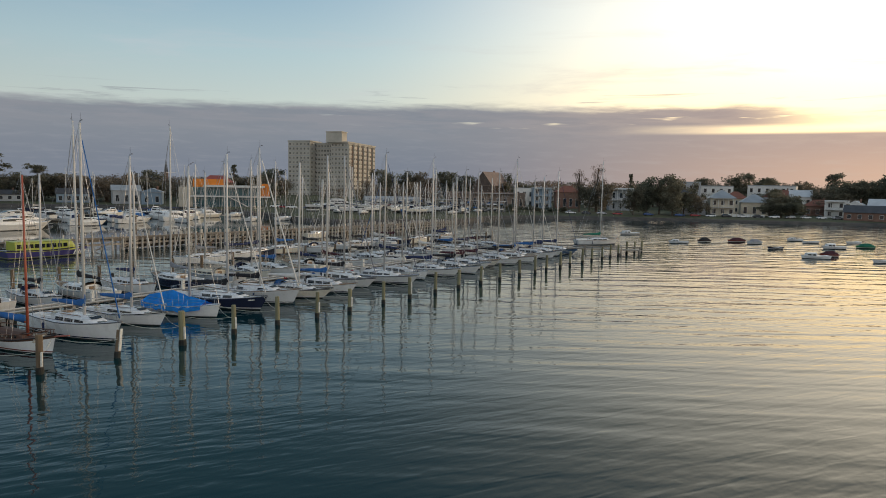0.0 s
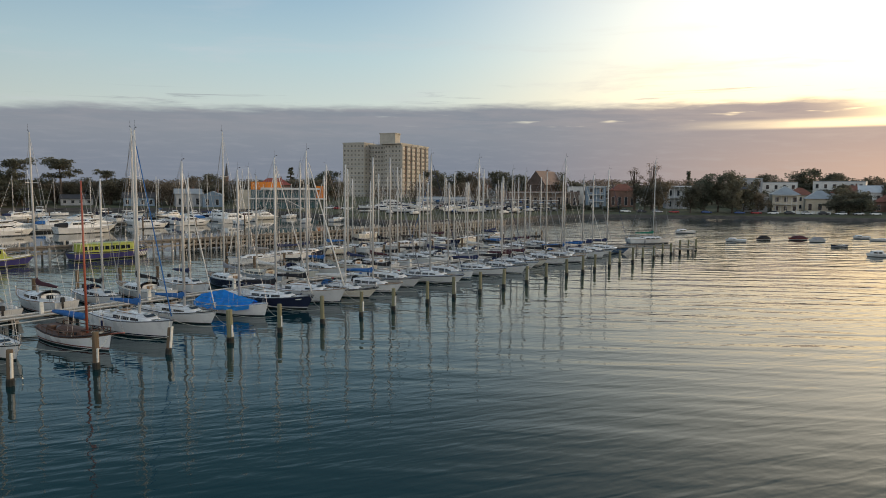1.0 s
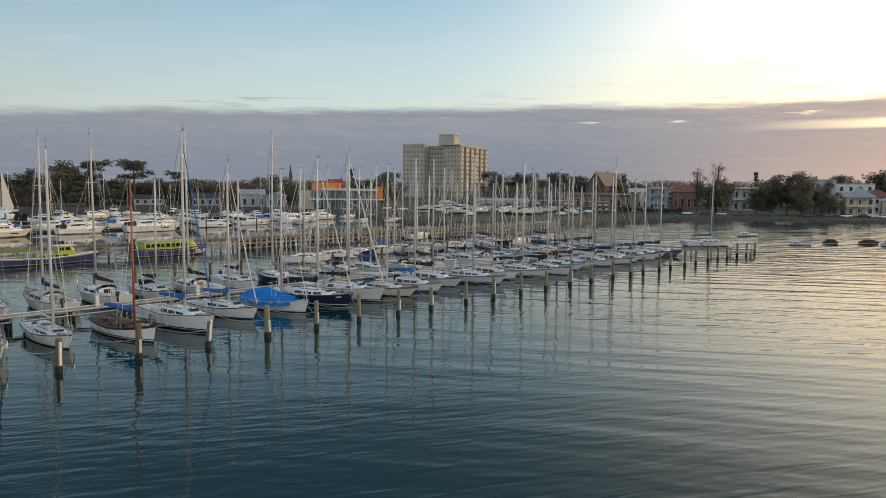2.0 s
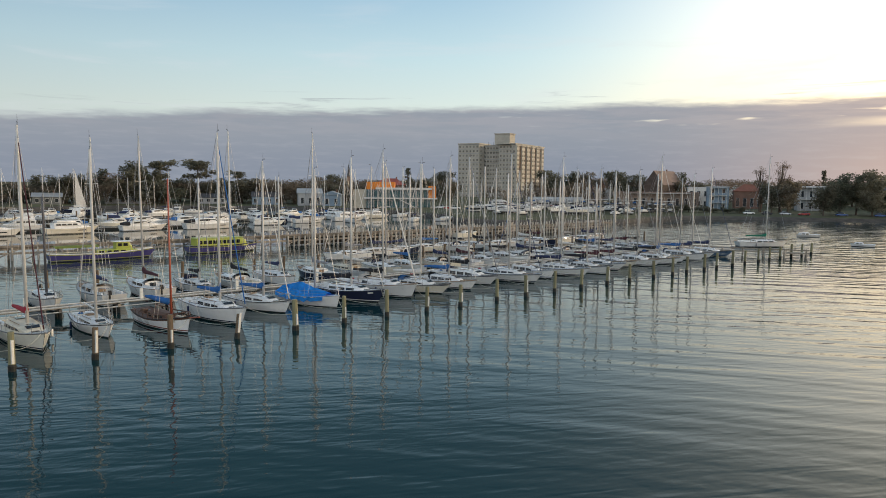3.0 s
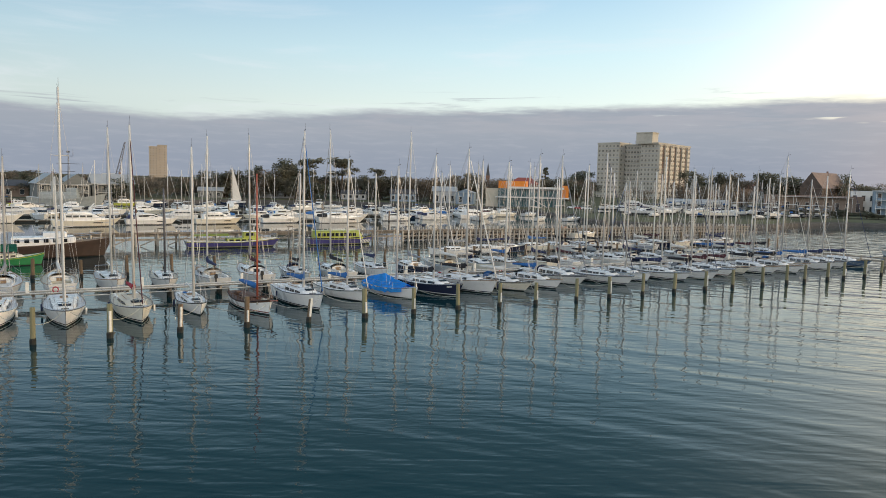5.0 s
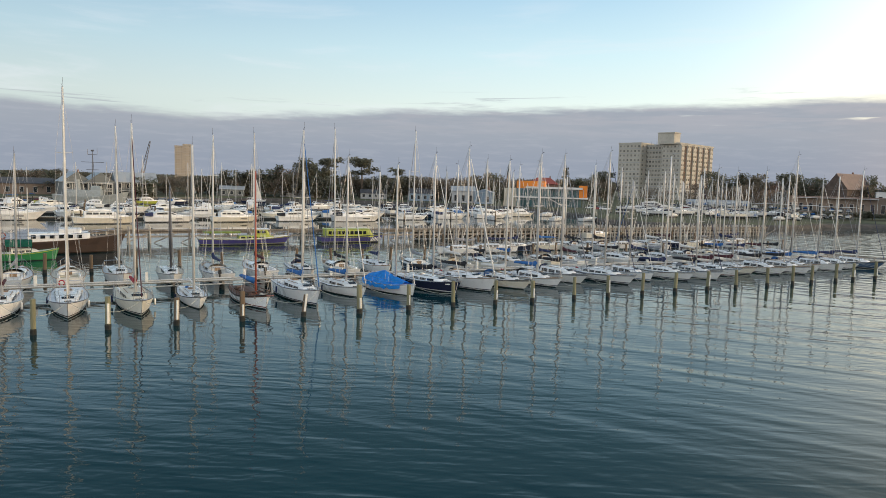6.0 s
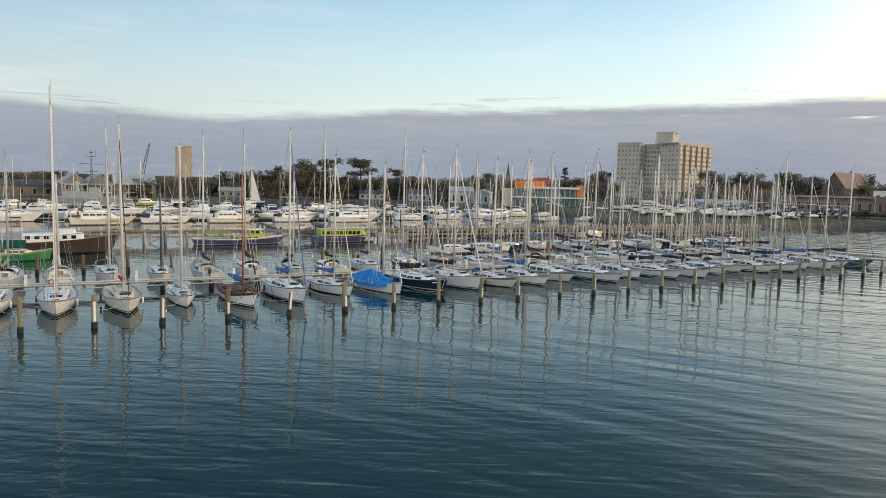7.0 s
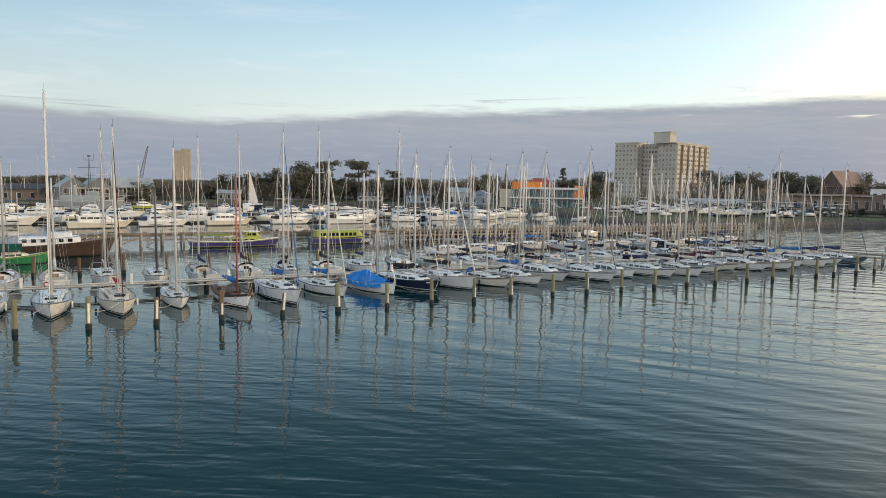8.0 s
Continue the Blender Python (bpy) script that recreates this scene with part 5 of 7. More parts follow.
# ---- old brown work ship ----
ship = thing("work_ship", dock_pose(-27.5, 57.5, 0, 0), "old rust brown steel ship with a white wheelhouse", "ship")
st = hull_only(ship, 24.0, 6.0, 1.75, GEL["brown"], GEL["brown"], DECK["teak"], rake=0.05, stern=0.8, rise=1.0, full=3.0)
bm = bmesh.new()
block(bm, [(-0.6, 2.0, 1.5, 2.95), (6.8, 1.8, 1.6, 3.05), (7.2, 1.7, 1.6, 2.85)])
house = part("deckhouse", bm, GEL["white"], ship, "white deckhouse with small square windows")
for s in (1, -1):
    for i in range(6):
        bm = bmesh.new()
        box(bm, 0.6, 0.06, 0.5, 0.1 + 1.15 * i, s * (1.97 - 0.03 * i), 2.25)
        part("window", bm, GLASS, house)
bm = bmesh.new()
block(bm, [(3.2, 1.4, 2.9, 3.6), (5.9, 1.4, 2.9, 3.6), (6.1, 1.3, 2.9, 3.5)])
part("wheelhouse", bm, GEL["white"], ship)
bm = bmesh.new()
tube(bm, [(-5.5, 0, 2.3), (-5.5, 0, 11.0)], 0.13, 0.08, 7)
tube(bm, [(-5.4, 0, 4.2), (-9.4, 0, 8.6)], 0.08, 0.06, 6)
part("derrick", bm, ALLOY_DARK, ship)
bm = bmesh.new()
for s in (1, -1):
    tube(bm, [(x, s * deck_at(st, x)[0] * 0.96, deck_at(st, x)[1] + 0.85) for x in (-11, -8, -4, 0, 4, 8, 10.5)], 0.04, segs=4)
    for x in (-11, -8, -4, 0, 4, 8, 10.5):
        wd, zd = deck_at(st, x)
        tube(bm, [(x, s * wd * 0.96, zd), (x, s * wd * 0.96, zd + 0.85)], 0.035, segs=4)
part("guard_rail", bm, STEEL, ship)
bm = bmesh.new()
tube(bm, [(-3.6 + 0.42 * math.cos(a), -2.16, 2.7 + 0.42 * math.sin(a)) for a in (2 * math.pi * k / 12 for k in range(13))], 0.09, segs=6)
part("lifebuoy", bm, GEL["red"], ship)

# green motor sailer
gb = thing("green_motor_boat", dock_pose(-28.6, 48.5, 0, 4), "bright green hulled boat with dark green cover", "motor boat")
st = hull_only(gb, 9.0, 2.9, 1.0, GEL["green"], GEL["green"], DECK["cream"], rake=0.05, stern=0.8, rise=0.6, full=2.6, sheer=GEL["yellow"])
cabin_trunk(gb, st, -1.0, 2.2, 1.8, 0.55, GEL["cream"], 3)
bm = bmesh.new()
rings(bm, [[Vector((x, y * 1.2, z)) for y, z in ((1, 1.9), (0.6, 2.5), (0, 2.75), (-0.6, 2.5), (-1, 1.9))] for x in (-1.6, 1.4)], closed=False, cap=False)
bmesh.ops.solidify(bm, geom=bm.faces[:], thickness=0.03)
for x in (-1.5, 1.3):
    for s in (1, -1):
        tube(bm, [(x, s * 1.15, 0.95), (x, s * 1.15, 1.95)], 0.03, segs=4)
part("canopy", bm, CANVAS["green"], gb)
bm = bmesh.new()
tube(bm, [(1.0, 0, 1.4), (1.0, 0, 9.5)], 0.07, 0.05, 6)
part("mast", bm, ALLOY_WHITE, gb)


# ---- grey museum ship ----
GREY_AT = (-112.0, 246.0)
nav = thing("grey_museum_ship", pose(*GREY_AT, 0, 0, 0, 14), "pale grey steel museum ship with a lattice mast", "ship")
st = hull_only(nav, 26.0, 6.4, 3.0, GEL["shipgrey"], GEL["shipgrey"], DECK["grey"], rake=0.08, stern=0.75, rise=2.2, full=2.8)
bm = bmesh.new()
block(bm, [(-9, 2.4, 3.0, 5.4), (3.5, 2.4, 3.0, 5.4)])
part("deckhouse", bm, GEL["shipgrey"], nav)
bm = bmesh.new()
block(bm, [(0, 1.6, 5.3, 7.0), (3.2, 1.8, 5.3, 7.0)])
part("bridge", bm, GEL["shipgrey"], nav)
bm = bmesh.new()
for s in ((0.5, 0.5), (-0.5, 0.5), (0, -0.6)):
    tube(bm, [(0.5 + s[0], s[1], 7.8), (0.5, 0, 20.0)], 0.12, 0.06, 5)
for z, reach in ((13.0, 2.0), (15.8, 3.6), (18.6, 1.4)):
    tube(bm, [(0.5 - reach, -reach * 0.4, z), (0.5 + reach, reach * 0.4, z)], 0.08, segs=4)
box(bm, 0.9, 0.9, 0.6, 0.5, 0, 19.8)
tube(bm, [(-1.2, 0, 18.6), (-1.2, 0, 20.6)], 0.06, segs=4)
tube(bm, [(2.1, 0, 18.6), (2.1, 0, 21.0)], 0.06, segs=4)
part("lattice_mast", bm, ALLOY_DARK, nav)
bm = bmesh.new()
tube(bm, [(-4.5, 0, 5.4), (-4.9, 0, 9.2)], 0.9, 0.8, 10)
part("funnel", bm, GEL["shipgrey"], nav)


# ---- old wharf before the boat club ----
wharf = thing("timber_wharf", pose(-112, 262, 0, 0, 0, 40), "dark old timber wharf with a rail before the boat club", "wharf")
bm = bmesh.new()
box(bm, 74, 5.0, 0.4, 0, 0, 1.5)
part("deck", bm, TIMBER_DARK, wharf)
for k in range(19):
    bm = bmesh.new()
    tube(bm, [(-36 + 4 * k, -2.3, -1.2), (-36 + 4 * k, -2.3, 2.7)], 0.2, 0.17, 7)
    part("pile", bm, TIMBER_DARK, wharf)
for z in (2.1, 2.5):
    bm = bmesh.new()
    box(bm, 73, 0.1, 0.12, 0, -2.3, z)
    part("rail", bm, TIMBER, wharf)
for k, (hull, cov) in enumerate((("yellow", "maroon"), ("red", None), ("cream", "grey"), ("yellow", None), ("navy", "blue"))):
    p = wharf.matrix_world @ Vector((-24 + 12 * k, -6.5, 0))
    cruiser(0, 0, 9.0 + (k % 2), 0, "fly" if k % 2 else "sport", hull, "navy", cov or "white", f"{hull} work boat lying at the old wharf", m=pose(p.x, p.y, 0, 0, 0, 40 + random.uniform(-5, 5)), group="work boats at the wharf", name="work_boat", near=False)


# ---- far sailing boats: simple rigs among the cruisers ----
def far_yacht(x, y, turn, L, top, label="white sloop among the cruisers of the far marina", ashore=0.0, sail=False):
    f = thing("far_yacht", pose(x, y, ashore, 0, 0, turn), label, "sailing yacht", "yachts in the far marina")
    st = build_hull(f, L, 0.31 * L, 1.0, random.choice((GEL["white"], GEL["white"], GEL["cream"], GEL["navy"])), GEL["blue"], DECK["white"], rail=False)
    cabin_trunk(f, st, -L * 0.17, L * 0.27, L * 0.2, 0.42, GEL["white"], 1)
    rig(f, st, L * 0.07, 1.4, top, L * 0.38, CANVAS[random.choice(COVERS)], random.choice((ALLOY, ALLOY_WHITE)), 0, CANVAS["white"], trim=False)
    if sail:
        bm = bmesh.new()
        rings(bm, [[Vector((L * 0.02, 0.05, 2.4)), Vector((L * 0.02, -0.05, top * 0.95)), Vector((-L * 0.34, 0.1, 2.4))], [Vector((L * 0.02, 0.09, 2.4)), Vector((L * 0.02, -0.01, top * 0.95)), Vector((-L * 0.34, 0.14, 2.4))]])
        part("mainsail", bm, CANVAS["white"], f, "hoisted white mainsail")
    return f


far_yacht(-66.5, 300.0, 200, 11.0, 18.0, "white yacht with its white mainsail hoisted", sail=True)
for i in range(34):
    a = radians(122 - 1.45 * i + random.uniform(-0.5, 0.5))
    d = random.uniform(215, 345)
    far_yacht(18 + d * math.cos(a), -10 + d * math.sin(a), random.uniform(0, 360), random.uniform(8, 11), random.uniform(12.5, 18))


# ---- small boats on moorings off the park ----
def dinghy(x, y, turn, L, hull, deck="white", cabin=0.0, label="", cover=None):
    L *= 0.86
    d = thing("moored_dinghy", pose(x, y, 0, 0, 0, turn), label, "small boat", "small boats on swing moorings")
    st = build_hull(d, L, 0.36 * L, 0.42 + 0.02 * L, GEL[hull], GEL["white"], DECK[deck], rake=0.06, stern=0.85, rise=0.2, full=2.6, cockpit=(0.1, 0.55), rail=False)
    if cabin:
        cabin_trunk(d, st, -L * 0.02, L * 0.36, L * 0.26, cabin, GEL["white"], 2, front=0.3)
    if cover:
        bm = bmesh.new()
        rings(bm, [[Vector((x2, yy * deck_at(st, x2)[0], z)) for yy, z in ((1.03, 0.42), (0.5, 0.42 + h), (-0.5, 0.42 + h), (-1.03, 0.42))] for x2, h in ((-L * 0.45, 0.35), (-L * 0.2, 0.75), (L * 0.1, 0.7), (L * 0.36, 0.2))])
        part("boat_cover", bm, CANVAS[cover], d)
    return d


dinghy(134.1, 112.0, 150, 5.4, "white", cabin=0.35, label="white half-cabin dinghy on a mooring")
dinghy(144.1, 113.1, 170, 4.4, "brown", cover="black", label="small dark dinghy under a black cover")
dinghy(153.1, 110.9, 165, 5.6, "red", cover="maroon", label="dull red boat under a maroon cover")
dinghy(153.0, 105.6, 170, 5.0, "grey", label="small grey open dinghy", cover="grey")
dinghy(142.8, 92.6, 175, 5.0, "navy", label="dark open dinghy on a mooring")
dinghy(171.0, 103.0, 160, 5.2, "white", label="white open dinghy on a mooring")
dinghy(174.3, 109.6, 165, 5.4, "white", cabin=0.35, label="white cabin dinghy on a mooring")
dinghy(131.5, 75.8, 150, 6.4, "white", cabin=0.6, label="white cabin boat with dark stripe on a mooring", cover=None)
dinghy(138.5, 77.5, 150, 4.2, "red", cover="maroon", label="small red covered dinghy on a mooring")
dinghy(159.4, 89.6, 160, 6.6, "white", cabin=0.7, label="white cabin cruiser on a mooring")
dinghy(181.9, 98.5, 165, 5.0, "white", label="slim white open dinghy on a mooring")
dinghy(145.0, 140.0, 175, 7.4, "white", cabin=0.6, label="white half-cabin motor boat lying off the park")
dinghy(136.5, 66.0, 160, 5.0, "white", label="white open dinghy on a mooring")
dinghy(169.5, 88.4, 150, 5.0, "green", label="small green boat on a mooring", cover="green")


# ---- land ----
GRASS = material("dull_park_grass", (0.065, 0.072, 0.030), 0.95, vary=0.35, scale=0.08, fine_scale=0.9, stain=(0.085, 0.066, 0.04), stain_amount=0.6, bump=0.6)
ROCK = material("dark_shore_rock", (0.07, 0.06, 0.05), 0.9, vary=0.4, scale=0.4, fine_scale=3.0, bump=1.0)
EYE0 = Vector((15.0, -8.0, 0))
SHORE = [(900, -120), (600, -20), (430, 60), (345, 120), (300, 156), (269, 176), (236, 206), (214, 217), (193, 228), (174, 232), (160, 228), (148, 222), (128, 205), (104, 200), (84, 200), (72, 214), (74, 244), (66, 284), (48, 318), (20, 345), (-30, 352), (-75, 345), (-100, 300), (-108, 272), (-126, 258), (-175, 232), (-240, 180), (-330, 110), (-600, 0), (-1200, -200)]
STEPS = [(-4, -1.5), (0, -0.2), (2.5, 0.9), (5, 1.3), (12, 1.7), (30, 2.0), (70, 2.6), (150, 4.0), (320, 7.0), (700, 10.0), (1500, 14.0), (3300, 16.0)]


def inland(p, d, z=0.0):
    p = Vector((p[0], p[1], 0))
    return p + (p - EYE0).normalized() * d + Vector((0, 0, z))


bm = bmesh.new()
cols = [[bm.verts.new(inland(p, d, z)) for d, z in STEPS] for p in SHORE]
for a, b in zip(cols, cols[1:]):
    for j in range(len(STEPS) - 1):
        bm.faces.new((a[j], a[j + 1], b[j + 1], b[j])).material_index = 1 if j < 3 else 0
tagged(part("ground", bm, [GRASS, ROCK]), "low grassy shore with a dark rocky edge", "ground", kind="structure")


def ground_z(x, y):
    """Height of the land at a place."""
    p = Vector((x, y, 0)) - EYE0
    a = math.atan2(p.y, p.x)
    best = 1.5
    for q, r in zip(SHORE, SHORE[1:]):
        q, r = Vector((*q, 0)) - EYE0, Vector((*r, 0)) - EYE0
        aq, ar = math.atan2(q.y, q.x), math.atan2(r.y, r.x)
        if min(aq, ar) <= a <= max(aq, ar):
            k = (a - aq) / (ar - aq) if ar != aq else 0
            d = p.length - (q.length + k * (r.length - q.length))
            for (d0, z0), (d1, z1) in zip(STEPS, STEPS[1:]):
                if d0 <= d <= d1:
                    best = z0 + (z1 - z0) * (d - d0) / (d1 - d0)
            break
    return best


# ---- trees ----


def leaf_material(name, col):
    m = bpy.data.materials.new(name)
    m.use_nodes = True
    t = Tree(m.node_tree)
    at = t.node("ShaderNodeTexCoord").outputs["Object"]
    shade = t.mix(t.smooth(t.noise(at, 0.35, 4.0), 0.3, 0.7), tuple(c * 0.65 for c in col), tuple(c * 1.3 for c in col))
    pick = t.node("ShaderNodeNewGeometry").outputs["Random Per Island"]
    shade = t.mix(1.0, shade, t.ramp(pick, [(0.0, (0.72,) * 3), (1.0, (1.2,) * 3)]), "MULTIPLY")
    tree_pick = t.node("ShaderNodeObjectInfo").outputs["Random"]
    shade = t.mix(1.0, shade, t.ramp(tree_pick, [(0.0, (0.8, 0.85, 0.8)), (1.0, (1.2, 1.1, 1.0))]), "MULTIPLY")
    flat = t.node("ShaderNodeBsdfDiffuse", {"Color": shade})
    thin = t.node("ShaderNodeBsdfTranslucent", {"Color": shade})
    both = t.node("ShaderNodeMixShader", {0: 0.5, 1: flat.outputs[0], 2: thin.outputs[0]})
    t.node("ShaderNodeOutputMaterial", {"Surface": both.outputs[0]})
    return m


LEAF = {
    "dark": leaf_material("dark_green_foliage", (0.19, 0.19, 0.15)),
    "olive": leaf_material("olive_foliage", (0.22, 0.20, 0.16)),
    "brown": leaf_material("wintry_brown_twigs", (0.25, 0.20, 0.165)),
}
BARK = material("grey_brown_bark", (0.11, 0.085, 0.065), 0.9, vary=0.3, bump=0.6)


def leaf_quad(verts, faces, p, size, rng):
    n = Vector((rng.gauss(0, 1), rng.gauss(0, 1), rng.gauss(0, 1) + 0.4)).normalized()
    a = n.orthogonal().normalized()
    a.rotate(Matrix.Rotation(rng.uniform(0, 6.28), 3, n))
    b = n.cross(a)
    i = len(verts)
    for s, t in ((-1, -0.6), (1, -0.5), (0.8, 0.6), (-0.7, 0.7)):
        verts.append(p + a * (s * size) + b * (t * size))
    faces.append((i, i + 1, i + 2, i + 3))


def tree(kind, high, wide, leaf, seed, label):
    rng = random.Random(seed)
    t = thing("tree", Matrix(), label, "tree", "trees behind the marina")
    bm = bmesh.new()
    trunk_top = high * (0.45 if kind == "broad" else 0.75 if kind == "umbrella" else 0.9)
    tube(bm, [(0, 0, -1.0), (rng.uniform(-0.3, 0.3), rng.uniform(-0.3, 0.3), trunk_top * 0.5), (rng.uniform(-0.4, 0.4), rng.uniform(-0.4, 0.4), trunk_top)], 0.028 * high, 0.010 * high, 7)
    tips = []
    if kind in ("broad", "umbrella"):
        lobes = []
        for i in range(8 if kind == "broad" else 10):
            a = i * 2.4 + rng.uniform(-0.5, 0.5)
            if kind == "broad":
                z, r = rng.uniform(0.26, 0.78), rng.uniform(0.10, 0.32) * wide
                lobes.append((Vector((math.cos(a) * r, math.sin(a) * r, z * high)), rng.uniform(0.20, 0.30) * wide, rng.uniform(0.17, 0.24) * high))
            else:
                z, r = rng.uniform(0.58, 0.93), rng.uniform(0.10, 0.44) * wide
                lobes.append((Vector((math.cos(a) * r, math.sin(a) * r, z * high)), rng.uniform(0.20, 0.30) * wide, rng.uniform(0.05, 0.09) * high))
        for c, rw, rh in lobes:
            for i in range(15):
                d = Vector((rng.gauss(0, 1), rng.gauss(0, 1), rng.gauss(0, 1))).normalized() * rng.uniform(0.45, 1.0)
                tips.append((c + Vector((d.x * rw, d.y * rw, d.z * rh)), 0.085 * wide, 20 if leaf == "brown" else 40 if kind == "broad" else 20))
    elif kind == "cone":
        for i in range(36):
            z = rng.uniform(0.12, 1.0)
            a, r = rng.uniform(0, 6.28), wide / 2 * (1.03 - z) * rng.uniform(0.3, 1.0)
            tips.append((Vector((math.cos(a) * r, math.sin(a) * r, z * high)), wide * 0.10, 60))
    elif kind == "bare":
        for i in range(60):
            z = rng.uniform(0.25, 1.0)
            a, r = rng.uniform(0, 6.28), wide / 2 * math.sin(math.pi * min(0.93, z * 0.85)) * rng.uniform(0.2, 1.0)
            tips.append((Vector((math.cos(a) * r, math.sin(a) * r, z * high)), wide * 0.11, 34))
    for p, s, n in tips[:: 1 if kind == "bare" else 7]:
        base = Vector((p.x * 0.1, p.y * 0.1, p.z * (0.55 if kind != "umbrella" else 0.9)))
        tube(bm, [base, base.lerp(p, 0.55) + Vector((0, 0, -0.02 * high)), p], 0.005 * high, 0.002 * high, 4)
    part("trunk", bm, BARK, t)
    verts, faces = [], []
    for p, s, n in tips:
        flat = 0.45 if kind == "umbrella" else 0.8
        for j in range(n):
            o = Vector((rng.uniform(-1, 1), rng.uniform(-1, 1), rng.uniform(-1, 1) * flat)) * s
            leaf_quad(verts, faces, p + o, rng.uniform(0.15, 0.33) * (0.45 if kind == "bare" else 0.7 if leaf == "brown" else 0.9) * (high / 14) ** 0.5, rng)
    squeeze = high / max(v.z for v in verts)
    for v in verts:
        v.z *= squeeze
    mesh = bpy.data.meshes.new("crown")
    mesh.from_pydata(verts, [], faces)
    mesh.materials.append(LEAF[leaf])
    crown = new("crown", mesh)
    crown.parent = t
    return t


KINDS = {
    "broad_a": tree("broad", 14, 13, "dark", 1, "dark green broad tree with a dense rounded crown"),
    "broad_b": tree("broad", 13, 11, "olive", 2, "olive green broad tree with an uneven crown"),
    "broad_c": tree("broad", 11, 12, "brown", 3, "wintry brown tree with a twiggy crown"),
    "broad_d": tree("broad", 12, 10, "dark", 4, "dark evergreen tree with a ragged crown"),
    "pine": tree("umbrella", 20, 13, "dark", 5, "tall dark pine with a flat layered crown"),
    "cone": tree("cone", 18, 8, "dark", 6, "dark conical pine standing among others"),
    "bare": tree("bare", 18, 7, "brown", 7, "tall upright bare poplar"),
}
used = set()


def plant(kind, x, y, high, widen=1.0):
    base = KINDS[kind]
    k = high / {"broad_a": 14, "broad_b": 13, "broad_c": 11, "broad_d": 12, "pine": 20, "cone": 18, "bare": 18}[kind]
    m = pose(x, y, ground_z(x, y), 0, 0, random.uniform(0, 360)) @ Matrix.Diagonal((k * widen * 1.3, k * widen * 1.3, k, 1))
    if kind in used:
        copy_thing(base, m @ Matrix.Diagonal((*(1 / v for v in base.scale), 1)))
    else:
        base.matrix_world = m
        used.add(kind)


woods = []


def grow(kind, x, y, high, widen=1.0):
    """Notes a tree of the far woods, which are one sheet of crowns."""
    k = high / {"broad_a": 14, "broad_b": 13, "broad_c": 11, "broad_d": 12}[kind]
    woods.append((kind, pose(x, y, ground_z(x, y), 0, 0, random.uniform(0, 360)) @ Matrix.Diagonal((k * widen * 1.3, k * widen * 1.3, k, 1))))


def join_woods(name, label):
    verts, loops, slots, count = [], [], [], 0
    for kind, m in woods:
        for i, child in enumerate(("trunk", "crown")):
            mesh = next(c for c in KINDS[kind].children if c.name.split(".")[0] == child).data
            co = np.empty(len(mesh.vertices) * 3)
            mesh.vertices.foreach_get("co", co)
            mat = np.array(m)
            verts.append(co.reshape(-1, 3) @ mat[:3, :3].T + mat[:3, 3])
            for p in mesh.polygons:
                loops.append(tuple(v + count for v in p.vertices))
                slots.append(0 if i == 0 else {"broad_a": 1, "broad_b": 2, "broad_c": 3, "broad_d": 1}[kind])
            count += len(mesh.vertices)
    mesh = bpy.data.meshes.new(name)
    mesh.from_pydata(np.concatenate(verts).tolist(), [], loops)
    for m in (BARK, LEAF["dark"], LEAF["olive"], LEAF["brown"]):
        mesh.materials.append(m)
    mesh.polygons.foreach_set("material_index", slots)
    tagged(new(name, mesh), label, "woodland", kind="stuff")
    woods.clear()


def polar(a, d):
    return EYE0.x + d * math.cos(radians(a)), EYE0.y + d * math.sin(radians(a))


# trees behind the inner marina: a domed group and two tall pines over a low wintry belt
for kind, x, y, top, wd in (
    ("broad_a", -59, 371, 22.1, 0.9), ("broad_d", -52, 377, 24.0, 0.9), ("pine", -45, 376, 25.0, 0.8), ("pine", -27, 381, 25.7, 0.95), ("pine", -7, 388, 20.2, 0.7),
    ("broad_d", -79, 366, 19.5, 1.1), ("broad_b", -87, 364, 16.8, 1.2), ("broad_a", -108, 282, 11.3, 1.2), ("broad_c", -66, 372, 18.0, 1.2), ("broad_d", -100, 372, 16.0, 1.4),
    ("cone", 106, 480, 25.5, 1.1), ("broad_a", 53, 466, 20.4, 1.0), ("broad_d", 117, 458, 20.7, 1.1), ("broad_a", 124, 456, 23.4, 0.9), ("broad_b", 44, 467, 18.4, 1.2), ("broad_d", 133, 452, 20.0, 1.1),
    ("broad_a", 167, 360, 22.7, 0.9), ("broad_d", 175, 357, 21.8, 0.9), ("broad_b", 181, 354, 21.6, 0.9), ("broad_a", 200, 345, 22.3, 0.9), ("broad_d", 205, 343, 21.0, 0.9), ("broad_a", 209, 341, 20.5, 0.9), ("broad_d", 229, 331, 22.0, 0.8),
    ("broad_c", 186, 350, 18.0, 1.2), ("broad_c", 192, 352, 17.5, 1.2), ("broad_c", 216, 338, 18.0, 1.2), ("broad_c", 222, 330, 18.5, 1.1), ("broad_c", 160, 366, 16.0, 1.1),
):
    plant(kind, x, y, top - ground_z(x, y), wd)
for i in range(86):
    a = 76.0 + i * 0.60 + random.uniform(-0.4, 0.4)
    d = random.uniform(375, 425) if a < 108 else random.uniform(335, 400)
    grow(random.choice(("broad_c", "broad_b", "broad_c", "broad_c", "broad_d")), *polar(a, d), random.uniform(10.0, 14.0) if a < 104 else random.uniform(8.0, 10.6), random.uniform(1.2, 1.7))
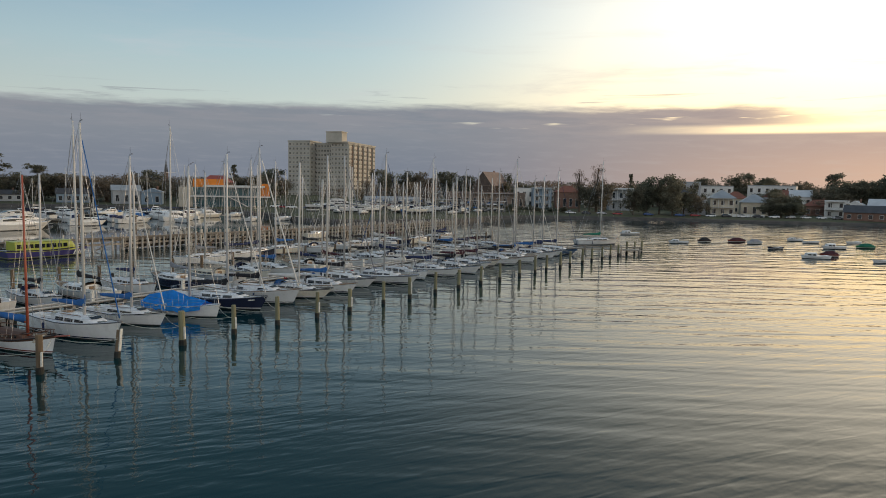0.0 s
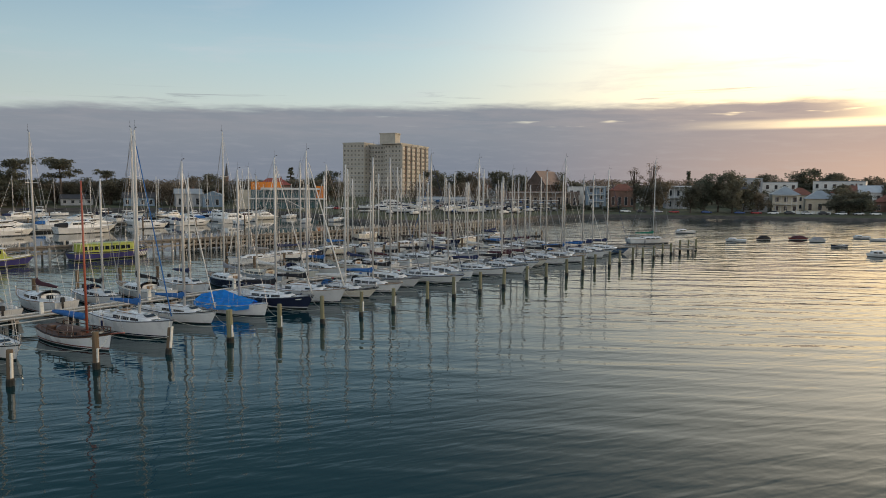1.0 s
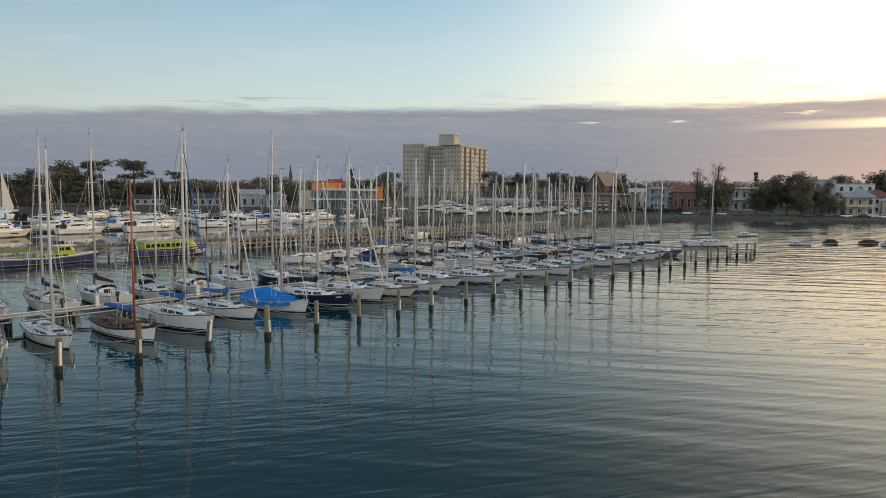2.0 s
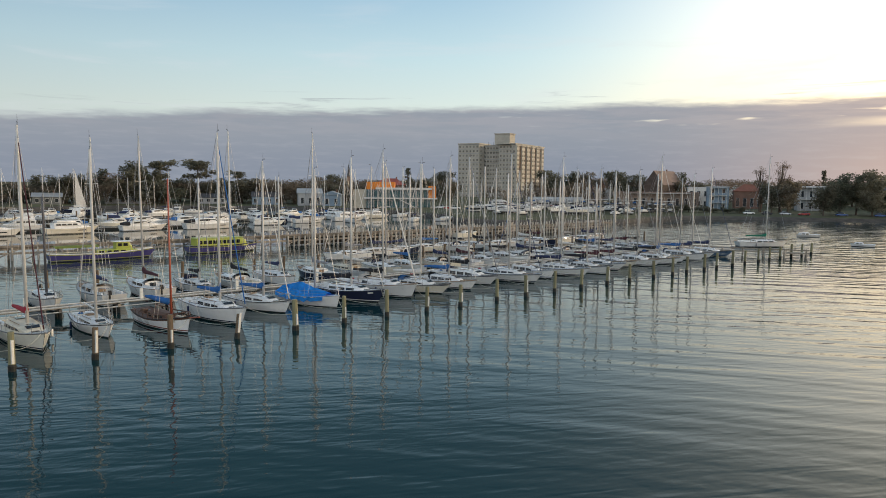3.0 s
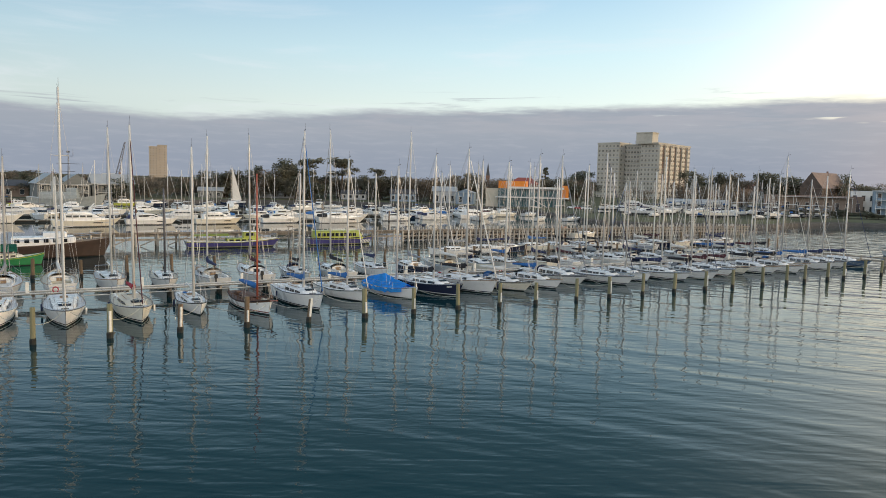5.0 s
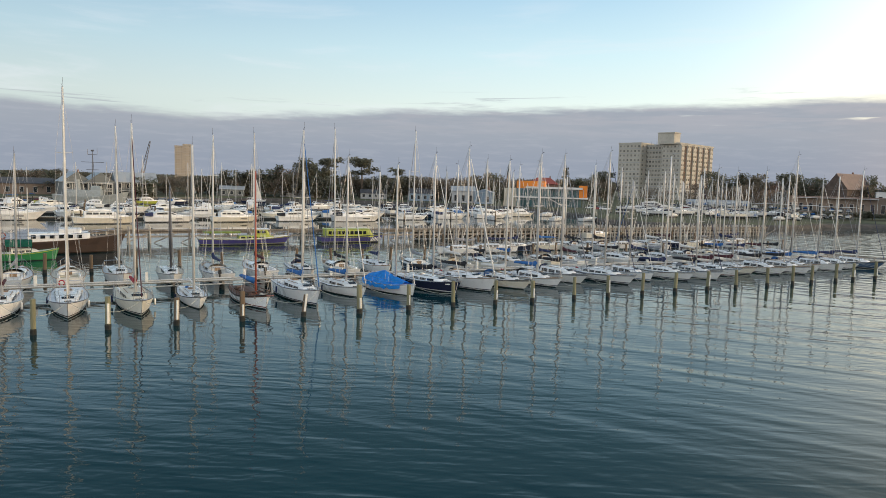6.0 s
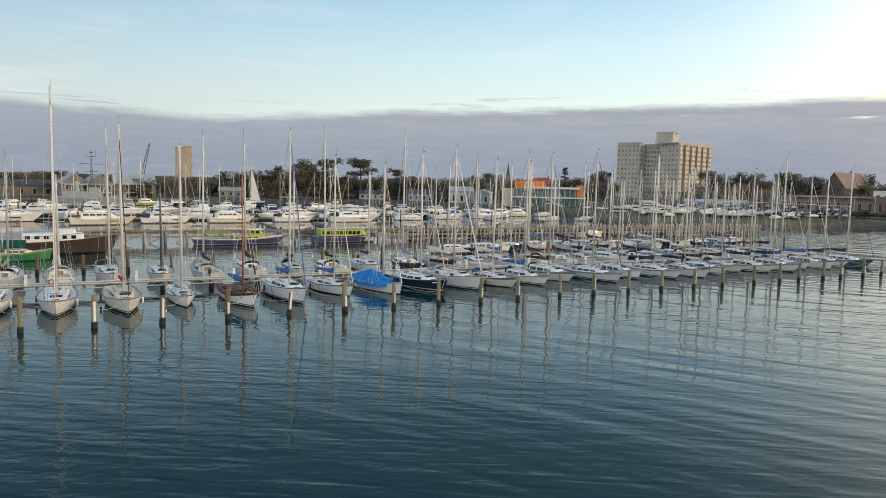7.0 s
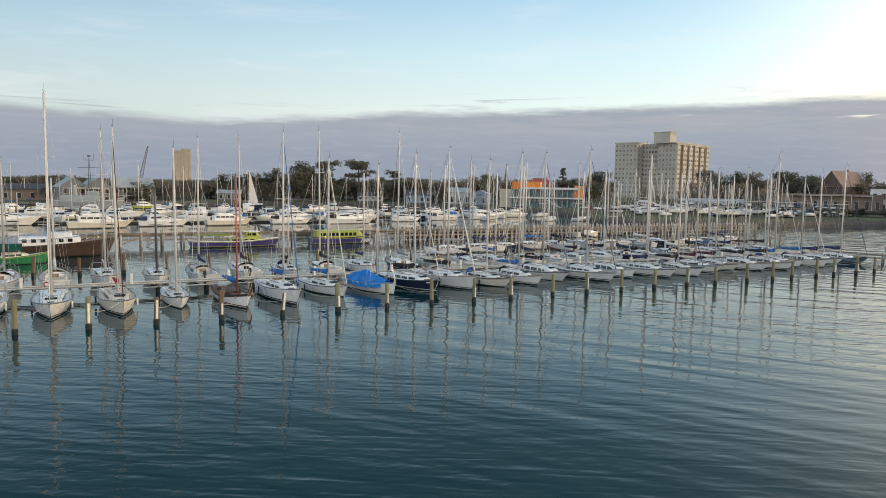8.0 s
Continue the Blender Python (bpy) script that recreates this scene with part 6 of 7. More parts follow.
for i in range(30):
    grow(random.choice(("broad_c", "broad_b", "broad_d", "broad_c")), *polar(76 + i * 1.7 + random.uniform(-0.8, 0.8), random.uniform(440, 560)), random.uniform(9, 12.5) if i < 16 else random.uniform(6.5, 9.0), 1.9)
join_woods("winter_woodland", "brown wintry belt of trees behind the inner marina")
for a, d, h, k in ((65.8, 352, 12.0, "broad_c"), (64.2, 372, 9.5, "broad_c"), (71.4, 400, 7, "broad_c"), (69.6, 390, 7.5, "broad_c"), (68.2, 385, 8, "broad_c"), (72.6, 395, 8, "broad_c"), (67.0, 380, 9, "broad_c")):
    plant(k, *polar(a, d), h, 1.1)
# poplars and the park trees by the moorings
plant("bare", 230, 252, 23.0, 0.9)
plant("bare", 223, 256, 20.5, 0.9)
plant("broad_b", 230, 247, 15.5, 0.7)
plant("broad_b", 224, 250, 13.0, 0.75)
for kind, x, y, top, wd in (
    ("broad_b", 230, 227, 15.2, 0.72), ("broad_a", 239, 228, 19.8, 0.68), ("broad_d", 249, 230, 21.4, 0.68), ("broad_a", 247, 220, 20.5, 0.65), ("broad_d", 254, 220, 17.3, 0.72), ("broad_b", 260, 218, 12.5, 1.1),
    ("broad_d", 285, 198, 10.4, 1.2), ("broad_a", 290, 196, 13.8, 1.1), ("broad_d", 290, 190, 12.2, 1.2),
    ("broad_b", 337, 205, 16.0, 1.0), ("broad_a", 346, 206, 20.6, 0.9), ("broad_d", 347, 201, 19.5, 1.0), ("broad_a", 351, 197, 20.7, 0.9), ("broad_d", 357, 196, 23.3, 0.9), ("broad_a", 356, 190, 21.9, 1.0), ("broad_d", 359, 184, 21.9, 1.0), ("pine", 354, 212, 24.6, 0.55), ("broad_c", 339, 213, 13.5, 1.1), ("broad_a", 340, 236, 16.0, 0.8), ("broad_d", 305, 246, 14.5, 0.8), ("broad_b", 349, 226, 15.0, 0.8), ("broad_d", 283, 236, 12.5, 0.7), ("broad_a", 312, 208, 9.5, 0.8), ("broad_d", 306, 216, 10.0, 0.7), ("broad_d", 318, 180, 9.0, 0.7), ("broad_a", 318, 240, 13.0, 1.0), ("broad_d", 322, 233, 12.0, 1.0), ("cone", 269, 270, 22.0, 0.7),
    ("broad_d", 358, 306, 19.6, 1.2), ("broad_a", 366, 305, 22.7, 0.9), ("broad_b", 374, 303, 20.0, 1.1), ("broad_d", 379, 297, 23.0, 1.0), ("broad_a", 387, 296, 26.4, 0.9), ("broad_d", 387, 287, 22.8, 1.0), ("broad_a", 392, 280, 23.3, 0.9), ("broad_d", 401, 276, 23.5, 0.9), ("broad_b", 401, 268, 21.3, 1.0), ("broad_d", 405, 262, 20.4, 1.1), ("broad_c", 408, 257, 19.4, 1.2), ("broad_c", 415, 245, 19.0, 1.2),
    ("broad_c", 292, 302, 18.0, 1.2), ("broad_d", 304, 305, 19.0, 1.1), ("broad_c", 295, 313, 18.1, 1.2), ("broad_b", 283, 310, 16.9, 1.2), ("broad_d", 337, 300, 21.2, 1.1), ("broad_c", 325, 305, 18.0, 1.2), ("broad_c", 268, 316, 16.0, 1.3), ("broad_c", 255, 322, 16.5, 1.3), ("broad_b", 243, 326, 17.0, 1.2),
):
    plant(kind, x, y, top - ground_z(x, y), wd)
# garden and street trees between the houses
for i in range(44):
    a = 27 + i * 0.52 + random.uniform(-0.25, 0.25)
    grow(random.choice(("broad_b", "broad_d", "broad_c", "broad_a")), *polar(a, random.uniform(372, 398) if i % 3 else random.uniform(405, 430)), random.uniform(5.5, 9.0) if i % 3 else random.uniform(9, 12), random.uniform(0.9, 1.3))
for i in range(40):
    grow(random.choice(("broad_c", "broad_b", "broad_d", "broad_d", "broad_c")), *polar(14 + i * 1.32 + random.uniform(-0.5, 0.5), random.uniform(500, 580)), random.uniform(11, 15), random.uniform(1.3, 1.8))
join_woods("suburban_woodland", "green and brown garden trees among the suburban houses")
for i in range(9):
    plant("broad_d", 170 + 4.6 * i + random.uniform(-1, 1), 262 - 1.6 * i + random.uniform(-2, 2), random.uniform(2.6, 3.6), 2.2)


# ---- buildings ----
RENDERED = {
    "white": material("white_render", (0.66, 0.65, 0.62), 0.8, vary=0.08, scale=0.3, stain=(0.45, 0.42, 0.38), stain_amount=0.4),
    "cream": material("cream_render", (0.52, 0.46, 0.36), 0.8, vary=0.1, scale=0.3, stain=(0.36, 0.3, 0.24), stain_amount=0.4),
    "grey": material("grey_render", (0.36, 0.37, 0.38), 0.8, vary=0.1, scale=0.3, stain=(0.25, 0.24, 0.23), stain_amount=0.4),
    "brick": material("red_brown_brick", (0.20, 0.115, 0.085), 0.85, vary=0.2, scale=0.4, fine_scale=9),
    "blue": material("blue_grey_cladding", (0.20, 0.27, 0.34), 0.6, vary=0.1, scale=0.3),
    "orange": material("orange_cladding", (0.72, 0.22, 0.02), 0.5, vary=0.08, scale=0.3),
    "concrete": material("pale_tower_concrete", (0.47, 0.435, 0.37), 0.85, vary=0.1, scale=0.12, fine_scale=1.5, stain=(0.30, 0.27, 0.22), stain_amount=0.5),
    "slate": material("grey_green_weatherboard", (0.15, 0.16, 0.155), 0.8, vary=0.12, scale=0.3, stretch=(0.3, 0.3, 4)),
    "tan": material("tan_tower_render", (0.40, 0.335, 0.265), 0.85, vary=0.1, scale=0.12, stain=(0.3, 0.25, 0.2), stain_amount=0.4),
    "stone": material("dark_brown_stone", (0.11, 0.08, 0.065), 0.9, vary=0.25, scale=0.5, fine_scale=5),
    "buff": material("buff_brick", (0.22, 0.165, 0.13), 0.85, vary=0.12, scale=0.4, fine_scale=6),
    "teal": material("teal_glazed_front", (0.10, 0.17, 0.18), 0.2, vary=0.2, scale=0.3),
}
ROOFS = {
    "tile": material("terracotta_roof_tiles", (0.22, 0.085, 0.055), 0.8, vary=0.2, scale=0.6, fine_scale=6),
    "grey": material("grey_metal_roof", (0.34, 0.36, 0.37), 0.5, 0.2, vary=0.12, scale=0.3),
    "pale": material("pale_metal_roof", (0.58, 0.58, 0.57), 0.5, 0.2, vary=0.1, scale=0.3),
    "dark": material("dark_slate_roof", (0.07, 0.07, 0.075), 0.7, vary=0.2, scale=0.5),
    "tan": material("tan_slate_roof", (0.23, 0.165, 0.135), 0.8, vary=0.15, scale=0.5),
    "red": material("red_metal_roof", (0.27, 0.065, 0.045), 0.6, vary=0.12, scale=0.3),
}
TEAL_PANE = material("pale_teal_glass", (0.06, 0.14, 0.155), 0.12, vary=0.3, scale=0.5)
CURTAINED = material("curtained_window_pane", (0.22, 0.21, 0.19), 0.25, vary=0.3, scale=0.5, per_object=0.5)
PANE = material("window_pane", (0.03, 0.038, 0.045), 0.12, vary=0.3, scale=0.5)


def window_on(parent, x, y, z, w, h, turn, name="window", frame_mat=None, glass=None):
    bm = bmesh.new()
    m = pose(x, y, z, 0, 0, turn)
    for dx, dz, sx, sz in ((-w / 2, 0, 0.08, h), (w / 2, 0, 0.08, h), (0, -0.08, w + 0.08, 0.08), (0, h, w + 0.08, 0.08)):
        box(bm, sx, 0.10, sz, dx, 0, dz, m)
    box(bm, w, 0.05, h, 0, 0, 0, m, index=1)
    part(name, bm, [frame_mat or RENDERED["white"], glass or PANE], parent)


def house(x, y, turn, W, D, H, wall="white", roof="tile", shape="hip", storeys=2, label="", verandah=False, pitch=0.36, name="house", panes=6):
    z = ground_z(x, y) - 0.3
    h = thing(name, pose(x, y, z, 0, 0, turn), label, "house", "houses along the shore")
    bm = bmesh.new()
    box(bm, W, D, H + 0.3)
    part("wall", bm, RENDERED[wall], h)
    bm = bmesh.new()
    o, top, rise = 0.5, H + 0.3, min(W, D) * pitch
    if shape == "flat":
        box(bm, W + 0.3, D + 0.3, 0.45, 0, 0, top)
    else:
        e = [bm.verts.new(p) for p in ((-W / 2 - o, -D / 2 - o, top), (W / 2 + o, -D / 2 - o, top), (W / 2 + o, D / 2 + o, top), (-W / 2 - o, D / 2 + o, top))]
        f = [bm.verts.new(v.co + Vector((0, 0, 0.18))) for v in e]
        inset = (D / 2 if shape == "hip" else 0) * 0.9
        if W >= D:
            r = [bm.verts.new((-W / 2 - o * (shape != "hip") + inset, 0, top + rise)), bm.verts.new((W / 2 + o * (shape != "hip") - inset, 0, top + rise))]
            quads = ((f[0], f[1], r[1], r[0]), (f[2], f[3], r[0], r[1]), (f[1], f[2], r[1]), (f[3], f[0], r[0]))
        else:
            inset = (W / 2 if shape == "hip" else 0) * 0.9
            r = [bm.verts.new((0, -D / 2 - o * (shape != "hip") + inset, top + rise)), bm.verts.new((0, D / 2 + o * (shape != "hip") - inset, top + rise))]
            quads = ((f[1], f[2], r[1], r[0]), (f[3], f[0], r[0], r[1]), (f[0], f[1], r[0]), (f[2], f[3], r[1]))
        for i, q in enumerate(quads):
            bm.faces.new(q).material_index = 1 if shape == "gable" and i > 1 else 0
        for i in range(4):
            bm.faces.new((e[i], e[(i + 1) % 4], f[(i + 1) % 4], f[i]))
        bm.faces.new(e[::-1])
    top_part = part("roof", bm, [ROOFS[roof], RENDERED[wall]], h)
    if shape != "flat" and random.random() < 0.7:
        bm = bmesh.new()
        box(bm, 0.7, 0.7, rise + 0.9, W * 0.22, D * 0.1, top)
        part("chimney", bm, RENDERED["brick"], top_part)
    sh = H / storeys
    for s in range(storeys):
        for side, length, off in ((-1, W, D / 2),):
            n = min(panes, max(2, int(length / 3.2)))
            for i in range(n):
                window_on(h, -length / 2 + length * (i + 0.5) / n, side * (off + 0.02), 0.3 + s * sh + 0.9, min(1.5, length / n * 0.55), sh * 0.5, 0)
    if verandah:
        for s in range(storeys):
            bm = bmesh.new()
            box(bm, W * 0.8, 2.0, 0.14, 0, -D / 2 - 1.0, 0.3 + (s + 1) * sh - 0.3)
            part("balcony", bm, RENDERED["white"], h)
        for i in range(5):
            bm = bmesh.new()
            box(bm, 0.16, 0.16, H, -W * 0.39 + W * 0.195 * i, -D / 2 - 1.9, 0.1)
            part("post", bm, RENDERED["white"], h)
    return h


def face(x, y):
    """A turn that sets a front towards the open water."""
    return math.degrees(math.atan2(EYE0.y - y, EYE0.x - x)) + 90


for x, y, dt, W, D, H, wall, roof, shape, st_n, ver, label in (
    (278, 219, 6, 11.0, 12, 8.0, "cream", "grey", "hip", 2, True, "two-storey pale house with front balconies and a grey hip roof"),
    (270, 228, 5, 9.5, 11, 6.6, "grey", "pale", "gable", 2, False, "grey house with a pale metal gable roof"),
    (326, 268, 4, 25, 14, 13.0, "white", "grey", "flat", 3, False, "long white flat-roofed apartment block"),
    (315, 271, 2, 10, 14, 15.0, "grey", "grey", "flat", 3, False, "grey stair block beside the white apartments"),
    (363, 254, -6, 25, 14, 13.6, "white", "grey", "flat", 3, False, "white flat-roofed apartment block behind trees"),
    (296, 215, 4, 12, 11, 6.0, "cream", "grey", "hip", 1, False, "single-storey cottage with a grey hip roof"),
    (329, 204, 0, 12, 9, 4.6, "brick", "tile", "hip", 1, False, "red brick cottage with a tiled roof"),
    (322, 190, -8, 9, 10, 7.6, "white", "pale", "flat", 2, True, "white two-storey house with a flat roof and balcony"),
    (327, 184, -8, 7, 11, 5.6, "white", "pale", "gable", 2, False, "white house wing with a pale gable roof"),
    (312, 166, -4, 24, 9, 3.4, "brick", "dark", "gable", 1, False, "long low dark brick building with a slate roof"),
    (334, 174, -4, 14, 10, 5.6, "cream", "pale", "gable", 1, False, "low cream building with a pale roof"),
    (350, 168, 0, 14, 10, 6.5, "brick", "tile", "hip", 2, False, "brick house with a tiled hip roof"),
    (336, 218, 0, 10, 10, 8.6, "white", "pale", "gable", 2, False, "white house with a pale steep roof behind the trees"),
    (259, 267, 8, 12, 9, 11.0, "grey", "pale", "flat", 2, True, "pavilion with white slabs and open balconies"),
    (219, 297, 4, 10, 9, 10.0, "white", "pale", "flat", 2, False, "small white flat-roofed house"),
    (218, 280, 4, 9.5, 9, 10.6, "blue", "grey", "flat", 3, True, "blue-grey apartment house with balconies"),
    (244, 292, 5, 13, 10, 8.4, "brick", "tile", "hip", 1, False, "red brick house with a terracotta roof"),
    (268, 292, 0, 18, 12, 6.5, "cream", "grey", "hip", 2, False, "cream house with a grey roof"),
    (300, 262, 0, 14, 11, 7.5, "cream", "dark", "hip", 2, False, "cream house with a dark slate roof"),
    (345, 236, 4, 16, 11, 8.0, "grey", "tile", "hip", 2, False, "grey house with a terracotta roof"),
    (304, 232, 4, 11, 10, 7.4, "cream", "tile", "hip", 2, False, "cream villa with a terracotta roof"),
):
    house(x, y, face(x, y) + dt, W, D, H, wall, roof, shape, st_n, label, ver)
for i in range(26):
    a = 24 + i * 1.75 + random.uniform(-0.5, 0.5)
    x, y = polar(a, random.uniform(430, 520))
    wall, roof = random.choice(("white", "cream", "brick", "grey")), random.choice(("tile", "grey", "pale", "dark"))
    house(x, y, face(x, y) + random.uniform(-30, 30), random.uniform(10, 18), random.uniform(9, 12), random.choice((4.5, 6.5, 7.0)), wall, roof, random.choice(("hip", "gable", "hip")), 2, f"{wall} suburban house with a {roof} roof", panes=2)

# pale garden wall before the houses, built of panels between piers
garden_wall = thing("garden_wall", pose(274.5, 203.5, ground_z(274.5, 203.5), 0, 0, math.degrees(math.atan2(-11, 13))), "long pale rendered garden wall with low piers", "wall")
for i in range(9):
    bm = bmesh.new()
    box(bm, 1.75, 0.18, 1.5 + 0.05 * (i % 2), -8.0 + 2.0 * i, 0, -0.3)
    part("panel", bm, RENDERED["white"], garden_wall)
    bm = bmesh.new()
    box(bm, 0.35, 0.35, 1.9, -9.0 + 2.0 * i, 0, -0.3)
    part("pier", bm, RENDERED["cream"], garden_wall)

# white gabled boat club on the left shore
for x, y, dt, W, D, H in ((-133, 272, 10, 10, 16, 6.2), (-125, 276, 10, 10, 16, 6.2), (-113, 284, 10, 16, 10, 6.6)):
    house(x, y, face(x, y) + dt, W, D, H, "slate", "grey", "gable", 2, "grey weatherboard boat club with gabled grey roofs and balconies", True, 0.42, "boat_club")
for x, y, W, D, H, wall, roof in ((-160, 285, 20, 12, 4.4, "buff", "dark"), (-60, 372, 22, 10, 3.5, "grey", "pale"), (-92, 352, 12, 9, 3.4, "slate", "grey"), (8, 368, 14, 12, 4.0, "blue", "dark"), (30, 356, 12, 12, 6.0, "grey", "grey"), (41, 346, 9, 12, 5.5, "blue", "grey"), (146, 306, 26, 10, 2.0, "grey", "grey"), (-20, 378, 14, 10, 3.0, "grey", "dark")):
    house(x, y, face(x, y) + random.uniform(-6, 6), W, D, H, wall, roof, "gable", 1, f"low {wall} boatyard shed with a {roof} roof", False, 0.22, "boat_shed", 4)

# ---- the orange and glass waterfront building ----
ob = thing("waterfront_building", pose(68, 316, ground_z(68, 316) - 0.3, 0, 0, face(68, 316) - 3) @ Matrix.Diagonal((1, 1, 1.17, 1)), "two-storey glazed waterfront building with orange cladding", "building")
for name, sx, sy, sz, x, y, z, mat in (("ground_floor", 30, 14, 3.8, 2, 0, 0, RENDERED["teal"]), ("upper_floor", 30, 14, 3.4, 2, 0.6, 4.1, RENDERED["teal"]), ("floor_slab", 34, 18, 0.5, 3, 0, 3.8, RENDERED["white"]), ("roof_slab", 26, 17, 0.8, 4.5, 0, 7.5, RENDERED["white"]), ("orange_block", 13, 12, 3.0, -6.5, 0, 7.5, RENDERED["orange"]), ("orange_tower", 3.6, 6, 5.0, 17.8, -4.5, 4.1, RENDERED["orange"]), ("service_wing", 8, 12, 7.4, -15, 1, 0, RENDERED["cream"])):
    bm = bmesh.new()
    box(bm, sx, sy, sz, x, y, z)
    part(name, bm, mat, ob)
for i in range(13):
    bm = bmesh.new()
    box(bm, 0.25, 0.3, 7.5, -12 + 2.5 * i, -8.0, 0)
    part("column", bm, RENDERED["grey"], ob)
    if i < 12:
        for z in (0.5, 4.6):
            window_on(ob, -10.9 + 2.25 * i, -7.06 if z < 2 else -6.46, z, 1.9, 2.5, 0, "glazing", RENDERED["grey"], TEAL_PANE)
bm = bmesh.new()
box(bm, 9.0, 0.2, 0.3, 0, 0, 0, pose(6, -8.6, 2.0, 0, 24, 0))
part("stair", bm, RENDERED["white"], ob)
house(74, 366, face(74, 366), 16, 10, 10.0, "brick", "red", "hip", 2, "brick building with a red roof", name="red_roofed_building")

# church with a steep gable and a far steeple
house(221, 332, face(221, 332) + 62, 22, 11.0, 10.5, "stone", "tan", "gable", 1, "dark stone church with a steep tan gabled roof", False, 0.72, "church")
house(197, 300, face(197, 300) + 6, 40, 8, 7.2, "buff", "tan", "flat", 1, "long buff brick hall with a shaded verandah before the church", True, name="hall", panes=10)
sp = thing("church_steeple", pose(74.6, 584, 8), "dark slender far church steeple", "steeple")
bm = bmesh.new()
box(bm, 3, 3, 12)
part("belfry", bm, RENDERED["brick"], sp)
bm = bmesh.new()
box(bm, 3, 3, 11, 0, 0, 12, taper=0.04)
part("spire", bm, ROOFS["dark"], sp)

# ---- the high-rise flats ----
def flats_block(parent, name, o, e1, e2, a, b, base, top, faces, floors=13, mat=None):
    """A wing of the flats: a long along e1, b along e2 from the corner o; faces: (which, windows a floor)."""
    p = [Vector((*(o + e1 * s * a + e2 * t * b), 0)) for s, t in ((0, 0), (1, 0), (1, 1), (0, 1))]
    bm = bmesh.new()
    lo, hi = [bm.verts.new(q + Vector((0, 0, base))) for q in p], [bm.verts.new(q + Vector((0, 0, top))) for q in p]
    for i in range(4):
        bm.faces.new((lo[i], hi[i], hi[(i + 1) % 4], lo[(i + 1) % 4]))
    bm.faces.new(hi)
    bmesh.ops.recalc_face_normals(bm, faces=bm.faces)
    wing = part(name, bm, mat or RENDERED["concrete"], parent)
    bm = bmesh.new()
    c = sum(p, Vector()) / 4
    rings(bm, [[c + (q - c) * 1.035 + Vector((0, 0, z)) for q in p] for z in (top, top + 0.8)])
    part("parapet", bm, mat or RENDERED["concrete"], wing)
    step = (top - base) / floors
    for f in range(floors):
        bm = bmesh.new()
        rings(bm, [[c + (q - c) * 1.008 + Vector((0, 0, z)) for q in p] for z in (base + f * step + step - 0.28, base + f * step + step - 0.06)])
        part("floor_band", bm, RENDERED["grey"], wing)
        for along, count, width in faces:
            q0, q1 = (p[0], p[1]) if along == 1 else (p[0], p[3])
            out = (e2 if along == 1 else e1) * -1
            for i in range(count):
                s = q0.lerp(q1, (i + 0.5) / count)
                d = (q1 - q0).normalized()
                bm = bmesh.new()
                m = Matrix.Translation((s.x + out.x * 0.03, s.y + out.y * 0.03, base + f * step + 0.75)) @ Matrix.Rotation(math.atan2(d.y, d.x), 4, "Z")
                box(bm, width, 0.14, 1.25, 0, 0, 0, m, index=1)
                box(bm, 0.07, 0.20, 1.25, 0, 0, 0, m)
                box(bm, width + 0.3, 0.22, 0.12, 0, 0, -0.12, m)
                part("window", bm, [RENDERED["concrete"], CURTAINED], wing)
    return wing, p


flats = thing("apartment_tower", Matrix(), "pale concrete high-rise flats with a raised lift tower", "apartment tower")
e1, e2 = Vector((-0.71, 0.704)), Vector((0.704, 0.71))
corner = Vector((165.6, 418.9))
TOP = 40.2
right_wing, pr = flats_block(flats, "right_wing", corner, e1, e2, 12.0, 47.0, 2.0, TOP, ((1, 5, 1.0),))
link, pl = flats_block(flats, "link_wing", corner + e1 * 12.0 + e2 * 7.0, e1, e2, 15.0, 12.0, 2.0, TOP - 0.4, ((1, 7, 1.3),))
left_wing, pf = flats_block(flats, "left_wing", corner + e1 * 26.5 - e2 * 1.0, e1, e2, 16.0, 16.0, 2.0, TOP + 0.6, ((1, 6, 1.1), (2, 3, 1.4)))
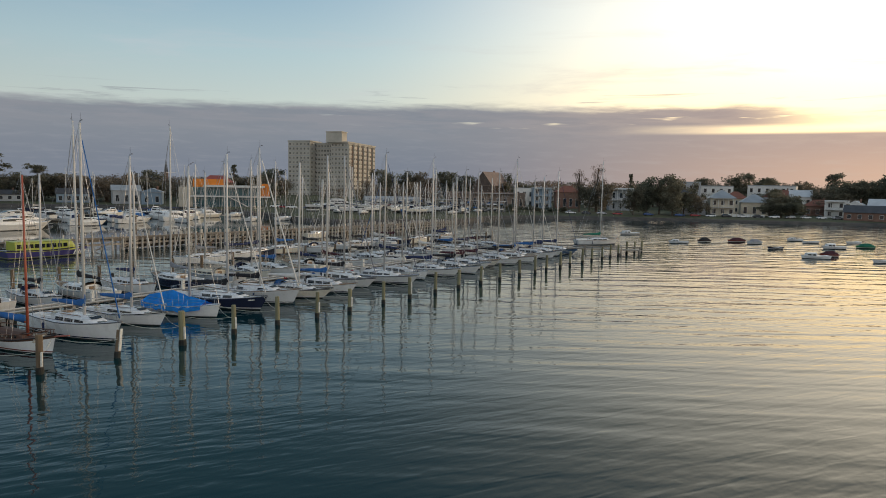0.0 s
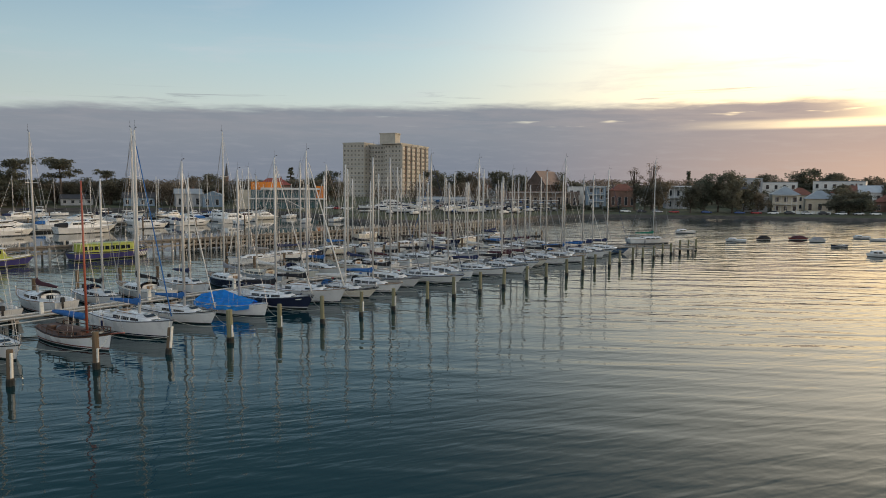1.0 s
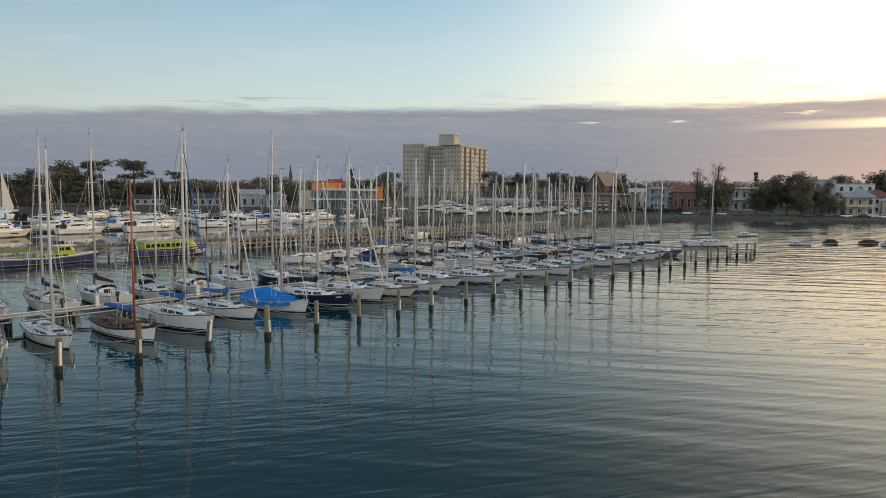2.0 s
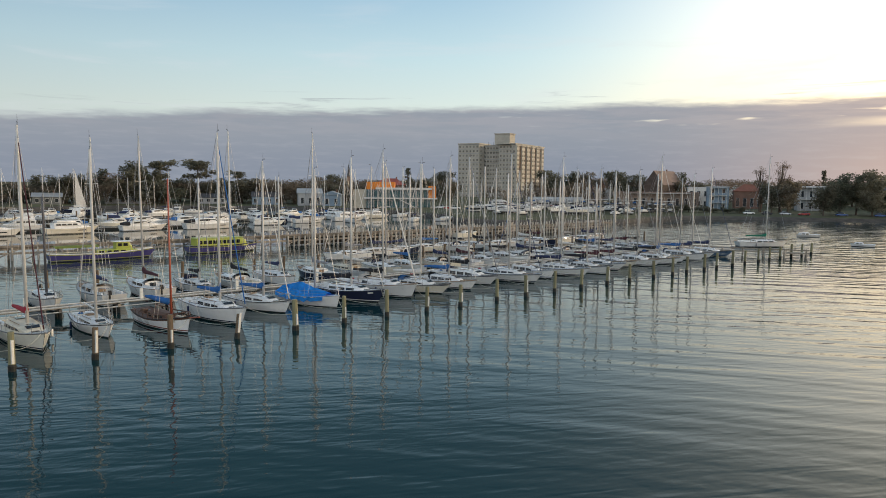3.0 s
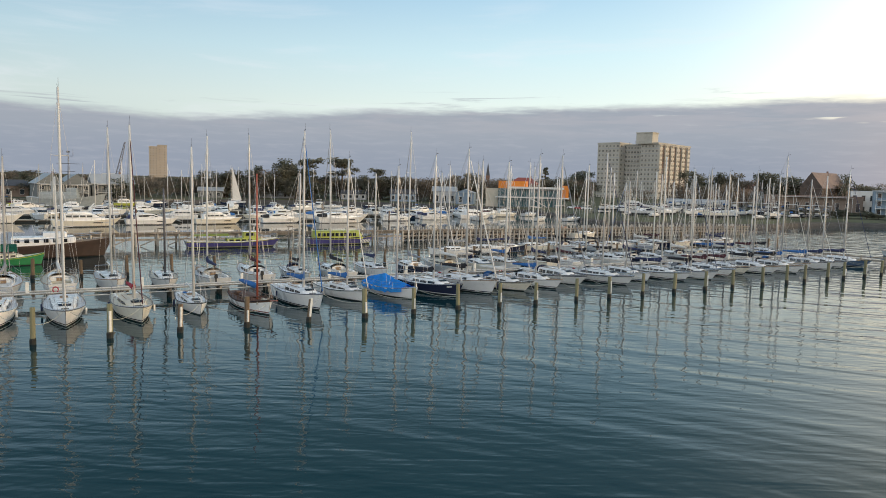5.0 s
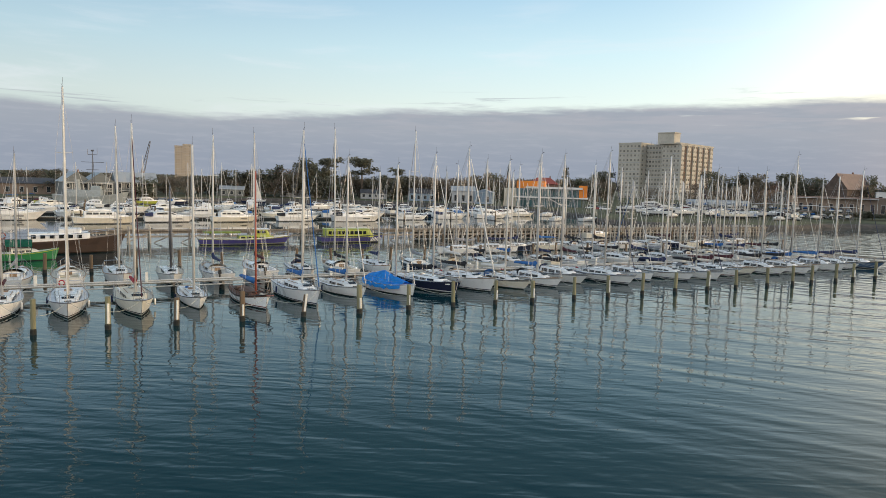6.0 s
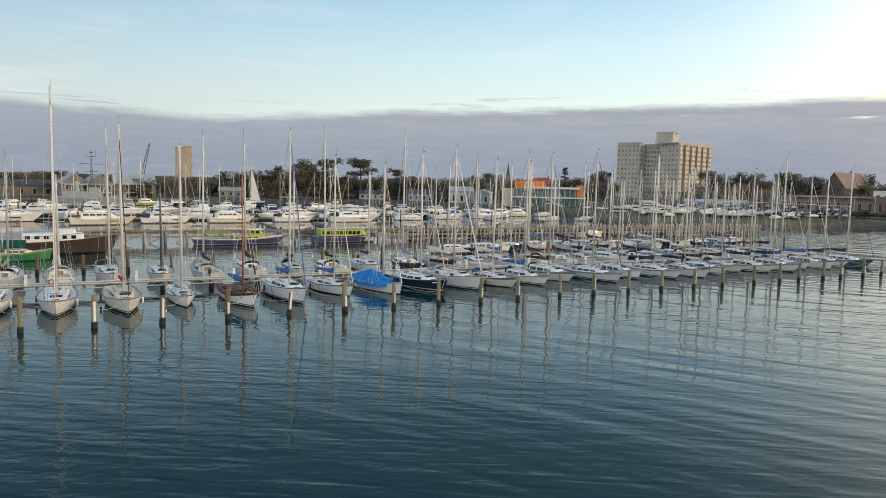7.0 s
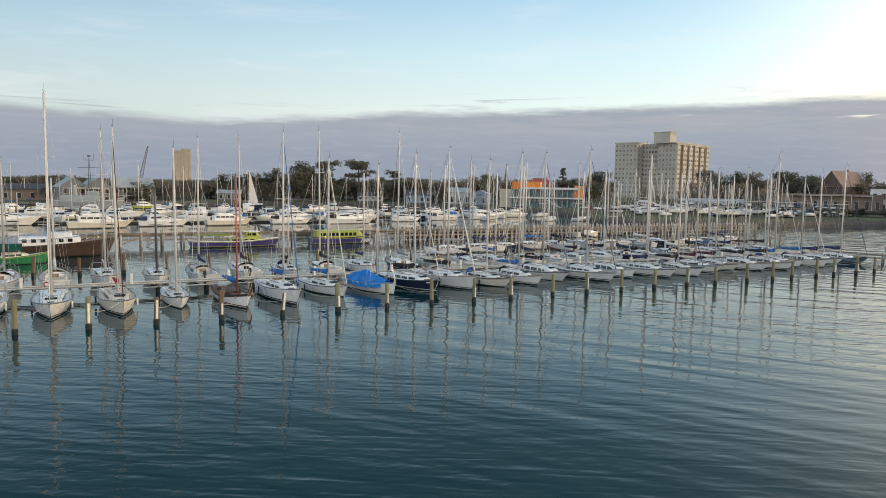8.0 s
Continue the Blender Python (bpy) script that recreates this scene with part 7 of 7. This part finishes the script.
# sunlit long side: pale window bays that stand proud, with deep brown balcony slots between them
STOREY = (TOP - 2.0) / 13
side_turn = Matrix.Rotation(math.atan2(e2.y, e2.x), 4, "Z")
for i in range(6):
    at_bay = 1.9 + 8.15 * i
    bay_wide = 3.8 if i in (0, 5) else 4.9
    s = corner + e2 * (at_bay + (0.0 if i == 0 else 0.35)) - e1 * 0.45
    bm = bmesh.new()
    box(bm, bay_wide, 0.9, TOP - 2.6, 0, 0, 2.0, Matrix.Translation((s.x, s.y, 0)) @ side_turn)
    bay = part("window_bay", bm, RENDERED["concrete"], right_wing, "pale precast bay with paired windows")
    for f in range(13):
        bm = bmesh.new()
        m = Matrix.Translation((s.x - e1.x * 0.46, s.y - e1.y * 0.46, 2.0 + f * STOREY + 0.8)) @ side_turn
        for dx in (-bay_wide * 0.26, bay_wide * 0.26):
            box(bm, bay_wide * 0.30, 0.10, 1.35, dx, 0, 0, m)
        box(bm, bay_wide * 0.96, 0.14, 0.16, 0, 0, -0.16, m, index=1)
        part("window", bm, [CURTAINED, RENDERED["white"]], bay)
    if i < 5:
        g = corner + e2 * (at_bay + 4.25) - e1 * 0.12
        bm = bmesh.new()
        box(bm, 3.0, 0.2, TOP - 2.8, 0, 0, 2.0, Matrix.Translation((g.x, g.y, 0)) @ side_turn)
        slot = part("balcony_slot", bm, RENDERED["stone"], right_wing, "brown brick recess with balconies")
        for f in range(13):
            bm = bmesh.new()
            m = Matrix.Translation((g.x - e1.x * 0.35, g.y - e1.y * 0.35, 2.0 + f * STOREY)) @ side_turn
            box(bm, 3.0, 0.5, 0.14, 0, 0, 0, m)
            box(bm, 3.0, 0.06, 0.42, 0, 0.22, 0.14, m)
            part("balcony_front", bm, RENDERED["brick"], slot)
lift = corner + e1 * 9.0 + e2 * 2.0
bm = bmesh.new()
m = Matrix.Translation((lift.x, lift.y, TOP)) @ Matrix.Rotation(math.atan2(e1.y, e1.x), 4, "Z")
box(bm, 11.0, 8.0, 6.6, 0, 0, 0, m)
box(bm, 11.6, 8.6, 0.6, 0, 0, 6.6, m)
part("lift_tower", bm, RENDERED["concrete"], flats)
for i in range(9):
    bm = bmesh.new()
    s = corner + e1 * random.uniform(1, 36) + e2 * random.uniform(2, 8)
    tube(bm, [(s.x, s.y, TOP - 0.5), (s.x, s.y, TOP + random.uniform(1.8, 3.2))], 0.08, segs=4)
    part("roof_aerial", bm, ALLOY_DARK, flats)

far = thing("far_apartment_tower", Matrix(), "slim cream far apartment tower", "apartment tower")
fe1, fe2 = Vector((-0.93, -0.37)), Vector((-0.37, 0.93))
flats_block(far, "tower_wing", Vector((-262.0, 731.0)), fe1, fe2, 8.5, 14.0, 4.0, 43.2, ((1, 3, 0.7),), 15, RENDERED["tan"])
flats_block(far, "side_wing", Vector((-254.0, 735.0)), fe1, fe2, 9.2, 14.0, 4.0, 45.0, ((1, 2, 0.7),), 15, RENDERED["tan"])


# ---- cranes ----
def crane(x, y, base, tip):
    c = thing("lattice_crane", Matrix(), "dark lattice crane jib over the far dockyard", "crane")
    a, b = Vector((x, y, base)), Vector(tip)
    d = (b - a).normalized()
    side = d.cross(Vector((0, 1, 0))).normalized() * 1.1
    bm = bmesh.new()
    tube(bm, [a + side, b + side * 0.3], 0.3, 0.2, 4)
    tube(bm, [a - side, b - side * 0.3], 0.3, 0.2, 4)
    for i in range(12):
        k0, k1 = i / 12, (i + 1) / 12
        s = 1 if i % 2 else -1
        tube(bm, [a.lerp(b, k0) + side * s * (1 - 0.7 * k0), a.lerp(b, k1) - side * s * (1 - 0.7 * k1)], 0.14, segs=3)
    part("jib", bm, ALLOY_DARK, c)
    bm = bmesh.new()
    box(bm, 4, 4, a.z - 2, a.x, a.y, 0)
    part("cab", bm, GALVANISED, c)


crane(-180.0, 444.0, 12.0, (-175.6, 446.2, 33.9))


# ---- parked cars ----
CAR = {k: material(f"{k}_car_paint", c, 0.25, m, vary=0.05) for k, c, m in (("white", (0.72, 0.72, 0.70), 0), ("silver", (0.45, 0.46, 0.47), 0.5), ("dark", (0.03, 0.032, 0.036), 0.2), ("blue", (0.04, 0.08, 0.2), 0.2), ("red", (0.28, 0.03, 0.03), 0.1))}


def car(colour):
    c = thing("car", Matrix(), f"{colour} car parked along the shore road", "car", "parked cars")
    bm = bmesh.new()
    rings(bm, [[Vector((x, y * w, z)) for y, z in ((1, z0), (1.02, (z0 + z1) / 2), (0.93, z1), (-0.93, z1), (-1.02, (z0 + z1) / 2), (-1, z0))] for x, w, z0, z1 in ((-2.2, 0.78, 0.4, 0.78), (-2.05, 0.86, 0.28, 0.95), (-0.6, 0.88, 0.25, 0.95), (0.9, 0.88, 0.25, 0.92), (1.9, 0.84, 0.28, 0.76), (2.2, 0.74, 0.4, 0.62))])
    body = part("body", bm, CAR[colour], c)
    bm = bmesh.new()
    rings(bm, [[Vector((x, y * w, z)) for y, z in ((1, 0.92), (0.82, z1), (-0.82, z1), (-1, 0.92))] for x, w, z1 in ((-1.85, 0.80, 0.96), (-1.3, 0.82, 1.42), (0.1, 0.82, 1.46), (1.05, 0.80, 0.96))])
    part("cabin_glass", bm, GLASS, body)
    bm = bmesh.new()
    box(bm, 1.5, 1.28, 0.05, -0.6, 0, 1.43, taper=0.92)
    part("roof", bm, CAR[colour], body)
    for x in (-1.35, 1.35):
        for y in (-0.8, 0.8):
            bm = bmesh.new()
            tube(bm, [(x, y - 0.1, 0.31), (x, y + 0.1, 0.31)], 0.31, segs=10)
            part("wheel", bm, RUBBER, c)
    return c


car_base = {k: car(k) for k in CAR}
spots = []
for k in np.arange(0, 1.0, 0.04):
    a, b = Vector((205, 240, 0)), Vector((352, 150, 0))
    if random.random() < 0.8:
        spots.append(inland(a.lerp(b, float(k)), random.uniform(-1, 1)))
spots += [Vector((random.uniform(84, 150), random.uniform(268, 296), 0)) for _ in range(10)]
seen_cars = set()
for s in spots:
    k = random.choice(("white", "white", "silver", "silver", "dark", "blue", "red"))
    m = pose(s.x, s.y, ground_z(s.x, s.y) + 0.02, 0, 0, random.choice((-27, 153)) + random.uniform(-6, 6))
    if k in seen_cars:
        copy_thing(car_base[k], m)
    else:
        car_base[k].matrix_world = m
        seen_cars.add(k)

# ---- boats and masts ashore on the hardstand ----
def boat_rack(x, y, turn):
    """A two-tier steel rack of four bays with covered boats on both tiers."""
    g = ground_z(x, y)
    r = thing("boat_rack", pose(x, y, g, 0, 0, turn), "two-tier galvanised steel boat rack in the yard", "boat rack", "boat racks")
    for i in range(5):
        for yy in (-2.2, 2.2):
            bm = bmesh.new()
            box(bm, 0.16, 0.16, 5.0, -5.6 + 2.8 * i, yy, -0.2)
            part("upright", bm, GALVANISED, r)
    for z in (0.5, 2.7):
        for yy in (-2.2, 2.2):
            bm = bmesh.new()
            box(bm, 11.4, 0.14, 0.2, 0, yy, z)
            part("beam", bm, GALVANISED, r)
    bm = bmesh.new()
    box(bm, 11.8, 5.2, 0.08, 0, 0, 4.8)
    part("canopy", bm, ROOFS["pale"], r)
    for z in (0.7, 2.9):
        for i in range(4):
            if random.random() < 0.85:
                b = dinghy(0, 0, 0, random.uniform(5.6, 7.0), random.choice(("white", "white", "grey", "blue", "navy")), label="small covered boat stored on a steel rack", cover=random.choice(("white", "white", "blue", "grey", "white")))
                b.matrix_world = pose(x, y, g, 0, 0, turn) @ pose(-4.2 + 2.8 * i, 0, z + 0.25, 0, 0, 90)


for x, y in ((122, 262), (134, 259), (146, 257), (158, 254), (170, 251)):
    boat_rack(x, y, face(x, y) + random.uniform(-8, 8))
cruiser(0, 0, 15.0, 0, "fly", label="large white motor yacht standing ashore", m=pose(104.0, 262.0, 3.4, 0, 0, -10), group="boats ashore", name="motor_yacht_ashore")
cruiser(0, 0, 10.0, 0, "sport", label="white cruiser standing ashore", m=pose(116.0, 258.0, 3.0, 0, 0, -14), group="boats ashore", name="cruiser_ashore")
for i in range(24):
    x, y = random.uniform(84, 158), random.uniform(226, 262)
    g = ground_z(x, y)
    far_yacht(x, y, random.uniform(0, 360), random.uniform(7.5, 10), random.uniform(9, 13), "sloop standing ashore in the boatyard", g + 1.0)

for i in range(14):
    x, y = 88 + 6.2 * i + random.uniform(-2, 2), random.uniform(226, 250) + max(0, 4 * (i - 8))
    d = dinghy(x, y, random.uniform(0, 360), random.uniform(5.5, 8.0), random.choice(("white", "white", "grey", "navy")), cabin=random.choice((0, 0.4, 0.6)), label="small boat standing ashore on the boatyard hardstand", cover=random.choice((None, None, "white", "blue", "navy")))
    d.matrix_world = pose(0, 0, ground_z(x, y) + 0.35) @ d.matrix_world
